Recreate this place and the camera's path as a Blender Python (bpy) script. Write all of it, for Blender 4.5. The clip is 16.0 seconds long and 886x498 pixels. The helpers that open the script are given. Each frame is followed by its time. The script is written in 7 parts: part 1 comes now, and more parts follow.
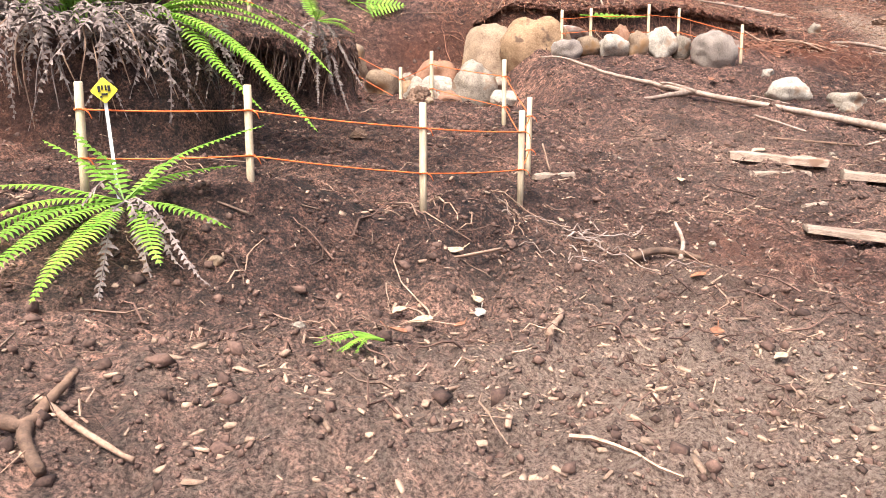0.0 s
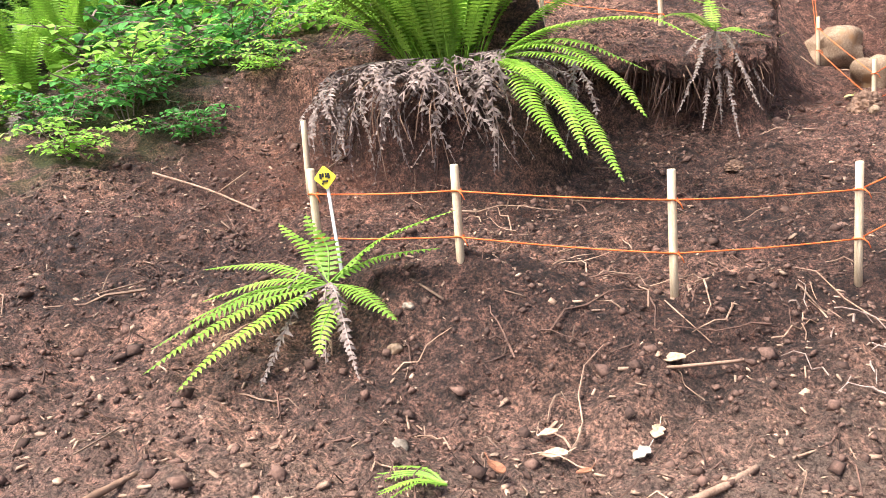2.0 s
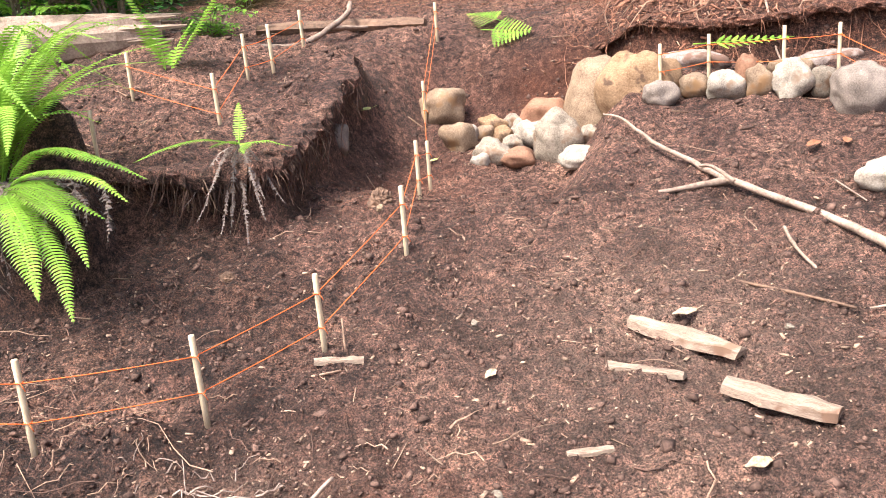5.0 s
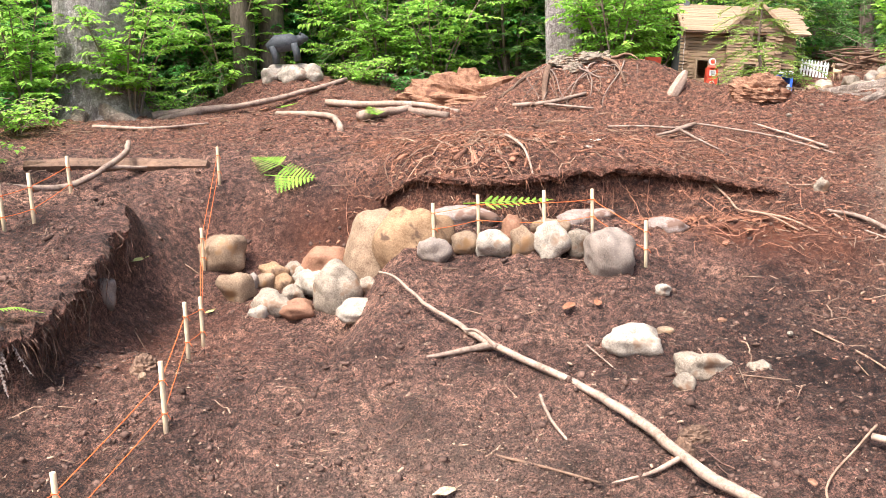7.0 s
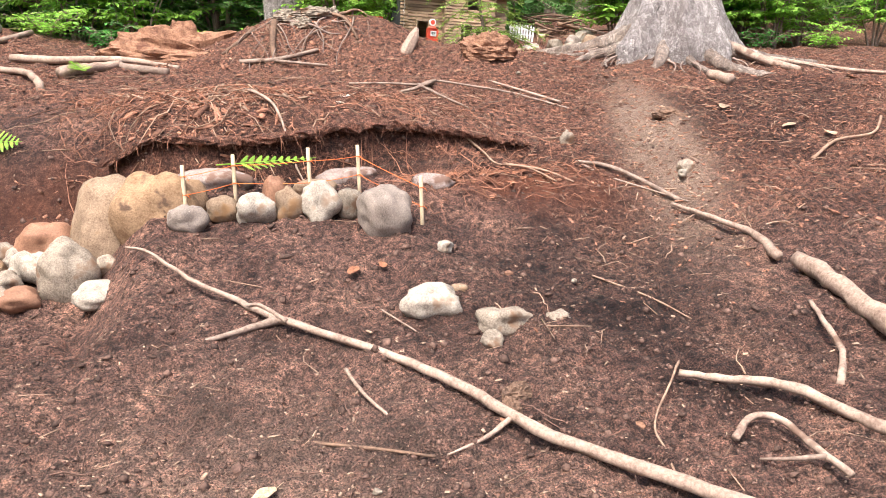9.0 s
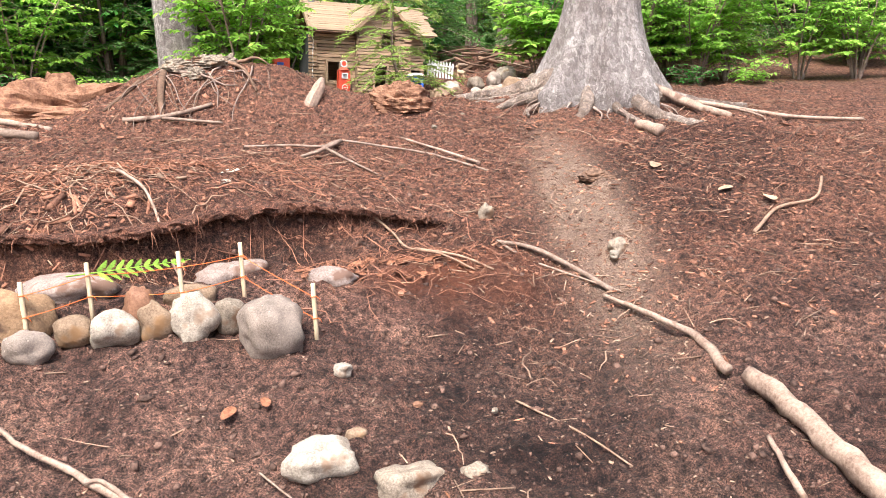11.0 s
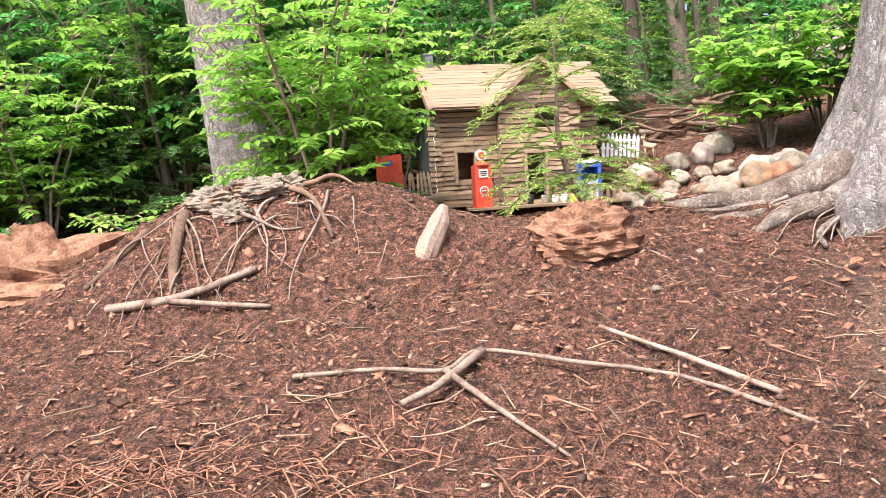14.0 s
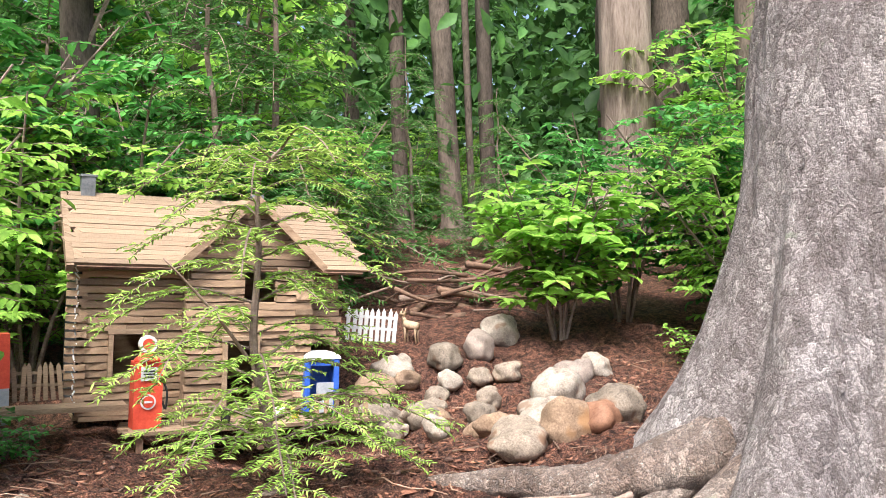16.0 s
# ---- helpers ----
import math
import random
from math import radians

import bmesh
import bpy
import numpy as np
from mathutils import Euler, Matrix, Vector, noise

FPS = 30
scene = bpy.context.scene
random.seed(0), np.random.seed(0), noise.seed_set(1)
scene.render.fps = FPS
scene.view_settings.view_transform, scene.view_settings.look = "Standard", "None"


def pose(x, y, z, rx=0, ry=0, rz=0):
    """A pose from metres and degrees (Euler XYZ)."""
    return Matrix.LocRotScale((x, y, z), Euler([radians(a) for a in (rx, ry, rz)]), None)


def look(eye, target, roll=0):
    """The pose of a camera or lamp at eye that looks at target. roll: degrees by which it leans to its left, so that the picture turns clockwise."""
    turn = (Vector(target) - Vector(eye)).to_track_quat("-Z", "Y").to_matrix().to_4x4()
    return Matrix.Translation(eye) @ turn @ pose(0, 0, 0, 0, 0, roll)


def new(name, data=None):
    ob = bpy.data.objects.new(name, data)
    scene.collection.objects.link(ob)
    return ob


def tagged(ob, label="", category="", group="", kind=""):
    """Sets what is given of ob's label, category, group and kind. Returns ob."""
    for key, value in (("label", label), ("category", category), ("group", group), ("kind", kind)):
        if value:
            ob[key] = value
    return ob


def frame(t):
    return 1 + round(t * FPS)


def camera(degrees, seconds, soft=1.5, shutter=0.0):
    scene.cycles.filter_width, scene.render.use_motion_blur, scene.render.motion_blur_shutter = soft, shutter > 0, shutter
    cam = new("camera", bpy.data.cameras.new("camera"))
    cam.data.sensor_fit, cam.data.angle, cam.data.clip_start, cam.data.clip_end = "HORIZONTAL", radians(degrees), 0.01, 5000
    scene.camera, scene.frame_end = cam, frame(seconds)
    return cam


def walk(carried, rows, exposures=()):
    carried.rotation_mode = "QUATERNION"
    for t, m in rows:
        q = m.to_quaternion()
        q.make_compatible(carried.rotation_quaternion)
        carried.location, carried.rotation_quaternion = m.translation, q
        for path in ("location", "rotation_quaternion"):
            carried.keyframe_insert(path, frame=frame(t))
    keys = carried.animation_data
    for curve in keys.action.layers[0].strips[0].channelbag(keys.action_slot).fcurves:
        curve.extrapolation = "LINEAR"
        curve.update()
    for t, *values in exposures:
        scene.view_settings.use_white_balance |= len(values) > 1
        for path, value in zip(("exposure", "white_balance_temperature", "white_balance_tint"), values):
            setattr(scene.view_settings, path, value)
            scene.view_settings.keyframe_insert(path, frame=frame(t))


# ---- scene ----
cam = camera(54.9, 16.0, soft=0.5)
PATH = [
    (0, (-0.133, -0.131, 1.419), (0.226, 1.809, 1.086), 0.0),
    (0.5, (0.095, 0.021, 1.395), (-0.001, 1.994, 1.079), -0.4),
    (1, (0.312, 0.109, 1.383), (-0.148, 2.029, 1.064), -2.0),
    (1.5, (0.505, 0.201, 1.492), (-0.242, 2.018, 1.118), -3.3),
    (2, (0.773, 0.283, 1.65), (-0.202, 1.991, 1.283), -4.3),
    (2.5, (0.968, 0.236, 1.793), (-0.102, 1.885, 1.423), -5.2),
    (3, (1.182, 0.325, 1.945), (0.208, 2.023, 1.535), -4.9),
    (3.5, (1.56, 0.45, 1.995), (0.681, 2.184, 1.525), -6.4),
    (4, (1.82, 0.435, 2.102), (1.101, 2.205, 1.509), -5.9),
    (4.2, (1.927, 0.463, 2.127), (1.224, 2.235, 1.522), -5.5),
    (6.3, (2.451, 0.587, 2.551), (1.939, 2.496, 2.249), -3.0),
    (6.5, (2.445, 0.598, 2.56), (1.988, 2.522, 2.262), -2.8),
    (7, (2.423, 0.628, 2.556), (2.189, 2.591, 2.255), -1.8),
    (7.5, (2.316, 0.713, 2.5), (2.296, 2.687, 2.181), -1.2),
    (8, (2.12, 0.874, 2.446), (2.276, 2.834, 2.08), -1.9),
    (8.5, (2.044, 0.985, 2.423), (2.362, 2.922, 2.039), -1.7),
    (9, (2.041, 1.02, 2.462), (2.499, 2.927, 2.072), -1.7),
    (9.2, (2.055, 1.034, 2.507), (2.575, 2.924, 2.112), -1.6),
    (11.3, (2.54, 1.912, 2.803), (3.153, 3.782, 2.445), -2.8),
    (11.5, (2.661, 2.092, 2.793), (3.275, 3.963, 2.442), -3.0),
    (12, (2.923, 2.624, 2.809), (3.536, 4.496, 2.464), -3.2),
    (12.5, (2.96, 3.095, 2.912), (3.478, 4.995, 2.566), -2.4),
    (13, (2.979, 3.809, 3.013), (3.305, 5.754, 2.679), -1.4),
    (13.5, (3.028, 4.347, 3.121), (3.265, 6.305, 2.789), -1.8),
    (13.7, (3.058, 4.601, 3.148), (3.296, 6.565, 2.857), -3.4),
    (13.9, (3.09, 4.822, 3.202), (3.353, 6.79, 2.955), -7.0),
    (14, (3.132, 4.914, 3.215), (3.423, 6.879, 2.977), -7.2),
    (14.5, (3.326, 5.422, 3.243), (3.764, 7.358, 3.001), -6.0),
    (15, (3.633, 5.965, 3.376), (4.105, 7.903, 3.233), -5.9),
    (15.5, (3.821, 6.494, 3.464), (4.42, 8.402, 3.462), -4.7),
    (16, (3.998, 6.92, 3.537), (4.837, 8.735, 3.516), -2.1),
]
walk(cam, [(t, look(eye, target, roll)) for t, eye, target, roll in PATH], ((0.0, 1.28, 6150, 10), (2.0, 1.36, 6150, 10), (4.0, 1.38, 6150, 10), (7.0, 1.32, 6150, 10), (9.0, 1.15, 6150, 10), (12.5, 1.27, 6100, 10), (14.0, 1.27, 6050, 10), (16.0, 1.12, 6000, 10)))

# ---- light: a bright, hazy sky over a clearing, with a veiled sun ----
SUN_UP, SUN_ROUND = 62.0, 214.0
world = bpy.data.worlds.new("sky")
scene.world = world
world.use_nodes = True
sky = world.node_tree.nodes.new("ShaderNodeTexSky")
sky.sky_type, sky.sun_disc = "NISHITA", False
sky.sun_elevation, sky.sun_rotation = radians(SUN_UP), radians(SUN_ROUND)
sky.air_density, sky.dust_density, sky.ozone_density = 1.0, 6.0, 1.0
world.node_tree.links.new(sky.outputs[0], world.node_tree.nodes["Background"].inputs[0])
world.node_tree.nodes["Background"].inputs[1].default_value = 0.15
sun = new("sun", bpy.data.lights.new("sun", "SUN"))
sun.data.energy, sun.data.angle, sun.data.color = 3.5, radians(18), (1.0, 0.93, 0.84)
a, e = radians(SUN_ROUND), radians(SUN_UP)
sun.matrix_world = look((math.sin(a) * math.cos(e) * 30, math.cos(a) * math.cos(e) * 30, math.sin(e) * 30), (0, 0, 0))


# ---- materials ----
def nodes_of(name):
    m = bpy.data.materials.new(name)
    m.use_nodes = True
    return m, m.node_tree.nodes, m.node_tree.links, m.node_tree.nodes["Principled BSDF"]


def noise_node(ns, ls, scale, detail=4.0, rough=0.6, stretch=None, kind="ShaderNodeTexNoise", coords="Object"):
    tex = ns.new(kind)
    tex.inputs["Scale"].default_value = scale
    if kind == "ShaderNodeTexNoise":
        tex.inputs["Detail"].default_value, tex.inputs["Roughness"].default_value = detail, rough
    at = ns.new("ShaderNodeTexCoord").outputs[coords]
    if stretch:
        mp = ns.new("ShaderNodeMapping")
        mp.inputs["Scale"].default_value = stretch
        ls.new(at, mp.inputs[0])
        at = mp.outputs[0]
    ls.new(at, tex.inputs["Vector"])
    return tex


def ramp(ns, ls, source, stops):
    r = ns.new("ShaderNodeValToRGB")
    for i, (p, c) in enumerate(stops):
        el = r.color_ramp.elements[i] if i < 2 else r.color_ramp.elements.new(p)
        el.position, el.color = p, (*c, 1)
    ls.new(source, r.inputs[0])
    return r.outputs[0]


def blend(ns, ls, fac, a, b, mode="MIX"):
    mx = ns.new("ShaderNodeMix")
    mx.data_type, mx.blend_type = "RGBA", mode
    for sock, v in ((0, fac), (6, a), (7, b)):
        if isinstance(v, (int, float)):
            mx.inputs[sock].default_value = v
        elif isinstance(v, tuple):
            mx.inputs[sock].default_value = (*v, 1)
        else:
            ls.new(v, mx.inputs[sock])
    return mx.outputs[2]


def bump(ns, ls, bsdf, height, strength, distance):
    b = ns.new("ShaderNodeBump")
    b.inputs["Strength"].default_value, b.inputs["Distance"].default_value = strength, distance
    ls.new(height, b.inputs["Height"])
    ls.new(b.outputs[0], bsdf.inputs["Normal"])


def plain(name, dark, light, scale=12.0, rough=0.8, relief=0.004, fine=90.0, vary=0.0, stretch=None, island=False, stain=None, metal=0.0, through_light=0.0):
    """Two scales of variation between a dark and a light tone, fine relief, and a change of tone from piece to piece."""
    m, ns, ls, b = nodes_of(name)
    big, small = noise_node(ns, ls, scale, 5, 0.6, stretch), noise_node(ns, ls, fine, 4, 0.7, stretch)
    add = ns.new("ShaderNodeMath")
    add.operation = "MULTIPLY_ADD"
    add.inputs[1].default_value, add.inputs[2].default_value = 0.5, 0.0
    ls.new(small.outputs[0], add.inputs[0])
    both = ns.new("ShaderNodeMath")
    both.operation = "MULTIPLY_ADD"
    both.inputs[1].default_value = 0.5
    ls.new(big.outputs[0], both.inputs[0])
    ls.new(add.outputs[0], both.inputs[2])
    col = ramp(ns, ls, both.outputs[0], ((0.36, dark), (0.64, light)))
    if stain:
        spot = noise_node(ns, ls, stain[1], 3, 0.55)
        col = blend(ns, ls, ramp(ns, ls, spot.outputs[0], ((stain[2], (0, 0, 0)), (stain[2] + 0.08, (1, 1, 1)))), col, stain[0])
    if vary:
        source = ns.new("ShaderNodeNewGeometry").outputs["Random Per Island"] if island else ns.new("ShaderNodeObjectInfo").outputs["Random"]
        tone = ramp(ns, ls, source, ((0.0, (1 - vary,) * 3), (1.0, (1 + vary * 0.6, 1 + vary * 0.55, 1 + vary * 0.5))))
        col = blend(ns, ls, 1.0, col, tone, "MULTIPLY")
    ls.new(col, b.inputs["Base Color"])
    b.inputs["Roughness"].default_value, b.inputs["Metallic"].default_value = rough, metal
    b.inputs["Specular IOR Level"].default_value = 0.3
    if relief:
        bump(ns, ls, b, both.outputs[0], 0.9, relief)
    if through_light:
        out = ns["Material Output"]
        tr, mixer = ns.new("ShaderNodeBsdfTranslucent"), ns.new("ShaderNodeMixShader")
        ls.new(col, tr.inputs[0])
        mixer.inputs[0].default_value = through_light
        ls.new(b.outputs[0], mixer.inputs[1])
        ls.new(tr.outputs[0], mixer.inputs[2])
        ls.new(mixer.outputs[0], out.inputs[0])
    return m


def soil_material():
    """Soil in zones: bare, mulched, dusty, rusty or mossy, with darker moist patches and shade painted below the
    mound's lip.
    """
    m, ns, ls, b = nodes_of("soil")
    zone = ns.new("ShaderNodeVertexColor")
    zone.layer_name = "zone"
    split = ns.new("ShaderNodeSeparateColor")
    ls.new(zone.outputs[0], split.inputs[0])
    big, mid, fine = noise_node(ns, ls, 2.3, 6, 0.65), noise_node(ns, ls, 26, 8, 0.8), noise_node(ns, ls, 130, 4, 0.75)
    cell = noise_node(ns, ls, 75, kind="ShaderNodeTexVoronoi")
    soil_tone = ramp(ns, ls, big.outputs[0], ((0.33, (0.072, 0.036, 0.027)), (0.50, (0.182, 0.096, 0.072)), (0.66, (0.33, 0.186, 0.136))))
    grain = ramp(ns, ls, mid.outputs[0], ((0.39, (0.20, 0.19, 0.18)), (0.5, (0.92, 0.91, 0.90)), (0.61, (2.1, 2.0, 1.9))))
    crumbs = ramp(ns, ls, fine.outputs[0], ((0.39, (0.30, 0.30, 0.30)), (0.5, (0.97, 0.97, 0.97)), (0.61, (1.9, 1.84, 1.76))))
    base = blend(ns, ls, 1.0, blend(ns, ls, 1.0, soil_tone, grain, "MULTIPLY"), crumbs, "MULTIPLY")
    fibre = ramp(ns, ls, fine.outputs[0], ((0.37, (0.055, 0.022, 0.015)), (0.5, (0.185, 0.080, 0.052)), (0.63, (0.40, 0.208, 0.136))))
    mulch = blend(ns, ls, 1.0, fibre, grain, "MULTIPLY")
    dust = ramp(ns, ls, fine.outputs[0], ((0.36, (0.13, 0.078, 0.058)), (0.48, (0.36, 0.24, 0.175)), (0.62, (0.60, 0.45, 0.34))))
    rust = ramp(ns, ls, mid.outputs[0], ((0.35, (0.16, 0.048, 0.024)), (0.65, (0.30, 0.10, 0.045))))
    moss = ramp(ns, ls, fine.outputs[0], ((0.35, (0.035, 0.045, 0.012)), (0.65, (0.12, 0.14, 0.03))))
    worn = ns.new("ShaderNodeMath")
    worn.operation = "MULTIPLY_ADD"
    worn.inputs[1].default_value = 1.6
    ls.new(split.outputs[0], worn.inputs[0])
    low = ns.new("ShaderNodeMath")
    low.operation = "MULTIPLY_ADD"
    low.inputs[1].default_value, low.inputs[2].default_value = 1.2, -0.9
    ls.new(mid.outputs[0], low.inputs[0])
    ls.new(low.outputs[0], worn.inputs[2])
    worn.use_clamp = True
    # darkens moist soil, and paints overhang shade onto the mound's dug face
    wet_shade = ns.new("ShaderNodeVertexColor")
    wet_shade.layer_name = "soil_tone"
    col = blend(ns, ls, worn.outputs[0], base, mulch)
    col = blend(ns, ls, wet_shade.outputs[0], col, blend(ns, ls, 1.0, col, (0.46, 0.44, 0.43), "MULTIPLY"))
    col = blend(ns, ls, split.outputs[1], col, dust)
    col = blend(ns, ls, split.outputs[2], col, rust)
    col = blend(ns, ls, zone.outputs[1], moss, col)
    speck = ramp(ns, ls, cell.outputs["Distance"], ((0.10, (1, 1, 1)), (0.16, (0, 0, 0))))
    pick = ramp(ns, ls, noise_node(ns, ls, 40, 2).outputs[0], ((0.56, (0, 0, 0)), (0.62, (0.75, 0.75, 0.75))))
    col = blend(ns, ls, blend(ns, ls, 1.0, speck, pick, "MULTIPLY"), col, (0.42, 0.28, 0.19))
    ls.new(col, b.inputs["Base Color"])
    ls.new(ramp(ns, ls, big.outputs[0], ((0.35, (0.62, 0.62, 0.62)), (0.6, (0.95, 0.95, 0.95)))), b.inputs["Roughness"])
    b.inputs["Specular IOR Level"].default_value = 0.35
    both = ns.new("ShaderNodeMath")
    both.operation = "ADD"
    ls.new(mid.outputs[0], both.inputs[0])
    ls.new(fine.outputs[0], both.inputs[1])
    bump(ns, ls, b, both.outputs[0], 1.0, 0.042)
    return m


SOIL = soil_material()
CHIP = plain("bark_chip", (0.13, 0.053, 0.034), (0.38, 0.185, 0.115), 30, 0.85, 0.002, 160, 0.75, island=True)
PALE_CHIP = plain("dry_chip", (0.20, 0.125, 0.085), (0.44, 0.30, 0.21), 30, 0.8, 0.002, 160, 0.4, island=True)
CLOD = plain("soil_clod", (0.06, 0.035, 0.028), (0.17, 0.10, 0.075), 30, 0.95, 0.004, 140, 0.5, island=True)
TWIG = plain("dead_twig", (0.16, 0.09, 0.06), (0.40, 0.27, 0.19), 20, 0.85, 0.002, 140, 0.5, island=True)
ROOTLET = plain("rootlet", (0.05, 0.03, 0.024), (0.16, 0.09, 0.065), 20, 0.9, 0.002, 120, 0.5, island=True)
DRIFT = plain("weathered_wood", (0.14, 0.09, 0.066), (0.40, 0.295, 0.23), 11, 0.75, 0.004, 70, 0.25, (1, 1, 1), stain=((0.14, 0.085, 0.06), 7, 0.62))
PLANK = plain("split_wood", (0.17, 0.11, 0.078), (0.46, 0.35, 0.265), 12, 0.8, 0.008, 60, 0.15, (1, 6, 6), stain=((0.22, 0.13, 0.085), 9, 0.6))
OLD_LOG = plain("old_log", (0.07, 0.042, 0.030), (0.24, 0.145, 0.095), 6, 0.85, 0.008, 50, 0.15)
DOWEL = plain("stake_wood", (0.52, 0.38, 0.23), (0.82, 0.68, 0.47), 14, 0.6, 0.001, 90, 0.12, (8, 8, 1))
CORD = plain("orange_cord", (0.55, 0.10, 0.02), (0.85, 0.22, 0.06), 60, 0.7, 0.001, 300)
ROCK = plain("grey_rock", (0.11, 0.085, 0.065), (0.42, 0.345, 0.265), 13, 0.8, 0.011, 120, 0.25, stain=((0.20, 0.12, 0.075), 7, 0.57))
TAN_ROCK = plain("tan_rock", (0.13, 0.08, 0.05), (0.40, 0.285, 0.19), 9, 0.85, 0.012, 110, 0.18, stain=((0.29, 0.165, 0.08), 5, 0.57))
OCHRE_ROCK = plain("ochre_rock", (0.17, 0.095, 0.05), (0.44, 0.285, 0.165), 10, 0.9, 0.016, 90, 0.1, stain=((0.14, 0.085, 0.055), 9, 0.58))
WHITE_ROCK = plain("white_rock", (0.17, 0.135, 0.105), (0.52, 0.45, 0.37), 13, 0.75, 0.010, 120, 0.1, stain=((0.26, 0.18, 0.125), 8, 0.58))
DUSTY_ROCK = plain("dusty_rock", (0.13, 0.09, 0.075), (0.40, 0.32, 0.28), 8, 0.9, 0.010, 110, 0.1, stain=((0.16, 0.095, 0.07), 7, 0.54))
RED_ROCK = plain("russet_rock", (0.16, 0.075, 0.045), (0.36, 0.19, 0.115), 7, 0.7, 0.006, 90, 0.15)
DARK_ROCK = plain("dark_granite", (0.12, 0.095, 0.08), (0.36, 0.29, 0.24), 9, 0.75, 0.006, 130, 0.12, stain=((0.45, 0.38, 0.32), 60, 0.66))


def bark_material(name, tones):
    """Scaly bark: ragged plates parted by dark cracks, with pale lichen."""
    m, ns, ls, b = nodes_of(name)
    warp = noise_node(ns, ls, 14, 4, 0.7)
    at = ns.new("ShaderNodeVectorMath")
    at.operation = "MULTIPLY_ADD"
    at.inputs[1].default_value = (0.10, 0.10, 0.10)
    ls.new(warp.outputs["Color"], at.inputs[0])
    flat = ns.new("ShaderNodeMapping")
    flat.inputs["Scale"].default_value = (1, 1, 0.62)
    ls.new(ns.new("ShaderNodeTexCoord").outputs["Object"], flat.inputs[0])
    ls.new(flat.outputs[0], at.inputs[2])
    plates, cracks = ns.new("ShaderNodeTexVoronoi"), ns.new("ShaderNodeTexVoronoi")
    cracks.feature = "DISTANCE_TO_EDGE"
    for vor in (plates, cracks):
        vor.inputs["Scale"].default_value = 34
        ls.new(at.outputs[0], vor.inputs["Vector"])
    scales = noise_node(ns, ls, 22, 9, 0.75, (1, 1, 0.35))
    fine = noise_node(ns, ls, 130, 6, 0.8)
    patch = noise_node(ns, ls, 4, 6, 0.7, (1, 1, 0.4))
    tone = ramp(ns, ls, patch.outputs[0], ((0.36, tones[0]), (0.5, tones[1]), (0.64, tones[2])))
    grain = ramp(ns, ls, fine.outputs[0], ((0.34, (0.5, 0.5, 0.5)), (0.66, (1.45, 1.45, 1.45))))
    col = blend(ns, ls, 1.0, tone, grain, "MULTIPLY")
    cell = ns.new("ShaderNodeSeparateColor")
    ls.new(plates.outputs["Color"], cell.inputs[0])
    col = blend(ns, ls, 1.0, col, ramp(ns, ls, cell.outputs[0], ((0.0, (0.62, 0.60, 0.60)), (1.0, (1.3, 1.3, 1.32)))), "MULTIPLY")
    col = blend(ns, ls, ramp(ns, ls, cracks.outputs["Distance"], ((0.02, (0.6, 0.6, 0.6)), (0.09, (0, 0, 0)))), col, (0.14, 0.115, 0.10))
    col = blend(ns, ls, ramp(ns, ls, scales.outputs[0], ((0.37, (0.7, 0.7, 0.7)), (0.43, (0, 0, 0)))), col, (0.14, 0.112, 0.098))
    lichen = noise_node(ns, ls, 60, 6, 0.8)
    col = blend(ns, ls, ramp(ns, ls, lichen.outputs[0], ((0.60, (0, 0, 0)), (0.64, (0.85, 0.85, 0.85)))), col, (0.66, 0.64, 0.58))
    moss = noise_node(ns, ls, 7, 5, 0.7)
    col = blend(ns, ls, ramp(ns, ls, moss.outputs[0], ((0.66, (0, 0, 0)), (0.72, (0.7, 0.7, 0.7)))), col, (0.36, 0.40, 0.28))
    ls.new(col, b.inputs["Base Color"])
    b.inputs["Roughness"].default_value = 0.85
    h = ns.new("ShaderNodeMath")
    h.operation = "MULTIPLY_ADD"
    h.inputs[1].default_value = 2.5
    ls.new(scales.outputs[0], h.inputs[0])
    edge = ns.new("ShaderNodeMath")
    edge.operation = "MULTIPLY_ADD"
    edge.inputs[1].default_value = 2.2
    ls.new(cracks.outputs["Distance"], edge.inputs[0])
    ls.new(fine.outputs[0], edge.inputs[2])
    ls.new(edge.outputs[0], h.inputs[2])
    bump(ns, ls, b, h.outputs[0], 1.0, 0.016)
    return m


BARK = bark_material("spruce_bark", ((0.26, 0.22, 0.205), (0.375, 0.33, 0.31), (0.50, 0.455, 0.43)))
ROOT_BARK = bark_material("spruce_root_bark", ((0.20, 0.14, 0.105), (0.34, 0.255, 0.20), (0.50, 0.41, 0.34)))
DARK_BARK = plain("forest_bark", (0.045, 0.034, 0.026), (0.19, 0.15, 0.12), 8, 0.9, 0.012, 40, 0.25, (1, 1, 0.3))
CEDAR = plain("cedar_bark", (0.12, 0.085, 0.065), (0.34, 0.27, 0.22), 12, 0.9, 0.014, 60, 0.15, (1, 1, 0.12))
ROTTEN = plain("rotten_wood", (0.10, 0.042, 0.024), (0.40, 0.215, 0.13), 14, 0.9, 0.016, 70, 0.2, stain=((0.12, 0.05, 0.03), 6, 0.6))
ROOT = plain("root_bark", (0.13, 0.085, 0.068), (0.36, 0.27, 0.22), 10, 0.85, 0.006, 70, 0.2)
FERN = plain("fern_green", (0.15, 0.31, 0.028), (0.37, 0.60, 0.08), 12, 0.5, 0.0, 60, 0.35, through_light=0.35)
DEAD_FERN = plain("dead_fern", (0.085, 0.058, 0.050), (0.36, 0.285, 0.25), 14, 0.9, 0.0, 60, 0.35)
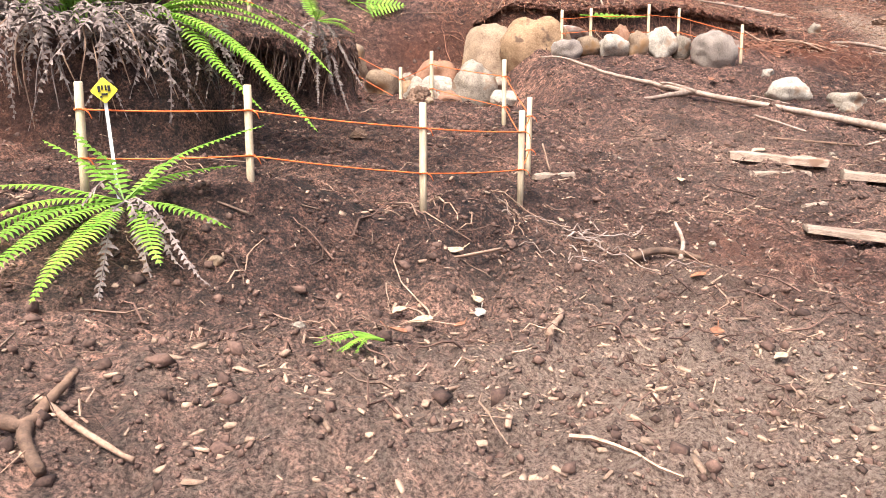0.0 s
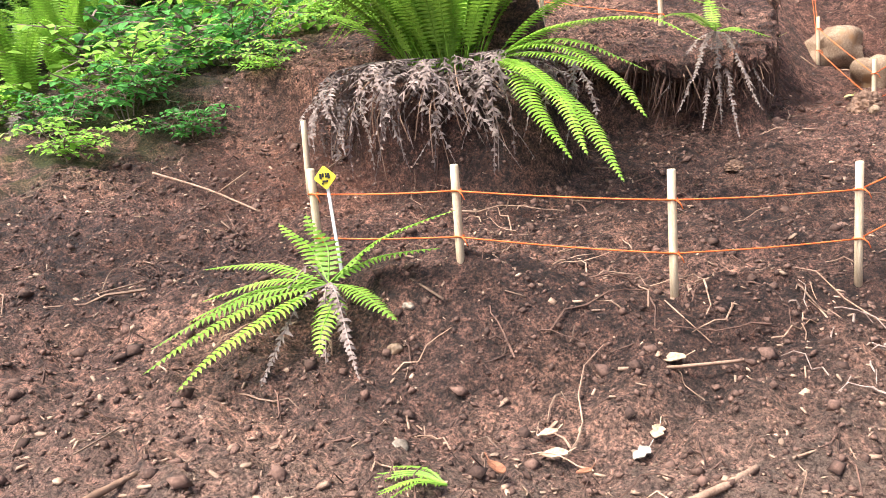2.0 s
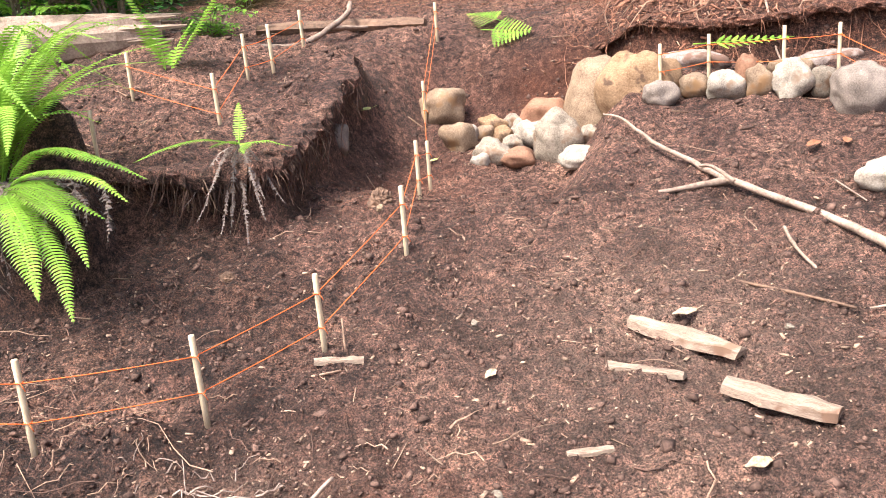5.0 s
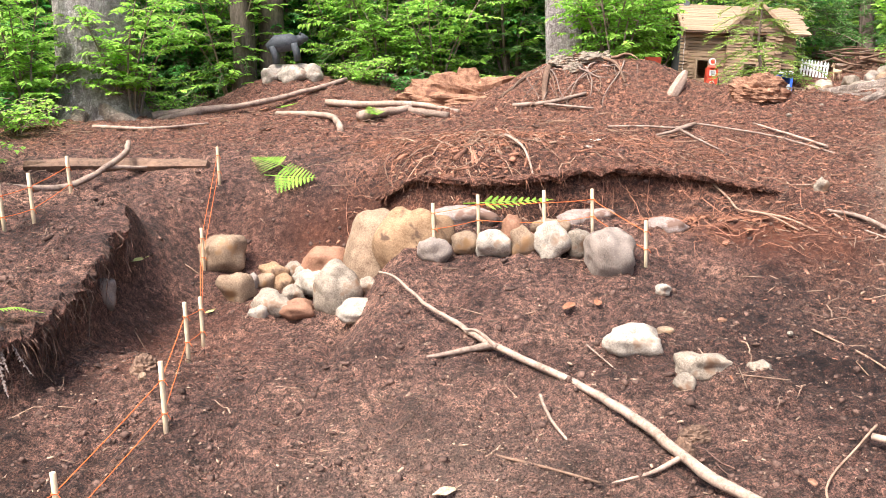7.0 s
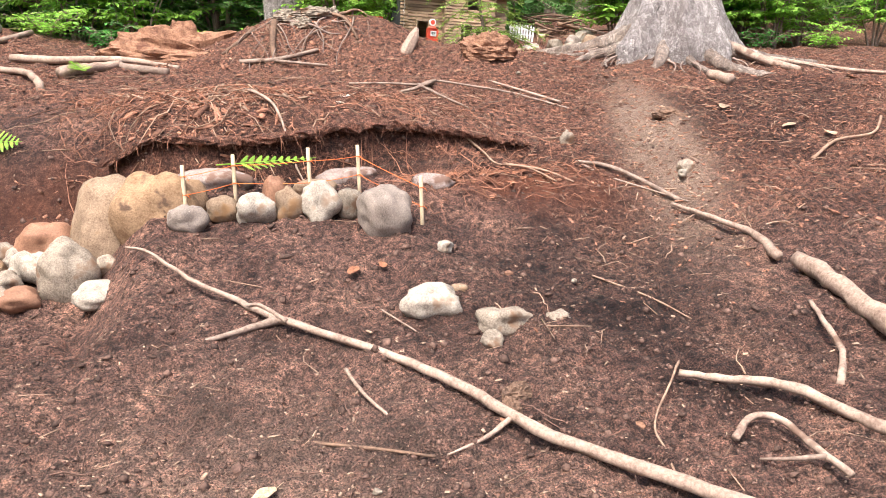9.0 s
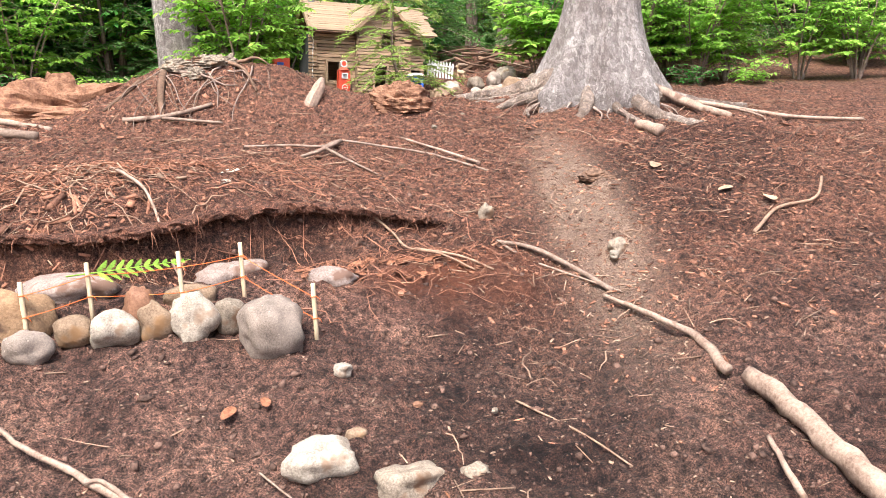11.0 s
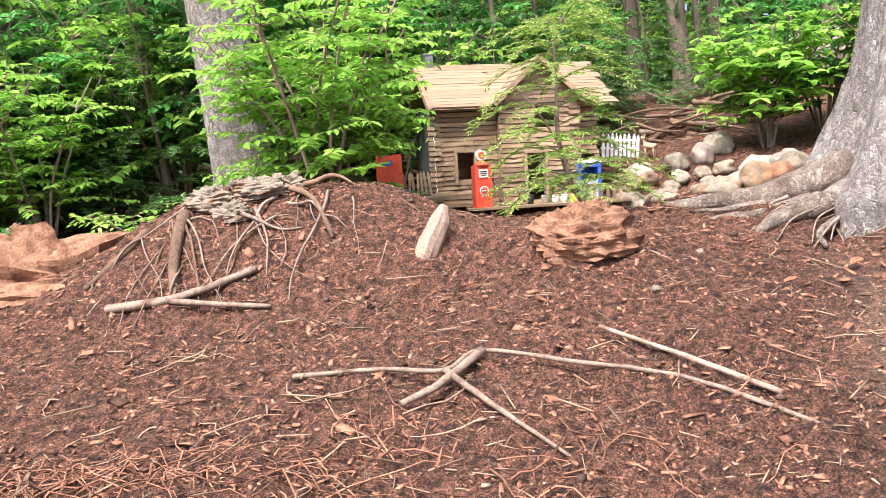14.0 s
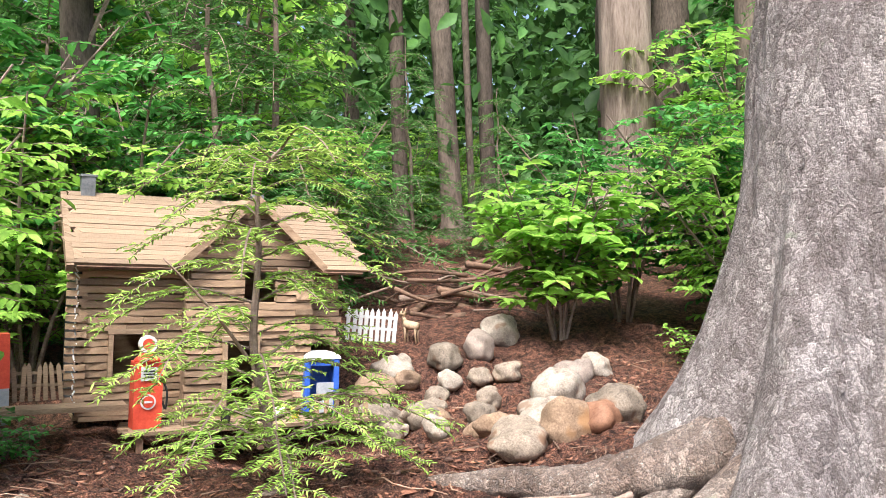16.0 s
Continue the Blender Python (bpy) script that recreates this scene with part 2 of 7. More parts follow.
LEAF = plain("broad_leaf", (0.045, 0.19, 0.035), (0.15, 0.43, 0.085), 5, 0.5, 0.0, 30, 0.55, island=True, through_light=0.4)
BRIGHT_LEAF = plain("young_leaf", (0.17, 0.39, 0.045), (0.46, 0.74, 0.13), 5, 0.5, 0.0, 30, 0.35, island=True, through_light=0.5)
NEEDLE = plain("hemlock_needle", (0.05, 0.16, 0.035), (0.18, 0.36, 0.085), 5, 0.55, 0.0, 30, 0.5, island=True, through_light=0.3)
YOUNG_NEEDLE = plain("hemlock_shoot", (0.19, 0.36, 0.05), (0.48, 0.66, 0.14), 5, 0.55, 0.0, 30, 0.35, island=True, through_light=0.3)
FAR_LEAF = plain("far_foliage", (0.03, 0.10, 0.025), (0.13, 0.30, 0.06), 0.6, 0.6, 0.0, 4, 0.6, island=True, through_light=0.3)
SPLIT_LOG = plain("split_log", (0.20, 0.125, 0.075), (0.46, 0.33, 0.215), 8, 0.8, 0.002, 80, 0.45, (1, 6, 6))
SHINGLE = plain("roof_lath", (0.17, 0.115, 0.072), (0.40, 0.29, 0.19), 8, 0.75, 0.002, 70, 0.22, (1, 5, 5))
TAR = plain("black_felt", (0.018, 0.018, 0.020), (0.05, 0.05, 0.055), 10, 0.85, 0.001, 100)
RED_PAINT = plain("red_paint", (0.55, 0.055, 0.03), (0.74, 0.11, 0.06), 14, 0.5, 0.001, 90)
BLUE_PAINT = plain("blue_plastic", (0.03, 0.09, 0.42), (0.06, 0.16, 0.62), 14, 0.4, 0.0005, 90)
WHITE_PAINT = plain("white_paint", (0.62, 0.60, 0.58), (0.86, 0.85, 0.83), 14, 0.6, 0.001, 90, 0.12)
GREY_PLASTIC = plain("grey_plastic", (0.30, 0.33, 0.36), (0.46, 0.49, 0.52), 14, 0.5, 0.0005, 90)
GREY_METAL = plain("grey_metal", (0.12, 0.125, 0.13), (0.24, 0.245, 0.25), 14, 0.5, 0.001, 90, metal=0.4)
YELLOW = plain("yellow_card", (0.72, 0.58, 0.03), (0.88, 0.74, 0.08), 14, 0.5, 0.0003, 90)
BLACK = plain("black_ink", (0.012, 0.012, 0.012), (0.03, 0.03, 0.03), 14, 0.6, 0.0, 90)
FAWN = plain("painted_resin", (0.34, 0.22, 0.13), (0.62, 0.47, 0.32), 20, 0.6, 0.002, 120)
BEAR_COAT = plain("charcoal_resin", (0.035, 0.04, 0.045), (0.10, 0.105, 0.115), 20, 0.6, 0.002, 120)


# ---- shapes ----
class Shape:
    """Collects vertices and faces of one mesh."""

    def __init__(self):
        self.v, self.f = [], []

    def add(self, verts, faces):
        k = len(self.v)
        self.v.extend([tuple(p) for p in verts])
        self.f.extend([tuple(k + i for i in q) for q in faces])
        return self

    def box(self, cx, cy, cz, sx, sy, sz, m=None, jitter=0.0):
        p = [Vector((cx + (i - 0.5) * sx, cy + (j - 0.5) * sy, cz + (k - 0.5) * sz)) for i in (0, 1) for j in (0, 1) for k in (0, 1)]
        if jitter:
            p = [q + Vector((random.uniform(-1, 1), random.uniform(-1, 1), random.uniform(-1, 1))) * jitter for q in p]
        if m:
            p = [m @ q for q in p]
        return self.add(p, [(0, 1, 3, 2), (4, 6, 7, 5), (0, 4, 5, 1), (2, 3, 7, 6), (0, 2, 6, 4), (1, 5, 7, 3)])

    def tube(self, points, radii, sides=8, rough=0.0, caps=True):
        pts = [Vector(p) for p in points]
        n, rings, up = len(pts), [], Vector((0.13, 0.2, 0.97))
        for i, p in enumerate(pts):
            d = (pts[min(i + 1, n - 1)] - pts[max(i - 1, 0)]).normalized()
            if abs(d.dot(up)) > 0.97:
                up = Vector((0.97, 0.1, 0.1))
            u = d.cross(up).normalized()
            w = u.cross(d)
            r = radii[i] if hasattr(radii, "__len__") else radii
            rings.append([p + (u * math.cos(b) + w * math.sin(b)) * r * (1 + (random.uniform(-rough, rough) if rough else 0)) for b in (math.tau * k / sides for k in range(sides))])
        faces = [(i * sides + k, i * sides + (k + 1) % sides, (i + 1) * sides + (k + 1) % sides, (i + 1) * sides + k) for i in range(n - 1) for k in range(sides)]
        if caps:
            faces += [tuple(range(sides - 1, -1, -1)), tuple((n - 1) * sides + k for k in range(sides))]
        return self.add([q for r in rings for q in r], faces)

    def mesh(self, name, mat, smooth_faces=False):
        me = bpy.data.meshes.new(name)
        me.from_pydata([tuple(p) for p in self.v], [], self.f)
        me.materials.append(mat)
        if smooth_faces:
            me.polygons.foreach_set("use_smooth", [True] * len(me.polygons))
        me.update()
        return me

    def put(self, name, mat, parent=None, smooth_faces=False, label="", m=None):
        ob = new(name, self.mesh(name, mat, smooth_faces))
        if m is not None:
            ob.matrix_basis = m
        if parent:
            ob.parent = parent
        if label:
            tagged(ob, label)
        return ob


def empty(name, m, label, category, group="", kind=""):
    ob = new(name)
    ob.empty_display_size = 0.1
    ob.matrix_basis = m
    return tagged(ob, label, category, group, kind)


def z_at(x, y):
    return float(ground(x, y))


def spline(points, per=6):
    """Catmull-Rom through the points."""
    p = [Vector(q) for q in points]
    p = [p[0] * 2 - p[1]] + p + [p[-1] * 2 - p[-2]]
    out = []
    for i in range(1, len(p) - 2):
        for k in range(per):
            u = k / per
            out.append(0.5 * (2 * p[i] + (p[i + 1] - p[i - 1]) * u + (2 * p[i - 1] - 5 * p[i] + 4 * p[i + 1] - p[i + 2]) * u * u + (3 * p[i] - p[i - 1] - 3 * p[i + 1] + p[i + 2]) * u ** 3))
    return out + [p[-2]]


def frames_from(d, n):
    """Turn matrices whose y axis is d and whose z axis leans to n (arrays of rows)."""
    d = d / np.linalg.norm(d, axis=1, keepdims=True)
    x = np.cross(d, n)
    x /= np.maximum(np.linalg.norm(x, axis=1, keepdims=True), 1e-6)
    return np.stack([x, d, np.cross(x, d)], axis=2)


def strewn(proto_v, proto_f, at, size, turn):
    """Vertices and faces of many small pieces; size is (n,3), turn (n,3,3)."""
    pv = np.asarray(proto_v, float)
    v = np.einsum("nij,nkj->nki", turn, pv[None] * size[:, None, :]) + at[:, None, :]
    n, k = len(at), len(pv)
    f = (np.asarray(proto_f)[None] + (np.arange(n) * k)[:, None, None]).reshape(-1, len(proto_f[0]))
    return v.reshape(-1, 3), f


def quick_mesh(name, v, f, mat):
    me = bpy.data.meshes.new(name)
    me.vertices.add(len(v))
    me.vertices.foreach_set("co", np.asarray(v, np.float32).ravel())
    k = f.shape[1]
    me.loops.add(f.size)
    me.loops.foreach_set("vertex_index", f.astype(np.int32).ravel())
    me.polygons.add(len(f))
    me.polygons.foreach_set("loop_start", np.arange(0, f.size, k, dtype=np.int32))
    me.materials.append(mat)
    me.update(calc_edges=True)
    return me


LEAF_V = [(0, 0, 0), (-0.26, 0.32, 0.07), (-0.2, 0.68, 0.05), (0, 1, -0.08), (0.2, 0.68, 0.05), (0.26, 0.32, 0.07)]
LEAF_F = [(0, 3, 2, 1), (0, 5, 4, 3)]
BOX_V = [(x, y, z) for x in (-0.5, 0.5) for y in (-0.5, 0.5) for z in (-0.5, 0.5)]
BOX_F = [(0, 1, 3, 2), (4, 6, 7, 5), (0, 4, 5, 1), (2, 3, 7, 6), (0, 2, 6, 4), (1, 5, 7, 3)]
CHIP_V = [(-0.5, -0.5, -0.4), (-0.35, -0.45, 0.5), (-0.4, 0.5, -0.5), (-0.45, 0.3, 0.4), (0.5, -0.35, -0.5), (0.4, -0.5, 0.35), (0.3, 0.5, -0.4), (0.5, 0.35, 0.5)]
CLOD_V = [(0, 0, -0.5), (0.5, 0.08, -0.05), (0.05, 0.45, 0.06), (-0.5, 0.05, -0.04), (-0.06, -0.48, 0.08), (0.1, -0.05, 0.42)]
CLOD_F = [(0, 2, 1), (0, 3, 2), (0, 4, 3), (0, 1, 4), (5, 1, 2), (5, 2, 3), (5, 3, 4), (5, 4, 1)]


def lattice(x, y, z, seed):
    """Value noise, as arrays, from 0 to 1."""
    def rnd(i, j, k):
        h = np.sin(i * 127.1 + j * 311.7 + k * 74.7 + seed * 19.3) * 43758.5453
        return h - np.floor(h)
    i, j, k = np.floor(x), np.floor(y), np.floor(z)
    u, v, w = x - i, y - j, z - k
    u, v, w = u * u * (3 - 2 * u), v * v * (3 - 2 * v), w * w * (3 - 2 * w)
    out = 0
    for a, fa in ((0, 1 - u), (1, u)):
        for b2, fb in ((0, 1 - v), (1, v)):
            for c, fc in ((0, 1 - w), (1, w)):
                out = out + fa * fb * fc * rnd(i + a, j + b2, k + c)
    return out



# ---- the land ----
def smooth(a, b, v):
    """0 below a, 1 above b, smooth between."""
    u = np.clip((v - a) / (b - a), 0.0, 1.0)
    return u * u * (3 - 2 * u)


def hump(x, y, cx, cy, sx, sy, turn=0.0):
    """A rounded hump of height 1."""
    c, s = math.cos(radians(turn)), math.sin(radians(turn))
    u, v = (x - cx) * c + (y - cy) * s, -(x - cx) * s + (y - cy) * c
    return np.exp(-0.5 * ((u / sx) ** 2 + (v / sy) ** 2))


def ground(x, y):
    """Height of the hillside's bare soil, without its clods."""
    x, y = np.asarray(x, float), np.asarray(y, float)
    u = (np.clip(x, -2.4, 7.4) - 3) / 4
    v = (np.clip(y, 1.2, 9.6) - 6) / 5
    z = 1.866 - 0.028 * u + 1.492 * v + 0.232 * u * u - 0.224 * u * v + 0.026 * v * v - 0.426 * u * u * v + 0.42 * u * v * v - 0.608 * v ** 3
    z = z - 0.33 * np.clip(1.15 - y, 0, 3.5) - 0.5 * np.clip(0.62 - y, 0, 1.0) - 0.02 * np.clip(-2.35 - y, 0, 40)
    z = z + 0.05 * np.clip(y - 9.6, 0, 60) + 0.13 * np.clip(y - 11.0, 0, 4) * smooth(5.2, 7.0, x)
    # the bank along the string fence
    z = z + 0.16 * hump(x, y, -0.25, 2.13, 0.42, 0.12, 12) + 0.09 * hump(x, y, 0.48, 2.50, 0.22, 0.10, 42) - 0.04 * hump(x, y, 0.0, 1.75, 0.6, 0.12, 12)
    # the pedestal that carries the big fern
    z = z + 0.33 * smooth(0.44, 0.36, np.hypot((x + 0.82) / 1.12, y - 3.32))
    # the undercut plateau with its own string fence
    plateau = smooth(0.17, 0.07, x + 0.12 * (y - 4.3) + 0.03 * np.sin(9 * y)) * smooth(3.82, 3.96, y - 0.40 * x + 0.03 * np.sin(8 * x)) * smooth(5.85, 5.45, y) * smooth(-3.0, -1.2, x)
    z = z + 0.28 * plateau
    # the basin with the stones
    basin = smooth(-0.15, 0.30, x) * smooth(1.62, 1.22, x) * smooth(4.1, 5.3, y) * smooth(6.85, 5.95, y)
    z = z - 0.38 * basin - 0.10 * hump(x, y, 0.80, 5.95, 0.22, 0.16)
    # the mound with a dug-out face, and its mulch top
    face = smooth(6.40, 6.47, y - 0.12 * np.sin(2.2 * x) + 0.05 * (x - 3.0) ** 2)
    z = z + face * 0.28 * hump(x, y, 2.15, 6.72, 0.9, 0.48) - 0.10 * hump(x, y, 2.7, 6.30, 1.0, 0.12)
    z = z - 0.11 * hump(x, y, 4.0, 5.2, 0.5, 0.5) - 0.06 * hump(x, y, 4.9, 7.6, 0.6, 0.5)
    # root mound, rotten stump, house terrace
    z = z + 0.26 * hump(x, y, 3.5, 9.3, 0.38, 0.30) + 0.40 * hump(x, y, 2.70, 9.62, 0.50, 0.36) + 0.14 * hump(x, y, 4.35, 8.85, 0.25, 0.2)
    z = z - 0.30 * hump(x, y, 5.1, 10.9, 0.75, 0.55) - 0.06 * hump(x, y, 2.1, 8.7, 0.6, 0.4)
    z = z + 0.42 * hump(x, y, -0.6, 11.1, 0.9, 0.6)
    # flare of soil round the great trunk
    z = z + 0.12 * hump(x, y, 6.4, 9.1, 0.5, 0.5)
    # a worn dip beside the crest
    z = z - 0.05 * hump(x, y, 4.0, 6.95, 0.4, 0.4)
    return z


def clods(x, y):
    """The roughness of the dug soil."""
    zero = np.zeros_like(x)
    near = smooth(-6, -3, x) * smooth(12, 9, x) * smooth(16, 12, y)
    e = 0.04
    steep = np.hypot(ground(x + e, y) - ground(x - e, y), ground(x, y + e) - ground(x, y - e)) / (2 * e)
    return near / (1 + 1.6 * np.clip(steep - 0.45, 0, 3)) * (0.060 * (lattice(x * 3.1, y * 3.1, zero, 1) - 0.5) + 0.042 * (lattice(x * 8, y * 8, zero, 2) - 0.5) + 0.036 * (lattice(x * 17, y * 17, zero, 3) - 0.5) + 0.026 * (lattice(x * 33, y * 33, zero, 4) - 0.5))


def axis(a, b, step, far):
    """Even steps from a to b, growing steps out to the horizon."""
    out = list(np.arange(a, b, step))
    s, p = step, b
    while p < far:
        out.append(p)
        s *= 1.25
        p += s
    s, p, low = step, a, []
    while p > -far:
        s *= 1.25
        p -= s
        low.append(p)
    return np.array(low[::-1] + out)


def mulch_zone(x, y):
    edge = y - 0.12 * np.sin(2.2 * x) + 0.05 * (x - 3.0) ** 2
    m = smooth(6.36, 6.42, edge) * smooth(0.6, 1.8, x) + smooth(6.6, 7.6, y) + smooth(3.4, 4.6, x) * smooth(4.2, 6.0, y)
    return np.clip(m, 0, 1) * (1 - 0.75 * hump(x, y, 0.4, 6.9, 0.8, 0.5))


def dust_zone(x, y):
    strip = 2.0 * hump(x, y, 4.94, 6.55, 0.16, 0.85, -18) + 0.8 * hump(x, y, 0.72, 1.45, 0.28, 0.32) + 0.5 * hump(x, y, 1.0, 2.1, 0.2, 0.3) + 0.75 * hump(x, y, 0.45, 1.12, 0.75, 0.36) + 0.35 * hump(x, y, 2.0, 3.4, 0.5, 0.55)
    return np.clip(strip, 0, 1) * (0.6 + 0.4 * lattice(x * 9, y * 9, np.zeros_like(x), 8))


def rust_zone(x, y):
    r = hump(x, y, 3.75, 5.98, 0.42, 0.22, -18) + 0.6 * hump(x, y, 1.0, 6.25, 0.5, 0.2) + 0.5 * hump(x, y, 0.5, 4.9, 0.25, 0.5) + 0.5 * hump(x, y, -1.3, 2.9, 0.3, 0.3) + 0.45 * hump(x, y, 1.3, 2.3, 0.3, 0.25)
    return np.clip(r, 0, 1) * (0.3 + 0.7 * lattice(x * 7, y * 7, np.zeros_like(x), 9))


def moss_zone(x, y):
    return np.clip(smooth(-1.7, -2.4, x) * smooth(1.5, 2.3, y) + smooth(10.5, 13.0, y) * smooth(5.0, 3.0, x), 0, 1) * smooth(0.45, 0.75, 0.6 * lattice(x * 5, y * 5, np.zeros_like(x), 5) + 0.4 * lattice(x * 19, y * 19, np.zeros_like(x), 15))


def damp_shade_zone(x, y):
    """Where soil is darkened: moist patches, plus painted shade under the mound's lip."""
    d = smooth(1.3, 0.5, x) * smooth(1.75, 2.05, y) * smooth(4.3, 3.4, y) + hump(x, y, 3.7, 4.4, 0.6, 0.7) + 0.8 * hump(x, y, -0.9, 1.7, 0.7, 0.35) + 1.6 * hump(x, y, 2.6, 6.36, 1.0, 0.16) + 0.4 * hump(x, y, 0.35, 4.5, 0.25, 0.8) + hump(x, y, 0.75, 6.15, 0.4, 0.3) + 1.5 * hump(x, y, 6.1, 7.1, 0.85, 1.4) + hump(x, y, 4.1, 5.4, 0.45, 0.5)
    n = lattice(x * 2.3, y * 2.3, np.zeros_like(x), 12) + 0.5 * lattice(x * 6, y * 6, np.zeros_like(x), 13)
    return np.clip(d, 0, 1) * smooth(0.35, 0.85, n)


xs, ys = axis(-2.3, 7.6, 0.019, 420), axis(0.7, 11.6, 0.018, 420)
gx, gy = np.meshgrid(xs, ys)
gx, gy = gx.ravel(), gy.ravel()
gz = ground(gx, gy) + clods(gx, gy)
nx, ny = len(xs), len(ys)
q = (np.arange(ny - 1)[:, None] * nx + np.arange(nx - 1)[None]).ravel()
land = new("ground", quick_mesh("ground", np.stack([gx, gy, gz], 1), np.stack([q, q + 1, q + nx + 1, q + nx], 1), SOIL))
land.data.polygons.foreach_set("use_smooth", [True] * len(land.data.polygons))
zone = land.data.color_attributes.new("zone", "FLOAT_COLOR", "POINT")
zone.data.foreach_set("color", np.stack([mulch_zone(gx, gy), dust_zone(gx, gy), rust_zone(gx, gy), 1 - moss_zone(gx, gy)], 1).astype(np.float32).ravel())
# vertex layer: moist soil together with painted shade below the mound's sod
soil_tone = land.data.color_attributes.new("soil_tone", "FLOAT_COLOR", "POINT")
w = damp_shade_zone(gx, gy)
soil_tone.data.foreach_set("color", np.stack([w, w, w, np.ones_like(w)], 1).astype(np.float32).ravel())
tagged(land, "dark brown dug-over soil sloping up to red bark mulch", "ground", kind="structure")

rng = np.random.default_rng(7)


def litter(name, label, count, proto, mat, size, weight, area, tilt=0.35, lift=0.2, category="litter"):
    """Small pieces strewn on the soil where weight(x, y) is high. size: least and most of length, width, thickness."""
    x, y = rng.uniform(area[0], area[1], count * 6), rng.uniform(area[2], area[3], count * 6)
    keep = rng.random(count * 6) < np.clip(weight(x, y), 0, 1)
    x, y = x[keep][:count], y[keep][:count]
    n = len(x)
    s = np.stack([rng.uniform(lo, hi, n) for lo, hi in size], 1)
    s *= (0.5 + 1.1 * rng.random(n) ** 3)[:, None]
    z = ground(x, y) + clods(x, y) + s[:, 2] * lift
    yaw, e = rng.uniform(0, math.tau, n), 0.04
    slope_x, slope_y = (ground(x + e, y) - ground(x - e, y)) / (2 * e), (ground(x, y + e) - ground(x, y - e)) / (2 * e)
    up = np.stack([-slope_x, -slope_y, np.ones(n)], 1) + rng.normal(0, tilt, (n, 3)) * [1, 1, 0.2]
    d = np.stack([np.cos(yaw), np.sin(yaw), np.zeros(n)], 1)
    up /= np.linalg.norm(up, axis=1, keepdims=True)
    d -= up * np.sum(d * up, axis=1, keepdims=True)
    v, f = strewn(*proto, np.stack([x, y, z], 1), s, frames_from(d, up))
    ob = new(name, quick_mesh(name, v, f, mat))
    return tagged(ob, label, category, kind="stuff")


one = lambda x, y: np.ones_like(x)

# ---- trees ----
def trunk_shape(height, r0, flare, flare_h, lean=(0, 0), ridges=9, ridge=0.05, sides=48, rows=40, taper=0.35, seed=0, sink=0.25):
    """An upright trunk with a flared, buttressed foot and uneven bark ridges."""
    s = Shape()
    hs = np.concatenate([np.linspace(-sink, flare_h * 1.5, rows // 2), np.linspace(flare_h * 1.5, height, rows // 2 + 1)[1:]])
    ang = np.arange(sides) * math.tau / sides
    verts = []
    for h in hs:
        foot = max(0.0, 1 - max(h, 0) / flare_h)
        r = r0 * (1 - taper * max(h, 0) / height) + flare * foot ** 2.2
        lobes = 1 + foot * 0.17 * np.sin(ang * 5 + seed) + foot * 0.11 * np.sin(ang * 8 + 2 * seed)
        bark = 1 + ridge * (lattice(np.cos(ang) * ridges / 2 + 9, np.sin(ang) * ridges / 2 + 9, np.full(sides, h * 3.0), seed) - 0.5) * 2 + ridge * 0.5 * (lattice(np.cos(ang) * ridges + 9, np.sin(ang) * ridges + 9, np.full(sides, h * 9.0), seed + 3) - 0.5) * 2
        rr = r * lobes * bark
        verts += [(lean[0] * max(h, 0) + rr[k] * math.cos(ang[k]), lean[1] * max(h, 0) + rr[k] * math.sin(ang[k]), h) for k in range(sides)]
    n = len(hs)
    faces = [(i * sides + k, i * sides + (k + 1) % sides, (i + 1) * sides + (k + 1) % sides, (i + 1) * sides + k) for i in range(n - 1) for k in range(sides)]
    s.add(verts, faces)
    s.f.append(tuple((n - 1) * sides + k for k in range(sides)))
    return s


def draped(points, lift=0.0, per=6):
    """A line over the soil through points (x, y) or (x, y, height above the soil)."""
    return spline([(p[0], p[1], z_at(p[0], p[1]) + (p[2] if len(p) > 2 else lift)) for p in points], per)


def leafy(paths, per_metre, length, droop=0.2, spread=0.7, seed=1, pairs=True, start=0.15):
    """Leaves along twigs: positions, sizes and turns."""
    g = np.random.default_rng(seed)
    at, d, up = [], [], []
    for pts in paths:
        p = np.array([tuple(v) for v in pts])
        seg = np.linalg.norm(np.diff(p, axis=0), axis=1)
        total = seg.sum()
        k = max(3, int(total * per_metre))
        u = np.linspace(start, 1, k) * total
        cum = np.concatenate([[0], np.cumsum(seg)])
        i = np.clip(np.searchsorted(cum, u) - 1, 0, len(seg) - 1)
        w = ((u - cum[i]) / np.maximum(seg[i], 1e-6))[:, None]
        pos, along = p[i] * (1 - w) + p[i + 1] * w, p[i + 1] - p[i]
        along /= np.maximum(np.linalg.norm(along, axis=1, keepdims=True), 1e-6)
        side = np.cross(along, [0, 0, 1.0])
        side /= np.maximum(np.linalg.norm(side, axis=1, keepdims=True), 1e-6)
        sign = np.where(np.arange(k) % 2 == 0, 1, -1)[:, None]
        way = along * (1 - spread) + side * sign * spread + g.normal(0, 0.18, (k, 3)) - np.array([0, 0, droop])
        at.append(pos), d.append(way), up.append(np.array([0, 0, 1.0]) + g.normal(0, 0.28, (k, 3)))
    at, d, up = np.concatenate(at), np.concatenate(d), np.concatenate(up)
    n = len(at)
    s = length * g.uniform(0.6, 1.25, n)
    return at, np.stack([s, s, s], 1), frames_from(d, up)


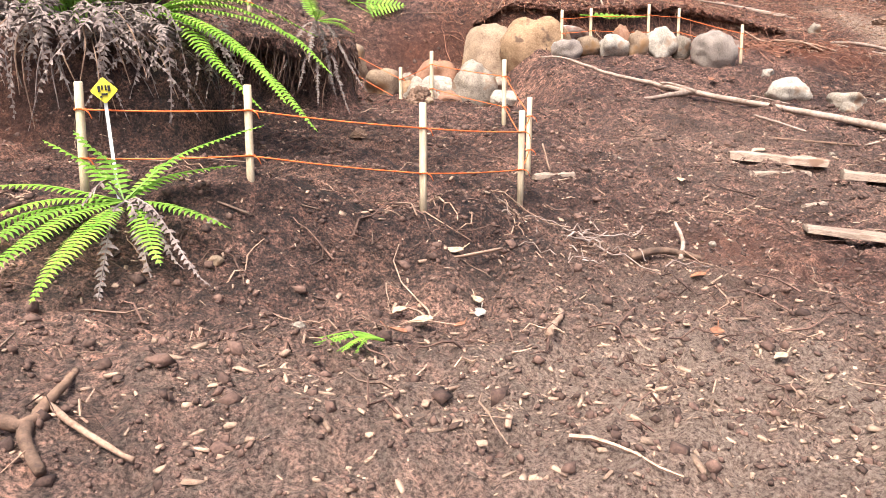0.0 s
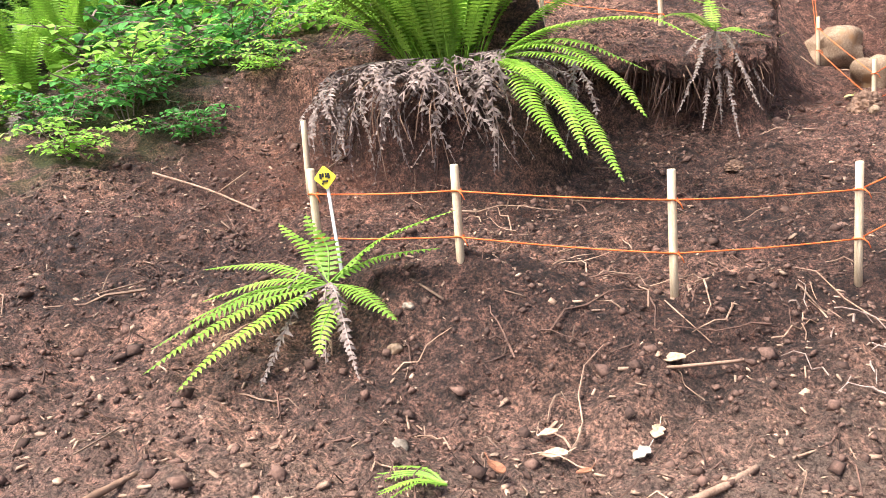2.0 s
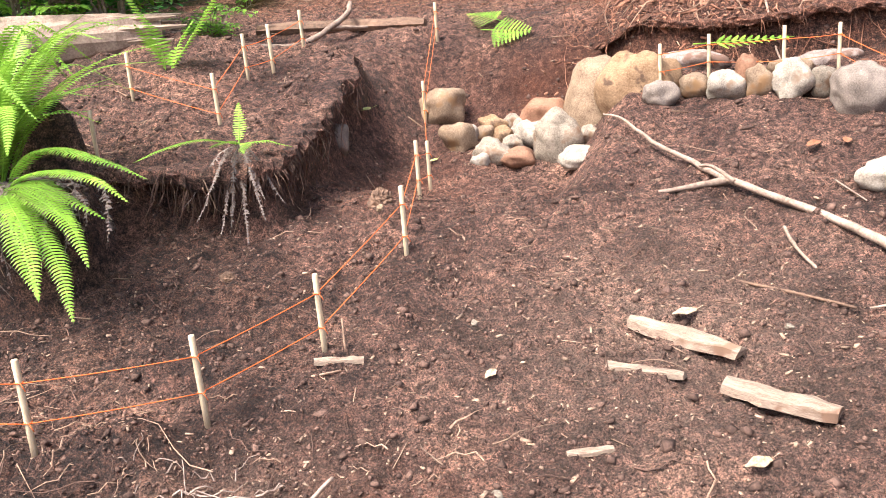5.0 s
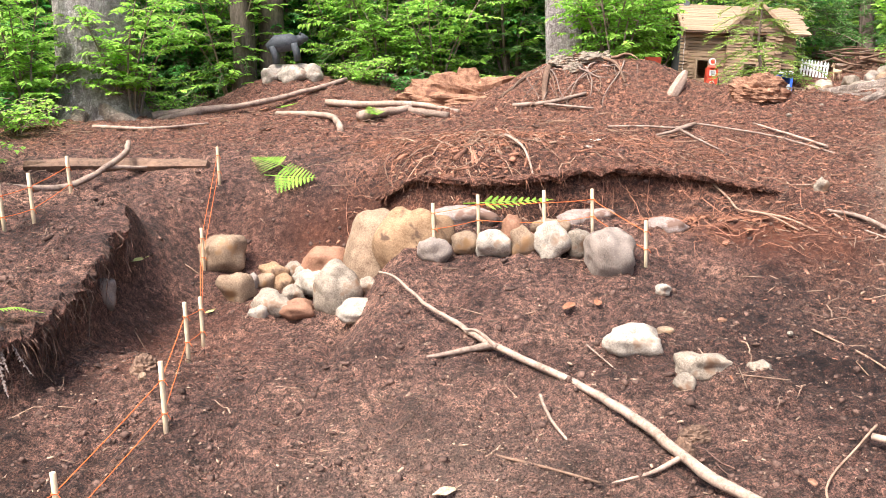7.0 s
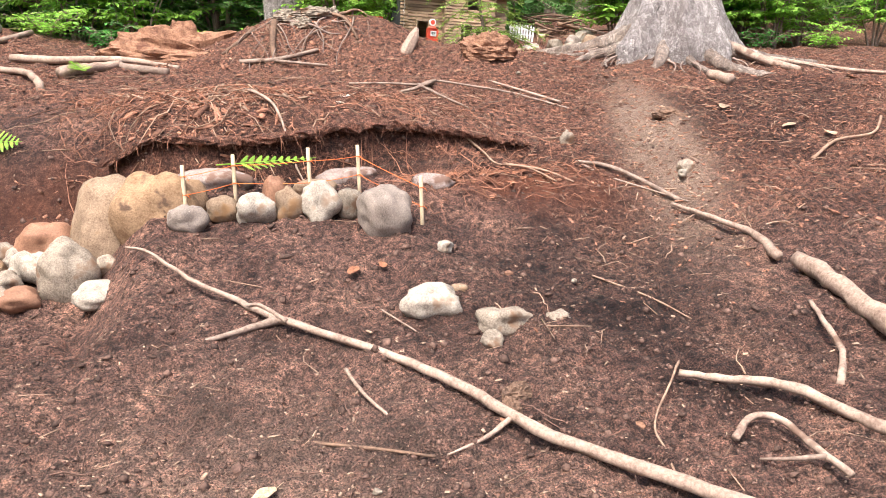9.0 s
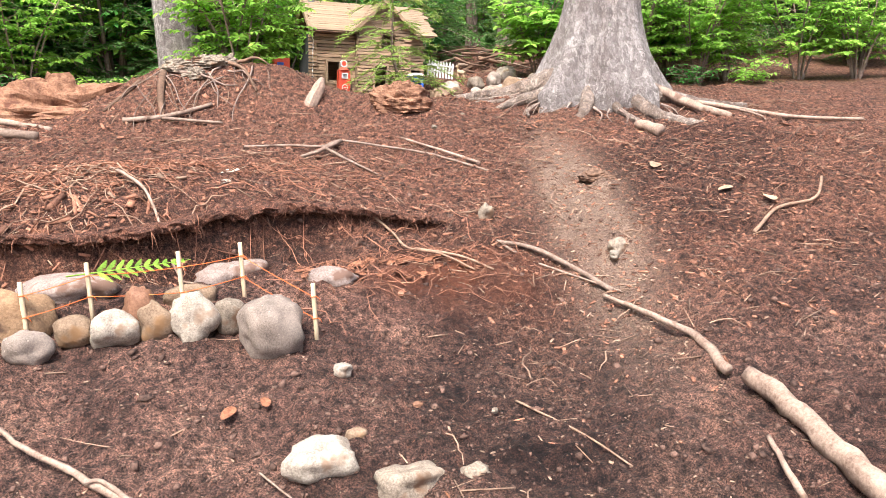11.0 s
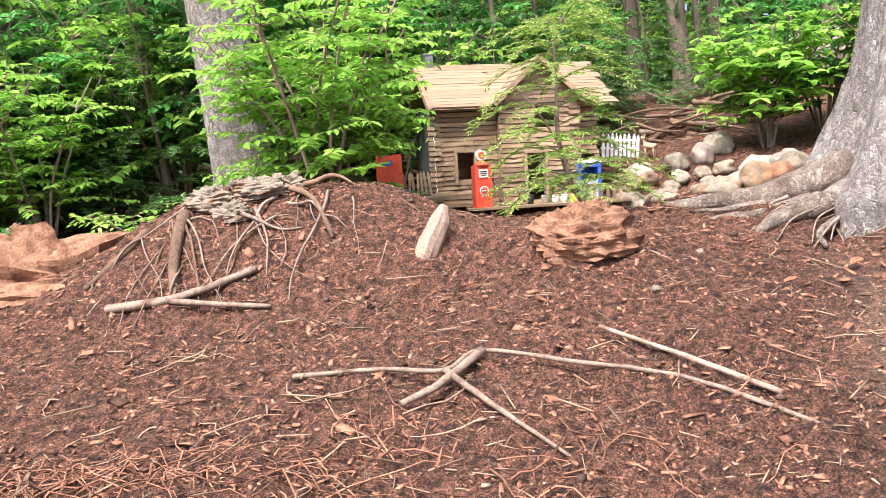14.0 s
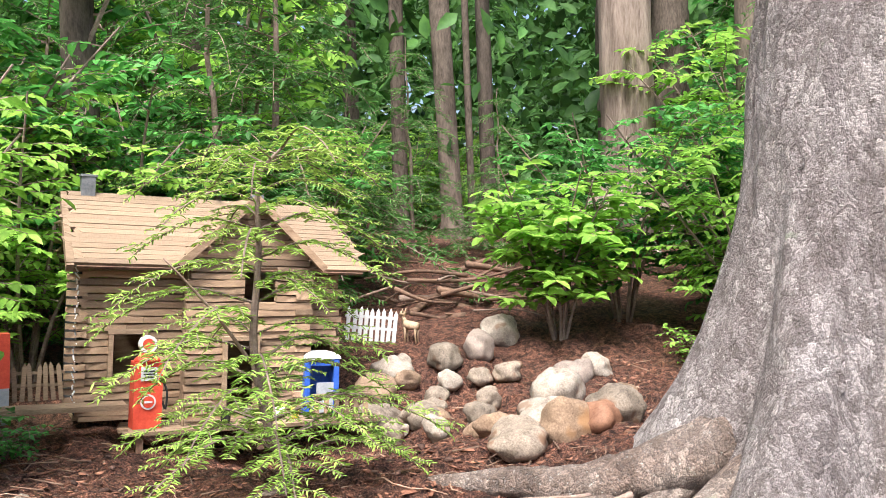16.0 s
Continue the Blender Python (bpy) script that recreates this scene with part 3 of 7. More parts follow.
def shrub_meshes(name, height, width, stems, twigs, per_metre, leaf, mat, seed, narrow=1.0, droop=0.2):
    """Stems and leaves of one broad-leaved shrub, as two meshes."""
    r = random.Random(seed)
    wood, tw = Shape(), []
    for i in range(stems):
        a, reach = math.tau * i / stems + r.uniform(-0.5, 0.5), r.uniform(0.2, 0.55) * width
        h = height * r.uniform(0.7, 1.0)
        line = spline([(0.03 * math.cos(a), 0.03 * math.sin(a), -0.05), (0.25 * reach * math.cos(a), 0.25 * reach * math.sin(a), 0.35 * h), (0.6 * reach * math.cos(a + 0.2), 0.6 * reach * math.sin(a + 0.2), 0.7 * h), (reach * math.cos(a + 0.3), reach * math.sin(a + 0.3), h)], 5)
        wood.tube(line, [0.008 * height * (1 - 0.8 * k / (len(line) - 1)) + 0.002 for k in range(len(line))], 5)
        for j in range(twigs):
            u = r.uniform(0.25, 1.0)
            b = line[min(int(u * (len(line) - 1)), len(line) - 1)]
            ta, tl = r.uniform(0, math.tau), width * r.uniform(0.14, 0.36) * (1.15 - 0.5 * u)
            e1 = b + Vector((math.cos(ta), math.sin(ta), r.uniform(0.0, 0.5))) * tl * 0.5
            e2 = e1 + Vector((math.cos(ta + r.uniform(-0.6, 0.6)), math.sin(ta + r.uniform(-0.6, 0.6)), r.uniform(-0.25, 0.2))) * tl * 0.6
            t = spline([b, e1, e2], 3)
            wood.tube(t, [0.0045 * (1 - 0.7 * k / (len(t) - 1)) for k in range(len(t))], 3, caps=False)
            tw.append(t)
    at, s, turn = leafy(tw, per_metre, leaf, droop, 0.65, seed)
    s[:, 0] *= narrow
    v, f = strewn(LEAF_V, LEAF_F, at, s, turn)
    return wood.mesh(name + "_stem", ROOT), quick_mesh(name + "_leaves", v, f, mat)


def hemlock_meshes(name, height, reach, boughs, seed, mat, low=0.15, shrink=0.8, needle=0.016, per_metre=210, twig_gap=0.05, sag=0.25, r0=0.02, base=(0, 0, 0), bend=None, tip=0.0):
    """A young hemlock: leader, flat drooping boughs with side shoots, and needles."""
    r = random.Random(seed)
    wood, tw = Shape(), []
    line = spline(bend, 6) if bend else [Vector((0, 0, -0.1 + (height + 0.1) * k / 12)) + Vector((r.uniform(-1, 1), r.uniform(-1, 1), 0)) * 0.01 * height for k in range(13)]
    wood.tube(line, [r0 * (1 - 0.85 * k / (len(line) - 1)) for k in range(len(line))], 7)
    for i in range(boughs):
        u = low + (1 - low) * (i + r.random()) / boughs
        b = line[min(int(u * (len(line) - 1)), len(line) - 1)]
        a, L = i * 2.4 + r.uniform(-0.4, 0.4), reach * (1.05 - shrink * u) * r.uniform(0.65, 1.1)
        way = Vector((math.cos(a), math.sin(a), 0))
        pts = spline([b, b + way * L * 0.4 + Vector((0, 0, 0.10 * L)), b + way * L * 0.8 - Vector((0, 0, sag * 0.25 * L)), b + way * L - Vector((0, 0, sag * L))], 4)
        wood.tube(pts, [0.006 * L / reach * (1 - 0.8 * k / (len(pts) - 1)) + 0.0012 for k in range(len(pts))], 4, caps=False)
        tw.append(pts)
        side = Vector((-way.y, way.x, 0))
        k = max(3, int(L / twig_gap))
        for j in range(k):
            w = 0.18 + 0.8 * j / k
            p = pts[min(int(w * (len(pts) - 1)), len(pts) - 1)] + (pts[-1] - pts[0]) * 0.0
            tl = 0.45 * L * (1.05 - w) * r.uniform(0.6, 1.1) + 0.03
            sd = side * (1 if j % 2 else -1)
            t = [p, p + (sd * 0.75 + way * 0.55) * tl * 0.5 + Vector((0, 0, 0.02 * tl)), p + (sd * 0.7 + way * 0.75) * tl - Vector((0, 0, sag * 0.5 * tl))]
            wood.tube(t, 0.0012, 3, caps=False)
            tw.append(t)
    at, s, turn = leafy(tw, per_metre, needle, 0.05, 0.72, seed, start=0.05)
    s[:, 0] *= 0.42
    v, f = strewn(LEAF_V, LEAF_F, at, s, turn)
    return wood.mesh(name + "_stem", ROOT), quick_mesh(name + "_needles", v, f, mat)


def two_part(name, meshes, m, label, category, group="", parts=("stem", "foliage")):
    thing = empty(name, m, label, category, group)
    for me, nm in zip(meshes, parts):
        ob = new(nm, me)
        ob.parent = thing
    return thing


# the great spruce beside the path to the small house
BIG = (6.33, 8.98)
big = empty("spruce_tree", pose(BIG[0], BIG[1], z_at(*BIG) - 0.02), "great grey spruce trunk with flaking bark and spreading roots", "tree")
trunk_shape(7.0, 0.345, 0.27, 1.05, (0.095, -0.04), 18, 0.05, 140, 130, 0.32, 2).put("trunk", BARK, big, True)


def root(points, r0, r1, parent, mat=ROOT_BARK, sides=14, rough=0.13, name="root"):
    """A root that runs along the soil; points as in draped()."""
    line = draped(points, 0.0, 6)
    o = parent.matrix_basis.translation
    n = len(line)
    s = Shape().tube([p - o for p in line], [r0 + (r1 - r0) * (k / (n - 1)) ** 0.8 for k in range(n)], sides, rough)
    return s.put(name, mat, parent, True)


for pts, ra, rb in (
    ([(6.05, 9.05, 0.30), (5.80, 9.10, 0.16), (5.55, 9.25, 0.06), (5.36, 9.45, 0.02), (5.15, 9.60, -0.01)], 0.17, 0.03),
    ([(5.95, 8.85, 0.22), (5.72, 8.88, 0.08), (5.50, 8.92, 0.03), (5.30, 8.85, -0.01)], 0.13, 0.025),
    ([(6.05, 8.60, 0.22), (5.95, 8.42, 0.06), (5.80, 8.28, 0.01)], 0.12, 0.03),
    ([(6.40, 8.55, 0.22), (6.45, 8.30, 0.06), (6.55, 8.05, 0.01), (6.75, 7.85, -0.01)], 0.13, 0.03),
    ([(6.60, 8.75, 0.20), (6.90, 8.60, 0.06), (7.25, 8.45, 0.02), (7.6, 8.4, -0.01)], 0.13, 0.03),
    ([(6.25, 8.50, 0.12), (6.22, 8.30, 0.03), (6.28, 8.10, -0.01)], 0.08, 0.02),
    ([(5.70, 9.15, 0.05), (5.45, 9.05, 0.02), (5.25, 9.12, 0.01), (5.05, 9.05, -0.01)], 0.05, 0.012),
    ([(5.75, 8.75, 0.05), (5.55, 8.68, 0.03), (5.45, 8.52, 0.0)], 0.035, 0.01),
    ([(5.62, 9.10, 0.04), (5.40, 9.20, 0.03), (5.22, 9.36, 0.0)], 0.03, 0.01),
):
    x0, y0, h0 = pts[0]
    root([((BIG[0] + x0) / 2, (BIG[1] + y0) / 2, h0 * 0.7)] + [(px, py, h * 0.6) for px, py, h in pts[1:]], ra * 0.74, rb, big)
r = random.Random(5)
for i in range(26):
    a = r.uniform(2.6, 5.2)
    d = r.uniform(0.55, 0.75)
    x, y = BIG[0] + d * math.cos(a), BIG[1] + d * math.sin(a)
    L = r.uniform(0.12, 0.35)
    root([(x, y, 0.05), (x + L * 0.5 * math.cos(a + r.uniform(-0.6, 0.6)), y + L * 0.5 * math.sin(a), 0.03), (x + L * math.cos(a), y + L * math.sin(a + r.uniform(-0.5, 0.5)), -0.01)], r.uniform(0.006, 0.016), 0.003, big, ROOT, 5, 0.0, "rootlet")
# flakes of bark standing off the trunk
for i in range(6):
    a, h = r.uniform(3.2, 5.0), r.uniform(0.3, 2.6)
    rr = (0.345 * (1 - 0.32 * h / 7) + 0.27 * max(0, 1 - h / 1.05) ** 2.2) * (1 + max(0, 1 - h / 1.05) * (0.17 * math.sin(a * 5 + 2) + 0.11 * math.sin(a * 8 + 4)))
    s, w = Shape(), r.uniform(0.012, 0.035)
    pts = [(math.cos(b) * w * r.uniform(0.6, 1.2), math.sin(b) * w * r.uniform(0.7, 1.9)) for b in (math.tau * k / 7 for k in range(7))]
    s.add([(p, 0.003 + 0.007 * (t < 0), t) for p, t in pts] + [(p, -0.03, t) for p, t in pts], [tuple(range(7))] + [(k, (k + 1) % 7, 7 + (k + 1) % 7, 7 + k) for k in range(7)])
    s.put("bark_flake", BARK, big, False, "", pose(0.095 * h + rr * math.cos(a), rr * math.sin(a) - 0.04 * h, h, 0, 0, math.degrees(a) - 90))


def tree(name, x, y, h, r0, flare, mat, label, seed, lean=(0, 0), ridge=0.05, sides=32, dz=0.0):
    t = empty(name, pose(x, y, z_at(x, y) - 0.05 + dz), label, "tree")
    trunk_shape(h, r0, flare, 0.5, lean, 10, ridge, sides, 36, 0.3, seed).put("trunk", mat, t, True)
    return t


FIRS = [tree("fir_tree", 2.70, 11.2, 9, 0.215, 0.10, BARK, "straight grey fir trunk with scaly bark behind a root mound", 3, (-0.01, 0))]
FIRS.append(tree("fir_tree", -2.27, 9.4, 9, 0.41, 0.22, BARK, "thick old fir trunk with mossy bark and brambles at its foot", 4, (0.01, 0)))
for fir, size in zip(FIRS, (0.2, 0.36)):
    fx0, fy0 = fir.matrix_basis.translation[:2]
    for a in (2.9, 3.7, 4.5, 5.2, 6.0):
        root([(fx0 + k * size * math.cos(a + 0.2 * k), fy0 + k * size * math.sin(a + 0.2 * k), h) for k, h in ((0.6, 0.22), (1.3, 0.07), (1.9, 0.02), (2.5, -0.03))], size * 0.36, size * 0.08, fir)
far_cedar = tree("cedar_tree", 10.2, 15.05, 12, 0.31, 0.40, CEDAR, "tall cedar trunk with stringy grey bark on a root mound", 6, (0.0, 0), 0.08, 48, 0.35)
for a in (3.0, 3.8, 4.4, 5.1, 5.9):
    root([(10.2 + k * 0.3 * math.cos(a + 0.2 * k), 15.05 + k * 0.3 * math.sin(a + 0.2 * k), h + 0.3) for k, h in ((0.8, 0.25), (1.6, 0.05), (2.3, -0.15), (3.0, -0.33))], 0.13, 0.03, far_cedar)
for x, y, h, rad, lean in ((8.75, 16.85, 13, 0.14, (-0.03, 0)), (9.65, 17.54, 13, 0.11, (0.0, 0)), (9.2, 17.2, 13, 0.05, (0.0, 0)), (8.9, 19, 13, 0.12, (0.01, 0)), (12.4, 18.2, 13, 0.34, (0, 0)), (-1.75, 12.6, 11, 0.17, (0.0, 0)), (-1.45, 12.9, 11, 0.19, (0.02, 0)), (-3.6, 12.5, 10, 0.12, (0, 0)), (0.05, 13.2, 10, 0.13, (0.16, 0)), (0.6, 13.4, 10, 0.15, (0.0, 0)), (-5.2, 11.0, 11, 0.2, (0, 0)), (4.3, 15.0, 12, 0.16, (0, 0)), (5.4, 16.0, 12, 0.12, (0, 0)), (3.2, 15.5, 12, 0.14, (0, 0)), (1.4, 16, 12, 0.2, (0, 0)), (9.2, 22, 13, 0.15, (0, 0)), (12.5, 17, 12, 0.3, (0, 0)), (11.6, 14.5, 11, 0.2, (0, 0)), (-7.5, 8.5, 11, 0.25, (0, 0)), (-6.5, 14, 11, 0.25, (0, 0)), (14.5, 13.5, 12, 0.3, (0, 0)), (6.0, 21, 12, 0.16, (0, 0)), (-2.6, 17, 12, 0.2, (0, 0))):
    tree("forest_tree", x, y, h, rad, rad * 0.5, DARK_BARK, "slender dark trunk in the shade of the wood", int(x * 10 + y), lean, 0.06, 16)

# understorey
SHRUBS = [shrub_meshes("shrub", 1.6, 1.6, 7, 22, 52, 0.072, LEAF if k % 2 else BRIGHT_LEAF, 20 + k, 0.95) for k in range(4)]
BOUGHS = [hemlock_meshes("hemlock", 2.4, 1.2, 46, 40 + k, NEEDLE, 0.04, 0.8, 0.05, 95, 0.075, 0.30, 0.03) for k in range(3)]
r = random.Random(11)
spots = []
for i in range(40):
    spots.append((-6.5 + 13.0 * i / 39 + r.uniform(-0.3, 0.3), r.uniform(12.6, 13.8), r.uniform(0.9, 1.5)))
for i in range(34):
    spots.append((-9 + 24 * i / 33 + r.uniform(-0.4, 0.4), r.uniform(14.0, 17.5), r.uniform(1.5, 2.6)))
for i in range(16):
    spots.append((7.8 + 6.5 * i / 15 + r.uniform(-0.3, 0.3), r.uniform(11.6, 14.0), r.uniform(0.6, 1.2)))
for i in range(16):
    spots.append((r.uniform(-7.5, -4.6), 2.5 + 9.0 * i / 15, r.uniform(0.8, 1.5)))
for i, (x, y, k) in enumerate(spots):
    if 3.8 < x < 6.9 and y < 12.9 or 6.4 < x < 7.6 and y < 13.6 or y > 12.2 and 0.55 < (x - 4.0) / (y - 6.9) < 0.86 or y > 12.5 and abs(x - 4.0 - 0.412 * (y - 6.9)) < 0.9:
        continue
    m = pose(x, y, z_at(x, y) - 0.03, 0, 0, r.uniform(0, 360)) @ Matrix.Diagonal((k, k, k * r.uniform(0.9, 1.25), 1))
    if i % 3 == 1:
        two_part("hemlock_sapling", BOUGHS[i % 3], m, "young hemlock with drooping dark green sprays", "sapling", "woodland understorey")
    else:
        two_part("shrub", SHRUBS[i % 4], m, "leafy green shrub at the edge of the wood", "shrub", "woodland understorey")

for x, y, k in ((9.6, 20.5, 1.2), (8.6, 21.5, 1.1), (10.8, 21.0, 1.3), (7.9, 19.4, 0.8), (9.9, 18.6, 0.7)):
    two_part("shrub", SHRUBS[0 if k > 1 else 2], pose(x, y, z_at(x, y), 0, 0, x * 50) @ Matrix.Scale(k, 4), "sunlit yellow-green shrub deep in the wood", "shrub", "woodland understorey")
# the depth of the wood: branches and leaves that nobody could count
g = np.random.default_rng(3)
n = 90000
u = g.random(n)
fx = g.uniform(-22, 26, n)
fy = g.uniform(17.0, 34.0, n) - 0.10 * np.abs(fx - 2)
fz = 3.0 + 13.0 * g.random(n) ** 1.3
lump = lattice(fx * 0.45, fy * 0.45, fz * 0.6, 6) + 0.5 * lattice(fx * 1.2, fy * 1.2, fz * 1.5, 7)
gap = hump(fx, fz, 8.2 + 0.412 * (fy - 17), 5.4 + 0.17 * (fy - 17), 0.8 + 0.03 * (fy - 17), 0.9)
keep = (lump > 0.66) & (g.random(n) > gap * 0.75)
fx, fy, fz = fx[keep], fy[keep], fz[keep]
k = len(fx)
s = g.uniform(0.18, 0.42, k)
v, f = strewn(LEAF_V, LEAF_F, np.stack([fx, fy, fz], 1), np.stack([s, s, s], 1), frames_from(g.normal(0, 1, (k, 3)), np.array([0, -0.6, 0.7]) + g.normal(0, 0.5, (k, 3))))
tagged(new("far_foliage", quick_mesh("far_foliage", v, f, FAR_LEAF)), "dense dim green foliage of the wood behind", "foliage", kind="stuff")
for side, (x0, y0, x1, y1) in enumerate(((-24, 36, 28, 36), (-24, -4, -24, 36), (28, 36, 28, 2))):
    n = 14000
    t = g.random(n)
    bx, by, bz = x0 + (x1 - x0) * t + g.normal(0, 1.2, n), y0 + (y1 - y0) * t + g.normal(0, 1.2, n), 1.5 + 19 * g.random(n)
    clear = ~((np.abs(bx - 16.0) < 0.8) & (np.abs(bz - 8.6) < 0.7) & (by > 30))
    bx, by, bz = bx[clear], by[clear], bz[clear]
    n = len(bx)
    s = g.uniform(0.7, 1.4, n)
    v, f = strewn(LEAF_V, LEAF_F, np.stack([bx, by, bz], 1), np.stack([s, s, s], 1), frames_from(g.normal(0, 1, (n, 3)), g.normal(0, 1, (n, 3))))
    tagged(new("far_foliage", quick_mesh("far_foliage", v, f, FAR_LEAF)), "dim green crowns closing the wood", "foliage", kind="stuff")

# ---- stakes and string ----
def stake(x, y, h, lean=0.0, turn=0.0, r=0.0105):
    rnd = random.Random(int(x * 1000 + y * 77))
    s = Shape().tube([(0, 0, -0.06), (0, 0, h * 0.3), (0, 0, h * 0.7), (0, 0, h - 0.003), (0, 0, h)], [r, r * 1.02, r, r, r * 0.82], 10, 0.03)
    return tagged(s.put("stake", DOWEL, None, True, "", pose(x, y, z_at(x, y), lean, 0, turn)), "short pale wooden dowel stake driven into the soil", "stake", "fence stakes")


def string_fence(posts, levels, sag=0.004):
    """Stakes with an orange cord looped round them at each level. posts: x, y, height, lean, turn."""
    for p in posts:
        stake(*p)
    for level in levels:
        s, ends = Shape(), []
        for x, y, h, lean, turn in posts:
            top = pose(x, y, z_at(x, y), lean, 0, turn) @ Vector((0, 0, h * level))
            ends.append(top)
            s.tube([top + Vector((math.cos(b) * 0.0125, math.sin(b) * 0.0125, 0.002 * math.sin(3 * b))) for b in (math.tau * k / 10 for k in range(11))], 0.0022, 5)
            s.tube([top + Vector((0.012, -0.008, 0)), top + Vector((0.022, -0.012, -0.008)), top + Vector((0.028, -0.010, -0.022))], 0.0016, 4)
        for a, b in zip(ends, ends[1:]):
            s.tube([a.lerp(b, k / 8) - Vector((0, 0.011, sag * math.sin(math.pi * k / 8))) for k in range(9)], 0.0021, 5)
        tagged(s.put("cord", CORD, None, True), "taut orange twine tied from stake to stake", "string", "fence strings")


string_fence([(-0.61, 2.05, 0.27, 2, 20), (-0.22, 2.107, 0.265, 0, 0), (0.258, 2.297, 0.30, 0, 0), (0.64, 2.624, 0.29, 2, 0), (0.812, 3.13, 0.305, 2, 0), (0.885, 3.80, 0.325, 0, 0), (0.67, 4.55, 0.30, 0, 0), (0.56, 5.00, 0.29, 0, 0), (0.22, 5.90, 0.29, 0, 0), (0.10, 6.58, 0.27, 0, 0)], (0.76, 0.33))
string_fence([(-0.93, 4.45, 0.27, 0, 0), (-0.28, 4.28, 0.28, 3, 0), (-0.47, 4.90, 0.26, 2, 0), (-0.37, 5.02, 0.28, 2, 0), (-0.37, 5.42, 0.24, 3, 0)], (0.72, 0.28))
string_fence([(1.77, 5.66, 0.27, 0, 90), (2.03, 5.80, 0.27, 0, 0), (2.43, 5.72, 0.33, 0, 0), (2.72, 5.85, 0.29, 0, 0), (2.99, 5.43, 0.28, 0, 0)], (0.78, 0.42))
stake(-1.17, 2.74, 0.26, 3, 200)
stake(-0.66, 3.80, 0.24, 0, 0)
stake(8.05, 12.6, 0.5, 0, 0)

sign = empty("warning_sign", pose(-0.53, 2.03, z_at(-0.53, 2.03), 0, -4, 14), "tiny yellow diamond warning sign on a white stick", "sign")
Shape().box(0, 0, 0.10, 0.008, 0.004, 0.26).put("post", WHITE_PAINT, sign)
board = Shape()
pts = [(0.030 * sx, 0.030 * sz) for sx, sz in ((0, -1), (0.12, -0.94), (0.94, -0.12), (1, 0), (0.94, 0.12), (0.12, 0.94), (0, 1), (-0.12, 0.94), (-0.94, 0.12), (-1, 0), (-0.94, -0.12), (-0.12, -0.94))]
board.add([(x, -0.005, 0.255 + z) for x, z in pts] + [(x, -0.008, 0.255 + z) for x, z in pts], [tuple(range(12)), tuple(range(23, 11, -1))] + [(k, (k + 1) % 12, 12 + (k + 1) % 12, 12 + k) for k in range(12)])
face = board.put("board", YELLOW, sign)
for x, z, w, h in ((-0.011, 0.259, 0.006, 0.014), (-0.004, 0.262, 0.004, 0.010), (0.004, 0.261, 0.004, 0.012), (0.011, 0.259, 0.006, 0.014), (0.0, 0.246, 0.014, 0.005), (-0.008, 0.241, 0.005, 0.005)):
    Shape().box(x, -0.0095, z, w, 0.002, h).put("mark", BLACK, face)


# ---- stones ----
def stone_mesh(seed, sx, sy, sz, boxy=0.35, rough=0.10, rings=18, sides=26):
    verts = []
    for i in range(rings + 1):
        th = math.pi * i / rings
        for k in range(sides):
            ph = math.tau * k / sides
            d = np.array([math.sin(th) * math.cos(ph), math.sin(th) * math.sin(ph), math.cos(th)])
            p = 2 + 3 * boxy
            rad = 1 / (abs(d[0]) ** p + abs(d[1]) ** p + abs(d[2]) ** p) ** (1 / p)
            q1, q2 = d * 1.3 + seed * 3.7 + 50, d * 3.1 + seed + 50
            rad *= 1 + rough * 2.6 * (float(lattice(*[np.array(c) for c in q1], seed)) - 0.5) + rough * (float(lattice(*[np.array(c) for c in q2], seed)) - 0.5) + 0.45 * rough * (float(lattice(*[np.array(c) for c in d * 7.3 + seed + 50], seed)) - 0.5)
            verts.append((d[0] * rad * sx / 2, d[1] * rad * sy / 2, d[2] * rad * sz / 2))
    s = Shape()
    s.add(verts, [(i * sides + k, i * sides + (k + 1) % sides, (i + 1) * sides + (k + 1) % sides, (i + 1) * sides + k) for i in range(rings) for k in range(sides)])
    return s


def stone(name, x, y, size, mat, label, turn=0, tip=0, sink=0.2, z=None, group="", boxy=0.12, rough=0.24, category="stone", roll=0):
    s = stone_mesh(int(abs(x * 131 + y * 57)) % 97 + 1, *size, boxy, rough)
    h = (z_at(x, y) if z is None else z) + size[2] * (0.5 - sink)
    return tagged(s.put(name, mat, None, True, "", pose(x, y, h, tip, roll, turn)), label, category, group)


stone("boulder", 1.36, 5.98, (0.42, 0.34, 0.62), TAN_ROCK, "large pale tan boulder half buried beside the stone hollow", 8, -10, 0.16, boxy=0.22, rough=0.16, z=1.50, roll=10)
stone("boulder", 1.64, 5.80, (0.42, 0.30, 0.44), OCHRE_ROCK, "broad crumbling orange-tan boulder sunk in the bank", -8, 0, 0.5, boxy=0.30, rough=0.20, z=1.77)
stone("boulder", 1.90, 6.12, (0.46, 0.34, 0.20), DUSTY_ROCK, "low dusty shoulder of the buried boulder", -14, 0, 0.5, boxy=0.1, rough=0.16)
stone("rock", 1.78, 5.58, (0.18, 0.16, 0.16), DARK_ROCK, "small dark grey rock at the tip of the branch", 20, 0, 0.45, boxy=0.4)
HOLLOW = "stones in the hollow"
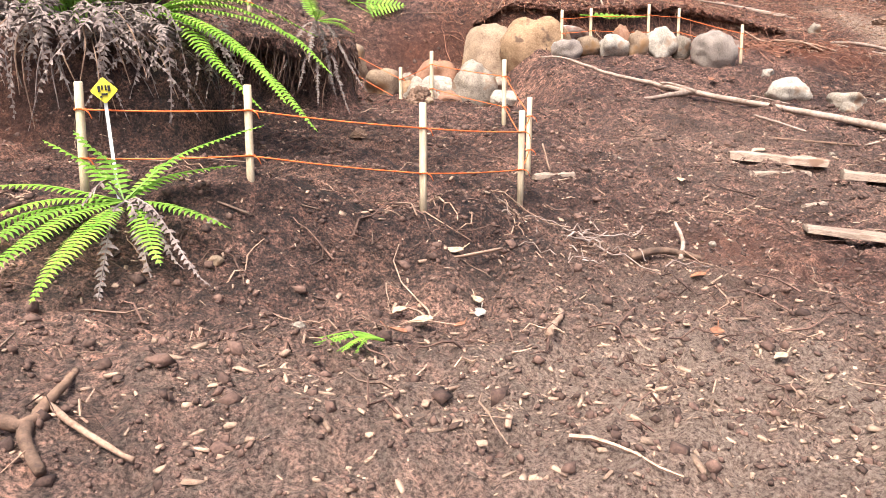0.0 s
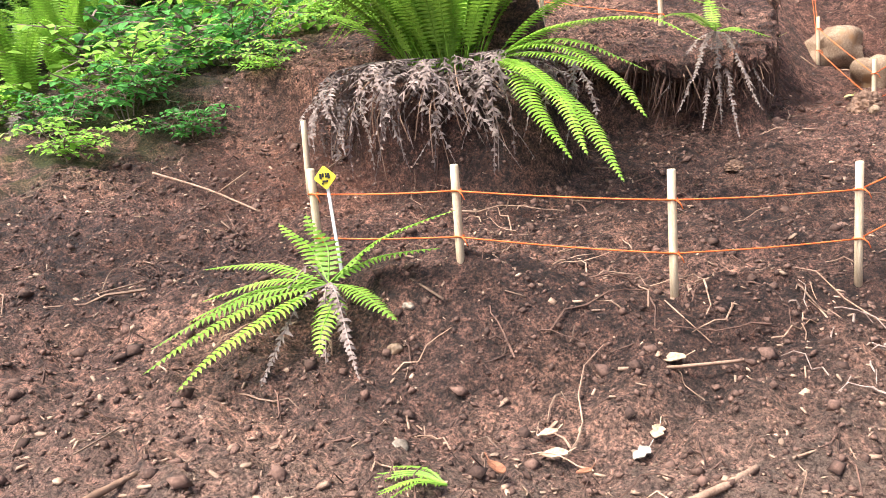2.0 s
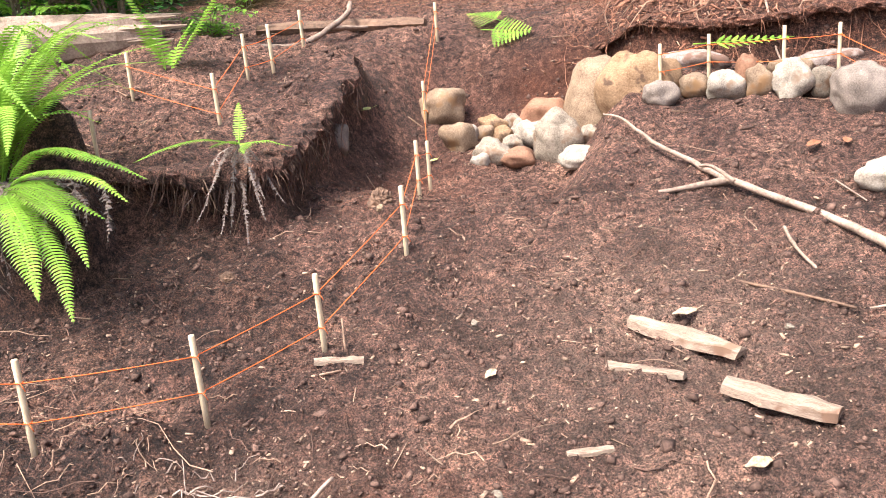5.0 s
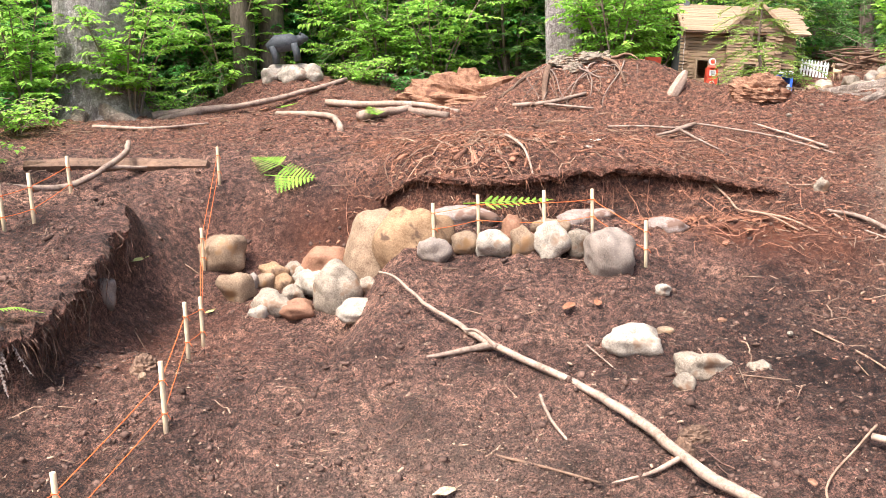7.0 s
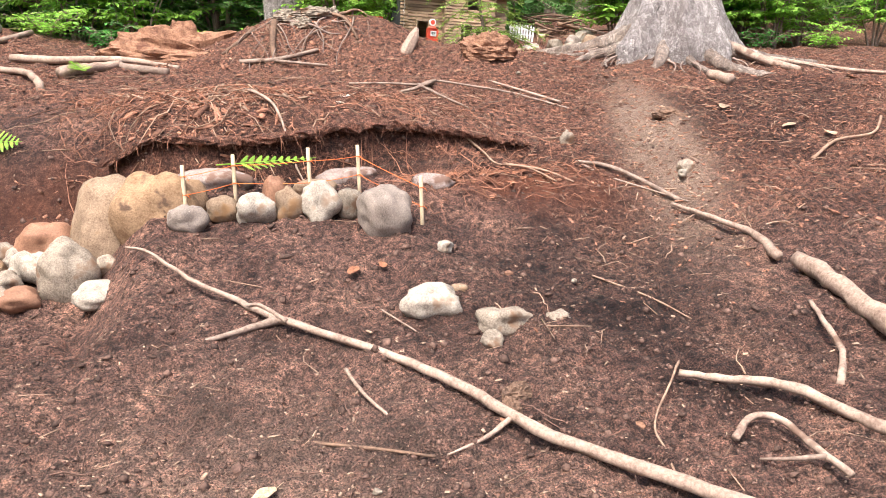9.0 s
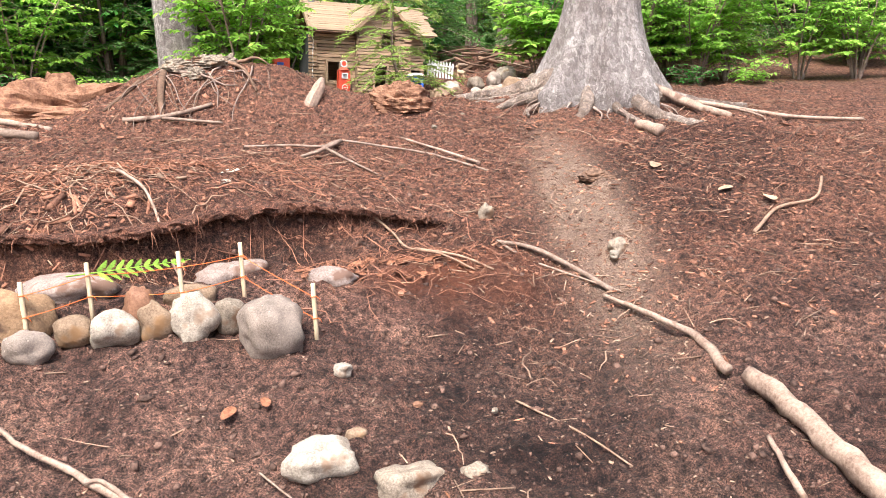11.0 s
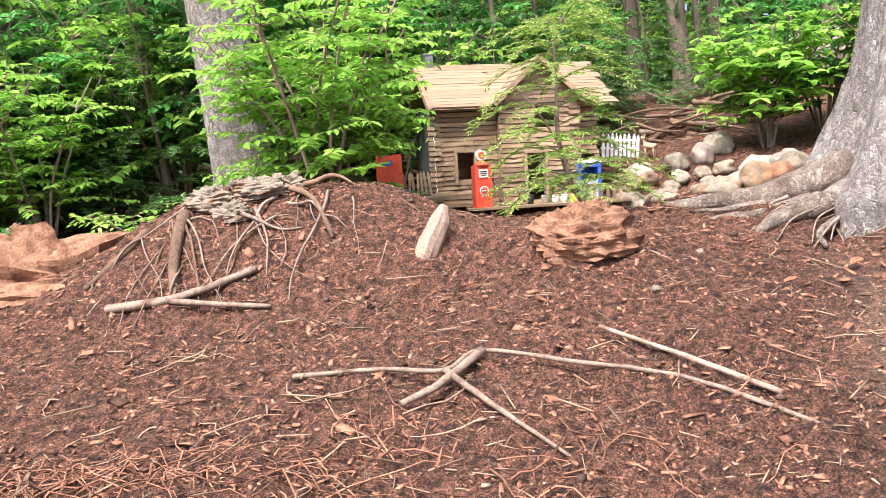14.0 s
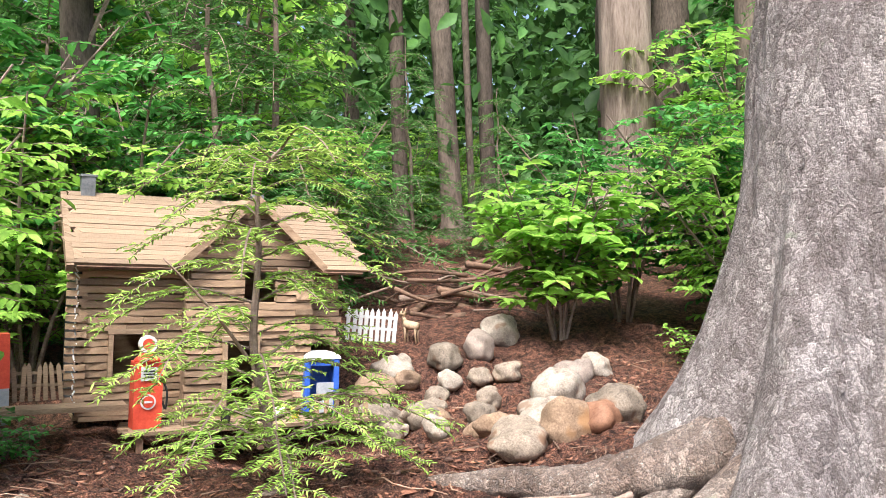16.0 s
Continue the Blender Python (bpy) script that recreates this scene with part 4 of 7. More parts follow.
for x, y, z, size, mat, turn, tip, lab in (
    (0.73, 5.44, 1.41, (0.12, 0.10, 0.11), WHITE_ROCK, 10, 0, "rounded white stone at the rim of the hollow"),
    (1.15, 5.68, 1.46, (0.27, 0.23, 0.30), ROCK, 25, 12, "large pointed grey stone leaning on the pile"),
    (0.98, 6.10, 1.56, (0.27, 0.22, 0.23), RED_ROCK, 12, 10, "russet rounded stone on top of the pile"),
    (0.52, 5.65, 1.48, (0.21, 0.17, 0.23), TAN_ROCK, -30, 16, "tan oval stone in the hollow"),
    (0.30, 6.05, 1.64, (0.34, 0.28, 0.30), TAN_ROCK, 0, 0, "cracked tan stone set in the bank of the hollow"),
    (0.77, 5.54, 1.43, (0.24, 0.19, 0.17), ROCK, -10, 5, "mottled grey stone in the hollow"),
    (0.94, 5.53, 1.41, (0.20, 0.16, 0.13), RED_ROCK, 8, 0, "low brown stone in the hollow"),
    (0.72, 5.97, 1.47, (0.15, 0.12, 0.15), OCHRE_ROCK, 0, 0, "rusty brown cobble in the hollow"),
    (0.84, 5.76, 1.45, (0.15, 0.12, 0.13), ROCK, 30, 0, "pale grey cobble in the hollow"),
    (0.95, 5.89, 1.48, (0.23, 0.19, 0.20), WHITE_ROCK, -20, 0, "whitish stone wedged in the pile"),
    (0.61, 5.93, 1.50, (0.13, 0.10, 0.12), TAN_ROCK, 0, 0, "small grey cobble in the hollow"),
    (0.63, 6.06, 1.55, (0.19, 0.15, 0.13), OCHRE_ROCK, 0, 0, "small tan cobble in the hollow"),
    (0.84, 6.08, 1.53, (0.14, 0.11, 0.11), WHITE_ROCK, 0, 0, "pale cobble at the back of the hollow"),
    (0.53, 5.89, 1.51, (0.12, 0.10, 0.12), DARK_ROCK, 0, 0, "dark cobble in the hollow"),
    (0.76, 6.11, 1.57, (0.12, 0.10, 0.10), ROCK, 0, 0, "small grey stone at the back of the hollow"),
    (1.32, 5.46, 1.43, (0.26, 0.21, 0.10), WHITE_ROCK, 38, 14, "flat white wedge of stone propped on edge"),
    (1.35, 5.69, 1.53, (0.10, 0.08, 0.11), ROCK, 0, 0, "small pale stone beside the boulder"),
):
    stone("stone", x, y, size, mat, lab, turn, tip, 0.25, z + 0.0, HOLLOW)
ROW = "row of stones below the string"
for x, y, size, mat, turn, lab in ((1.955, 5.64, (0.16, 0.13, 0.13), TAN_ROCK, 0, "low tan stone in the row"), (2.13, 5.60, (0.20, 0.15, 0.17), WHITE_ROCK, 5, "squarish white stone in the row"), (2.30, 5.61, (0.15, 0.13, 0.19), TAN_ROCK, 0, "upright tan egg-shaped stone in the row"), (2.465, 5.59, (0.20, 0.16, 0.23), WHITE_ROCK, 0, "speckled white stone with a peaked top"), (2.62, 5.62, (0.15, 0.13, 0.17), ROCK, 15, "pale grey wedge-shaped stone in the row"), (2.79, 5.42, (0.28, 0.25, 0.27), DARK_ROCK, 0, "large round brown-grey granite stone"), (2.24, 5.74, (0.14, 0.10, 0.20), RED_ROCK, 0, "reddish stone standing behind the row"), (2.48, 5.84, (0.26, 0.12, 0.12), TAN_ROCK, 0, "long brown stone behind the row")):
    stone("stone", x, y, size, mat, lab, turn, 0, 0.16, None, ROW)
stone("buried_rock", 2.68, 6.27, (0.38, 0.24, 0.16), DUSTY_ROCK, "half-buried dusty grey rock under the dug face", 5, 0, 0.5, boxy=0.1)
stone("buried_rock", 3.17, 6.00, (0.30, 0.22, 0.13), DUSTY_ROCK, "half-buried grey rock in the dug soil", 0, 0, 0.5, boxy=0.1)
stone("rock", 2.83, 4.59, (0.27, 0.17, 0.17), WHITE_ROCK, "smooth white rock on bare soil", -8, 0, 0.3)
stone("rock", 3.12, 4.43, (0.24, 0.17, 0.12), ROCK, "flat grey rock among twigs", 0, 0, 0.35)
stone("rock", 3.02, 4.28, (0.09, 0.08, 0.08), ROCK, "small grey stone in the soil", 0, 0, 0.3)
stone("rock", 3.36, 4.40, (0.10, 0.08, 0.07), ROCK, "small pale stone in the soil", 0, 0, 0.3)
stone("rock", 3.00, 4.74, (0.09, 0.07, 0.06), TAN_ROCK, "small ochre stone beside the white rock", 0, 0, 0.3)
stone("rock", 3.05, 5.18, (0.08, 0.06, 0.07), WHITE_ROCK, "small chipped white stone on soil", 0, 0, 0.25)
stone("rock", 4.25, 6.52, (0.085, 0.08, 0.11), ROCK, "round pale stone on the mulch", 20, 8, 0.2, boxy=0.1, rough=0.3)
stone("rock", 4.80, 5.88, (0.14, 0.09, 0.08), ROCK, "pale broken stone in the chips", 30, 10, 0.2)
stone("rock", 4.74, 5.82, (0.10, 0.05, 0.05), WHITE_ROCK, "splintered white stone in the chips", 60, 10, 0.2)
stone("pebble", -0.118, 1.605, (0.045, 0.038, 0.036), ROCK, "round pale grey pebble on soil", 0, 0, 0.2, category="pebble")
stone("rock", 0.04, 4.95, (0.14, 0.12, 0.20), DARK_ROCK, "dark rock at the foot of the undercut bank", 0, 0, 0.5, None)
for i, (x, y, s3, mat) in enumerate(((-0.31, 1.99, 0.03, ROCK), (-0.30, 1.90, 0.035, TAN_ROCK), (1.20, 2.35, 0.03, ROCK), (0.60, 4.20, 0.05, TAN_ROCK), (1.62, 2.55, 0.04, ROCK), (3.3, 4.9, 0.04, RED_ROCK), (3.6, 4.8, 0.035, ROCK), (2.9, 3.75, 0.045, RED_ROCK), (3.35, 3.6, 0.04, RED_ROCK), (2.4, 3.5, 0.03, ROCK), (3.9, 4.6, 0.035, RED_ROCK), (2.0, 4.6, 0.03, ROCK), (1.3, 3.4, 0.03, ROCK), (4.54, 8.35, 0.045, ROCK), (4.90, 8.66, 0.04, ROCK), (3.9, 9.75, 0.055, ROCK), (4.25, 9.7, 0.05, ROCK))):
    stone("pebble", x, y, (s3, s3 * 0.8, s3 * 0.7), mat, "small loose stone on the soil", 40 * i, 0, 0.25, category="pebble")
HEAP = "rounded rocks beside the spruce roots"
r = random.Random(8)
for x, y, size, mat in ((5.70, 9.95, (0.30, 0.24, 0.18), ROCK), (5.62, 9.78, (0.28, 0.2, 0.14), ROCK), (5.86, 9.85, (0.24, 0.22, 0.22), TAN_ROCK), (6.0, 9.80, (0.2, 0.18, 0.18), RED_ROCK), (6.14, 9.85, (0.26, 0.24, 0.24), ROCK), (6.02, 10.22, (0.30, 0.26, 0.2), WHITE_ROCK), (6.28, 10.55, (0.32, 0.28, 0.27), WHITE_ROCK), (5.80, 10.32, (0.2, 0.18, 0.16), TAN_ROCK), (5.70, 10.75, (0.16, 0.14, 0.17), WHITE_ROCK), (5.95, 10.75, (0.2, 0.18, 0.15), ROCK), (6.10, 10.95, (0.18, 0.16, 0.14), ROCK), (5.55, 10.95, (0.14, 0.12, 0.14), ROCK), (5.75, 11.05, (0.26, 0.2, 0.15), ROCK), (5.80, 11.55, (0.32, 0.24, 0.2), WHITE_ROCK), (6.12, 11.55, (0.26, 0.22, 0.2), ROCK), (6.38, 11.6, (0.24, 0.2, 0.2), DARK_ROCK), (6.62, 11.75, (0.28, 0.24, 0.24), WHITE_ROCK), (6.35, 11.2, (0.2, 0.18, 0.14), ROCK), (6.62, 10.9, (0.26, 0.22, 0.2), DARK_ROCK), (6.78, 10.95, (0.24, 0.22, 0.18), WHITE_ROCK), (5.62, 11.35, (0.30, 0.22, 0.26), TAN_ROCK), (5.52, 11.12, (0.36, 0.2, 0.2), ROCK), (6.2, 11.25, (0.16, 0.14, 0.12), ROCK)):
    size = tuple(v * 0.88 for v in size)
    stone("rock", x, y, size, mat, "rounded boulder of the heap beside the path", r.uniform(0, 180), r.uniform(-10, 10), 0.2, None, HEAP)
for i in range(16):
    u, k = r.random(), r.uniform(0.10, 0.19)
    stone("rock", 5.72 + 0.75 * u + r.uniform(-0.1, 0.1), 9.95 + 1.5 * r.random(), (k, k * 0.85, k * 0.8), (ROCK, TAN_ROCK, WHITE_ROCK, ROCK)[i % 4], "smaller rounded rock of the heap beside the path", r.uniform(0, 180), 0, 0.2, None, HEAP)
stone("rock", 5.60, 11.0, (0.10, 0.08, 0.06), WHITE_ROCK, "small white stone below the deck", 0, 0, 0.2)


# ---- sticks, branches, logs ----
def stick(name, pts, r0, r1, mat, label, forks=(), category="stick", sides=8, rough=0.16, per=6):
    line = draped(pts, 0.0, per)
    rk = random.Random(int(abs(pts[0][0]) * 991 + abs(pts[0][1]) * 37))
    wob = 0.2 * max(r0, r1)
    line = [p + Vector((rk.uniform(-wob, wob), rk.uniform(-wob, wob), rk.uniform(-wob, wob) * 0.3)) for p in line]
    base = line[0].copy()
    n = len(line)
    s = Shape().tube([p - base for p in line], [r0 + (r1 - r0) * k / (n - 1) for k in range(n)], sides, rough)
    thing = s.put(name, mat, None, True, "", Matrix.Translation(base))
    tagged(thing, label, category)
    for fp, ra, rb in forks:
        fl = draped(fp, 0.0, per)
        Shape().tube([p - base for p in fl], [ra + (rb - ra) * k / (len(fl) - 1) for k in range(len(fl))], sides, rough).put("twig", mat, thing, True)
    return thing


stick("fallen_branch", [(3.50, 3.02, 0.035), (3.25, 3.32, 0.04), (2.98, 3.63, 0.045), (2.78, 3.98, 0.045), (2.50, 4.28, 0.045), (2.14, 4.57, 0.05), (1.98, 4.74, 0.05), (1.80, 4.92, 0.05), (1.62, 5.14, 0.07), (1.50, 5.26, 0.12)], 0.027, 0.006, DRIFT, "long weathered forked branch lying across the soil", (([(2.18, 4.55, 0.045), (2.05, 4.52, 0.03), (1.80, 4.45, 0.012)], 0.022, 0.008), ([(2.92, 3.72, 0.04), (2.80, 3.66, 0.02), (2.66, 3.62, 0.01)], 0.012, 0.004), ([(2.2, 4.50, 0.06), (2.10, 4.62, 0.07), (2.04, 4.63, 0.07)], 0.012, 0.006)), "branch")
stick("fallen_branch", [(4.50, 5.50, 0.01), (4.60, 5.20, 0.03), (4.66, 4.92, 0.035), (4.60, 4.62, 0.04)], 0.010, 0.026, DRIFT, "weathered grey branch lying on bark mulch", (), "branch")
stick("log_piece", [(4.64, 4.52, 0.05), (4.62, 4.2, 0.05), (4.56, 3.84, 0.05), (4.5, 3.4, 0.05)], 0.040, 0.050, DRIFT, "broken end of a weathered log", (), "log", 10)
stick("stick", [(3.64, 3.84, 0.02), (3.80, 3.72, 0.03), (3.96, 3.60, 0.03), (4.08, 3.25, 0.03), (4.2, 2.95, 0.03)], 0.013, 0.028, DRIFT, "pale barkless stick on soil", ())
stick("stick", [(4.46, 4.18, 0.02), (4.36, 3.95, 0.04), (4.28, 3.74, 0.03), (4.14, 3.57, 0.015)], 0.010, 0.016, DRIFT, "crooked pale stick on soil", ())
stick("stick", [(3.60, 3.40, 0.03), (3.70, 3.46, 0.05), (3.78, 3.42, 0.05), (3.80, 3.25, 0.04), (3.82, 3.10, 0.03)], 0.014, 0.012, DRIFT, "crooked forked root lying on the soil", (([(3.80, 3.2, 0.04), (3.70, 3.24, 0.03), (3.63, 3.30, 0.01)], 0.010, 0.004),))
stick("vine", [(3.69, 3.94, 0.01), (3.58, 3.80, 0.02), (3.40, 3.58, 0.02), (3.36, 3.42, 0.02), (3.32, 3.25, 0.01)], 0.006, 0.004, TWIG, "thin brown runner across the soil", (), "twig", 5)
stick("fallen_branch", [(2.98, 8.02, 0.02), (3.30, 7.95, 0.03), (3.52, 7.86, 0.04), (3.68, 7.95, 0.05), (4.0, 7.78, 0.05), (4.22, 7.70, 0.04), (4.42, 7.58, 0.02), (4.66, 7.22, 0.01)], 0.009, 0.009, DRIFT, "long pale branch with a fork on the mulch", (([(3.52, 7.86, 0.04), (3.64, 7.62, 0.02), (3.80, 7.32, 0.01)], 0.014, 0.006), ([(3.68, 7.95, 0.05), (3.48, 7.78, 0.03), (3.34, 7.72, 0.01)], 0.018, 0.012), ([(4.18, 8.08, 0.02), (4.40, 7.80, 0.02), (4.60, 7.50, 0.02)], 0.009, 0.012)), "branch")
stick("fallen_branch", [(4.20, 6.22, 0.02), (4.34, 6.02, 0.03), (4.48, 5.72, 0.025), (4.56, 5.52, 0.01)], 0.012, 0.016, DRIFT, "pale branch on reddish mulch", (([(4.22, 6.18, 0.01), (4.30, 5.92, 0.01), (4.60, 5.48, 0.01)], 0.008, 0.005),), "branch")
stick("root_strand", [(3.52, 6.62, 0.01), (3.64, 6.46, 0.03), (3.68, 6.28, 0.05), (3.80, 6.05, 0.06), (3.95, 5.92, 0.02)], 0.009, 0.005, TWIG, "bare root strand hanging over the dug edge", (([(3.70, 6.2, 0.06), (3.9, 6.05, 0.04), (4.05, 5.90, 0.02)], 0.010, 0.006),), "root", 6)
stick("root_strand", [(2.12, 6.95, 0.02), (2.20, 6.72, 0.04), (2.32, 6.50, 0.05), (2.42, 6.28, 0.05), (2.5, 6.12, 0.0)], 0.012, 0.004, DRIFT, "torn root hanging over the dug edge", (), "root", 7)
# roots and bleached logs on the crest
stick("root_log", [(0.1, 9.9, 0.05), (0.55, 9.55, 0.05), (0.9, 9.30, 0.06), (1.25, 9.15, 0.05), (1.62, 8.95, 0.02)], 0.038, 0.022, DRIFT, "bleached root log on the crest", (([(1.1, 9.2, 0.04), (1.2, 8.85, 0.04), (1.55, 8.70, 0.03)], 0.03, 0.035),), "log", 10)
stick("root_log", [(-0.2, 9.0, 0.03), (0.1, 8.75, 0.04), (0.45, 8.50, 0.05), (0.62, 8.15, 0.05), (0.70, 7.90, 0.01)], 0.025, 0.03, DRIFT, "curved bleached root on the crest", (), "root", 8)
stick("root_log", [(0.72, 8.55, 0.03), (0.92, 8.75, 0.04), (1.15, 8.95, 0.04)], 0.05, 0.04, DRIFT, "short bleached log on the crest", (), "log", 8)
stick("root_log", [(-1.6, 9.2, 0.06), (-1.2, 9.5, 0.10), (-0.8, 9.8, 0.09), (-0.3, 10.3, 0.06), (0.1, 10.9, 0.04)], 0.045, 0.025, DRIFT, "gnarled bleached root log on the crest", (([(-1.2, 9.5, 0.08), (-1.5, 9.1, 0.02)], 0.05, 0.02),), "log", 10)
stick("root_log", [(-1.6, 8.0, 0.02), (-1.0, 7.9, 0.03), (-0.6, 8.2, 0.03)], 0.02, 0.012, DRIFT, "thin bleached root on the slope", (), "root", 7)
stick("root_log", [(-1.0, 5.6, 0.02), (-0.8, 6.1, 0.05), (-0.6, 6.5, 0.14), (-0.62, 6.7, 0.2)], 0.025, 0.02, DRIFT, "crooked grey stick propped on the slope", (([(-0.66, 6.4, 0.1), (-0.45, 6.6, 0.05)], 0.016, 0.01),), "stick", 7)
stick("fallen_branch", [(6.55, 9.35, 0.25), (6.75, 8.85, 0.12), (6.95, 8.25, 0.05), (7.1, 7.95, 0.02)], 0.05, 0.03, DRIFT, "pale root running down from the trunk", (), "root", 8)
stick("fallen_branch", [(7.0, 8.6, 0.03), (7.3, 8.2, 0.03), (7.6, 7.75, 0.02), (8.1, 7.5, 0.02)], 0.025, 0.015, DRIFT, "thin pale branch on the mulch", (([(7.3, 8.2, 0.03), (7.35, 7.9, 0.02), (7.3, 7.75, 0.01)], 0.012, 0.006),), "branch", 7)
stick("fallen_branch", [(5.62, 5.75, 0.01), (5.95, 5.95, 0.03), (6.25, 5.98, 0.03), (6.5, 6.2, 0.06)], 0.012, 0.010, TWIG, "thin brown branch on the mulch", (), "branch", 6)
stick("bark_slab", [(6.18, 7.95, 0.02), (6.24, 7.72, 0.025)], 0.045, 0.05, DRIFT, "short slab of pale bark", (), "bark", 7)
stick("torn_root", [(-0.47, 1.27, 0.015), (-0.48, 1.15, 0.015), (-0.50, 1.09, 0.015), (-0.56, 1.10, 0.015)], 0.006, 0.012, OLD_LOG, "dark forked root sticking out of the soil", (([(-0.50, 1.09, 0.015), (-0.49, 1.05, 0.015), (-0.46, 1.00, 0.015)], 0.011, 0.008),), "root")
stick("stick", [(-0.50, 1.15, 0.015), (-0.42, 1.08, 0.015), (-0.35, 1.03, 0.015)], 0.006, 0.004, TWIG, "thin pale twig on the soil", ())
stick("stick", [(0.20, 2.02, 0.01), (0.32, 2.06, 0.02), (0.45, 2.12, 0.03)], 0.005, 0.004, TWIG, "thin root twig on the bank", (), sides=5)
stick("stick", [(0.42, 1.60, 0.01), (0.5, 1.75, 0.02), (0.52, 1.83, 0.01)], 0.009, 0.006, TWIG, "short brown stick on the soil", (), sides=6)
stick("stick", [(1.02, 2.20, 0.01), (1.10, 2.36, 0.02), (1.14, 2.50, 0.03)], 0.008, 0.006, DRIFT, "short pale stick on the soil", (), sides=6)
stick("stick", [(0.86, 2.20, 0.01), (0.98, 2.24, 0.02), (1.08, 2.20, 0.01)], 0.014, 0.010, OLD_LOG, "broken brown stick on the soil", (), sides=6)
stick("stick", [(2.08, 3.83, 0.01), (2.40, 3.72, 0.01), (2.62, 3.62, 0.01)], 0.008, 0.006, OLD_LOG, "straight dark stick on the soil", (), sides=6)
stick("stick", [(2.40, 4.20, 0.01), (2.44, 4.02, 0.02), (2.52, 3.86, 0.01), (2.58, 3.78, 0.01)], 0.009, 0.005, DRIFT, "wavy pale stick on the soil", (), sides=6)
stick("stick", [(2.62, 4.62, 0.01), (2.74, 4.38, 0.02)], 0.005, 0.004, DRIFT, "thin straight twig on the soil", (), sides=5)
stick("stick", [(3.72, 4.85, 0.01), (3.85, 4.5, 0.02), (3.92, 4.25, 0.01)], 0.006, 0.004, TWIG, "thin brown twig on the soil", (), sides=5)
stick("stick", [(-1.75, 2.55, 0.02), (-1.45, 2.52, 0.03), (-1.18, 2.48, 0.02)], 0.005, 0.004, TWIG, "thin pale twig on the slope", (([(-1.4, 2.51, 0.03), (-1.32, 2.6, 0.1)], 0.003, 0.002),), sides=5)


def plank(x, y, size, turn, label, tip=0.0, roll=0.0, lift=0.0, mat=PLANK):
    """A split, tapering piece of wood with torn ends."""
    L, W, T = size
    rnd = random.Random(int(abs(x) * 517 + abs(y) * 91))
    s, n = Shape(), 9
    rows = []
    for i in range(n):
        u = i / (n - 1)
        w = W * (0.55 + 0.45 * math.sin(math.pi * (0.15 + 0.75 * u))) * rnd.uniform(0.85, 1.1)
        dx = (u - 0.5) * L
        off = rnd.uniform(-0.06, 0.06) * W
        rows += [(dx + rnd.uniform(-0.02, 0.02) * L, off - w / 2, 0), (dx, off - w / 2 * 0.9, T * rnd.uniform(0.7, 1)), (dx + rnd.uniform(-0.015, 0.015) * L, off, T * rnd.uniform(0.95, 1.3)), (dx, off + w / 2 * 0.9, T * rnd.uniform(0.6, 1)), (dx + rnd.uniform(-0.02, 0.02) * L, off + w / 2, 0)]
    s.add(rows, [(i * 5 + k, i * 5 + k + 1, (i + 1) * 5 + k + 1, (i + 1) * 5 + k) for i in range(n - 1) for k in range(4)] + [(i * 5 + 4, i * 5, (i + 1) * 5, (i + 1) * 5 + 4) for i in range(n - 1)] + [(4, 3, 2, 1, 0), tuple((n - 1) * 5 + k for k in range(5))])
    return tagged(s.put("wood_slab", mat, None, False, "", pose(x, y, z_at(x, y) + lift, tip, roll, turn)), label, "wood")


plank(1.98, 2.27, (0.88, 0.12, 0.018), -20, "pale split slab of wood on the soil", 4, 6)
plank(2.06, 3.40, (0.42, 0.11, 0.035), -24, "pale weathered slab of wood on the soil", 0, 4)
plank(2.36, 3.08, (0.34, 0.10, 0.035), -18, "pale weathered slab with a torn end", 0, 4)
plank(1.95, 3.20, (0.26, 0.06, 0.02), -12, "narrow pale slab of wood", 0, 0)
plank(1.84, 2.78, (0.14, 0.04, 0.015), 25, "small pale splinter of wood", 0, 0)
plank(0.90, 3.07, (0.18, 0.045, 0.02), 15, "small grey slab of wood below the string", 0, 0, 0.01)
plank(-0.71, 6.66, (1.32, 0.11, 0.05), 10, "dark weathered plank lying on the slope", 40, 2, 0.02, OLD_LOG)
stick("stick", [(0.90, 3.12, 0.02), (0.88, 3.16, 0.12)], 0.005, 0.004, TWIG, "upright stub of a twig", (), sides=5)


def lump(name, x, y, size, mat, label, seed, category, lift=0.0, turn=0.0, layers=0.0):
    """A torn piece of rotten wood or clod with a split, layered surface."""
    s = Shape()
    rings, sides = 26, 40
    verts = []
    for i in range(rings + 1):
        th = math.pi * 0.5 * i / rings * 1.15
        for k in range(sides):
            ph = math.tau * k / sides
            d = np.array([math.sin(th) * math.cos(ph), math.sin(th) * math.sin(ph), math.cos(th)])
            rad = 1 + 0.45 * (float(lattice(*[np.array(c) for c in d * 1.7 + seed + 30], seed)) - 0.5) + 0.26 * (float(lattice(*[np.array(c) for c in d * [5, 5, 7] + seed + 30], seed + 1)) - 0.5) + 0.20 * (float(lattice(*[np.array(c) for c in d * [13, 13, 9] + seed + 30], seed + 4)) - 0.5)
            rad += layers * (float(lattice(np.array(ph * 1.5), np.array(d[2] * 14.0), np.array(1.0), seed + 2)) - 0.5)
            verts.append((d[0] * rad * size[0] / 2, d[1] * rad * size[1] / 2, d[2] * rad * size[2]))
    s.add(verts, [(i * sides + k, i * sides + (k + 1) % sides, (i + 1) * sides + (k + 1) % sides, (i + 1) * sides + k) for i in range(rings) for k in range(sides)])
    return tagged(s.put(name, mat, None, False, "", pose(x, y, z_at(x, y) + lift, 0, 0, turn)), label, category)


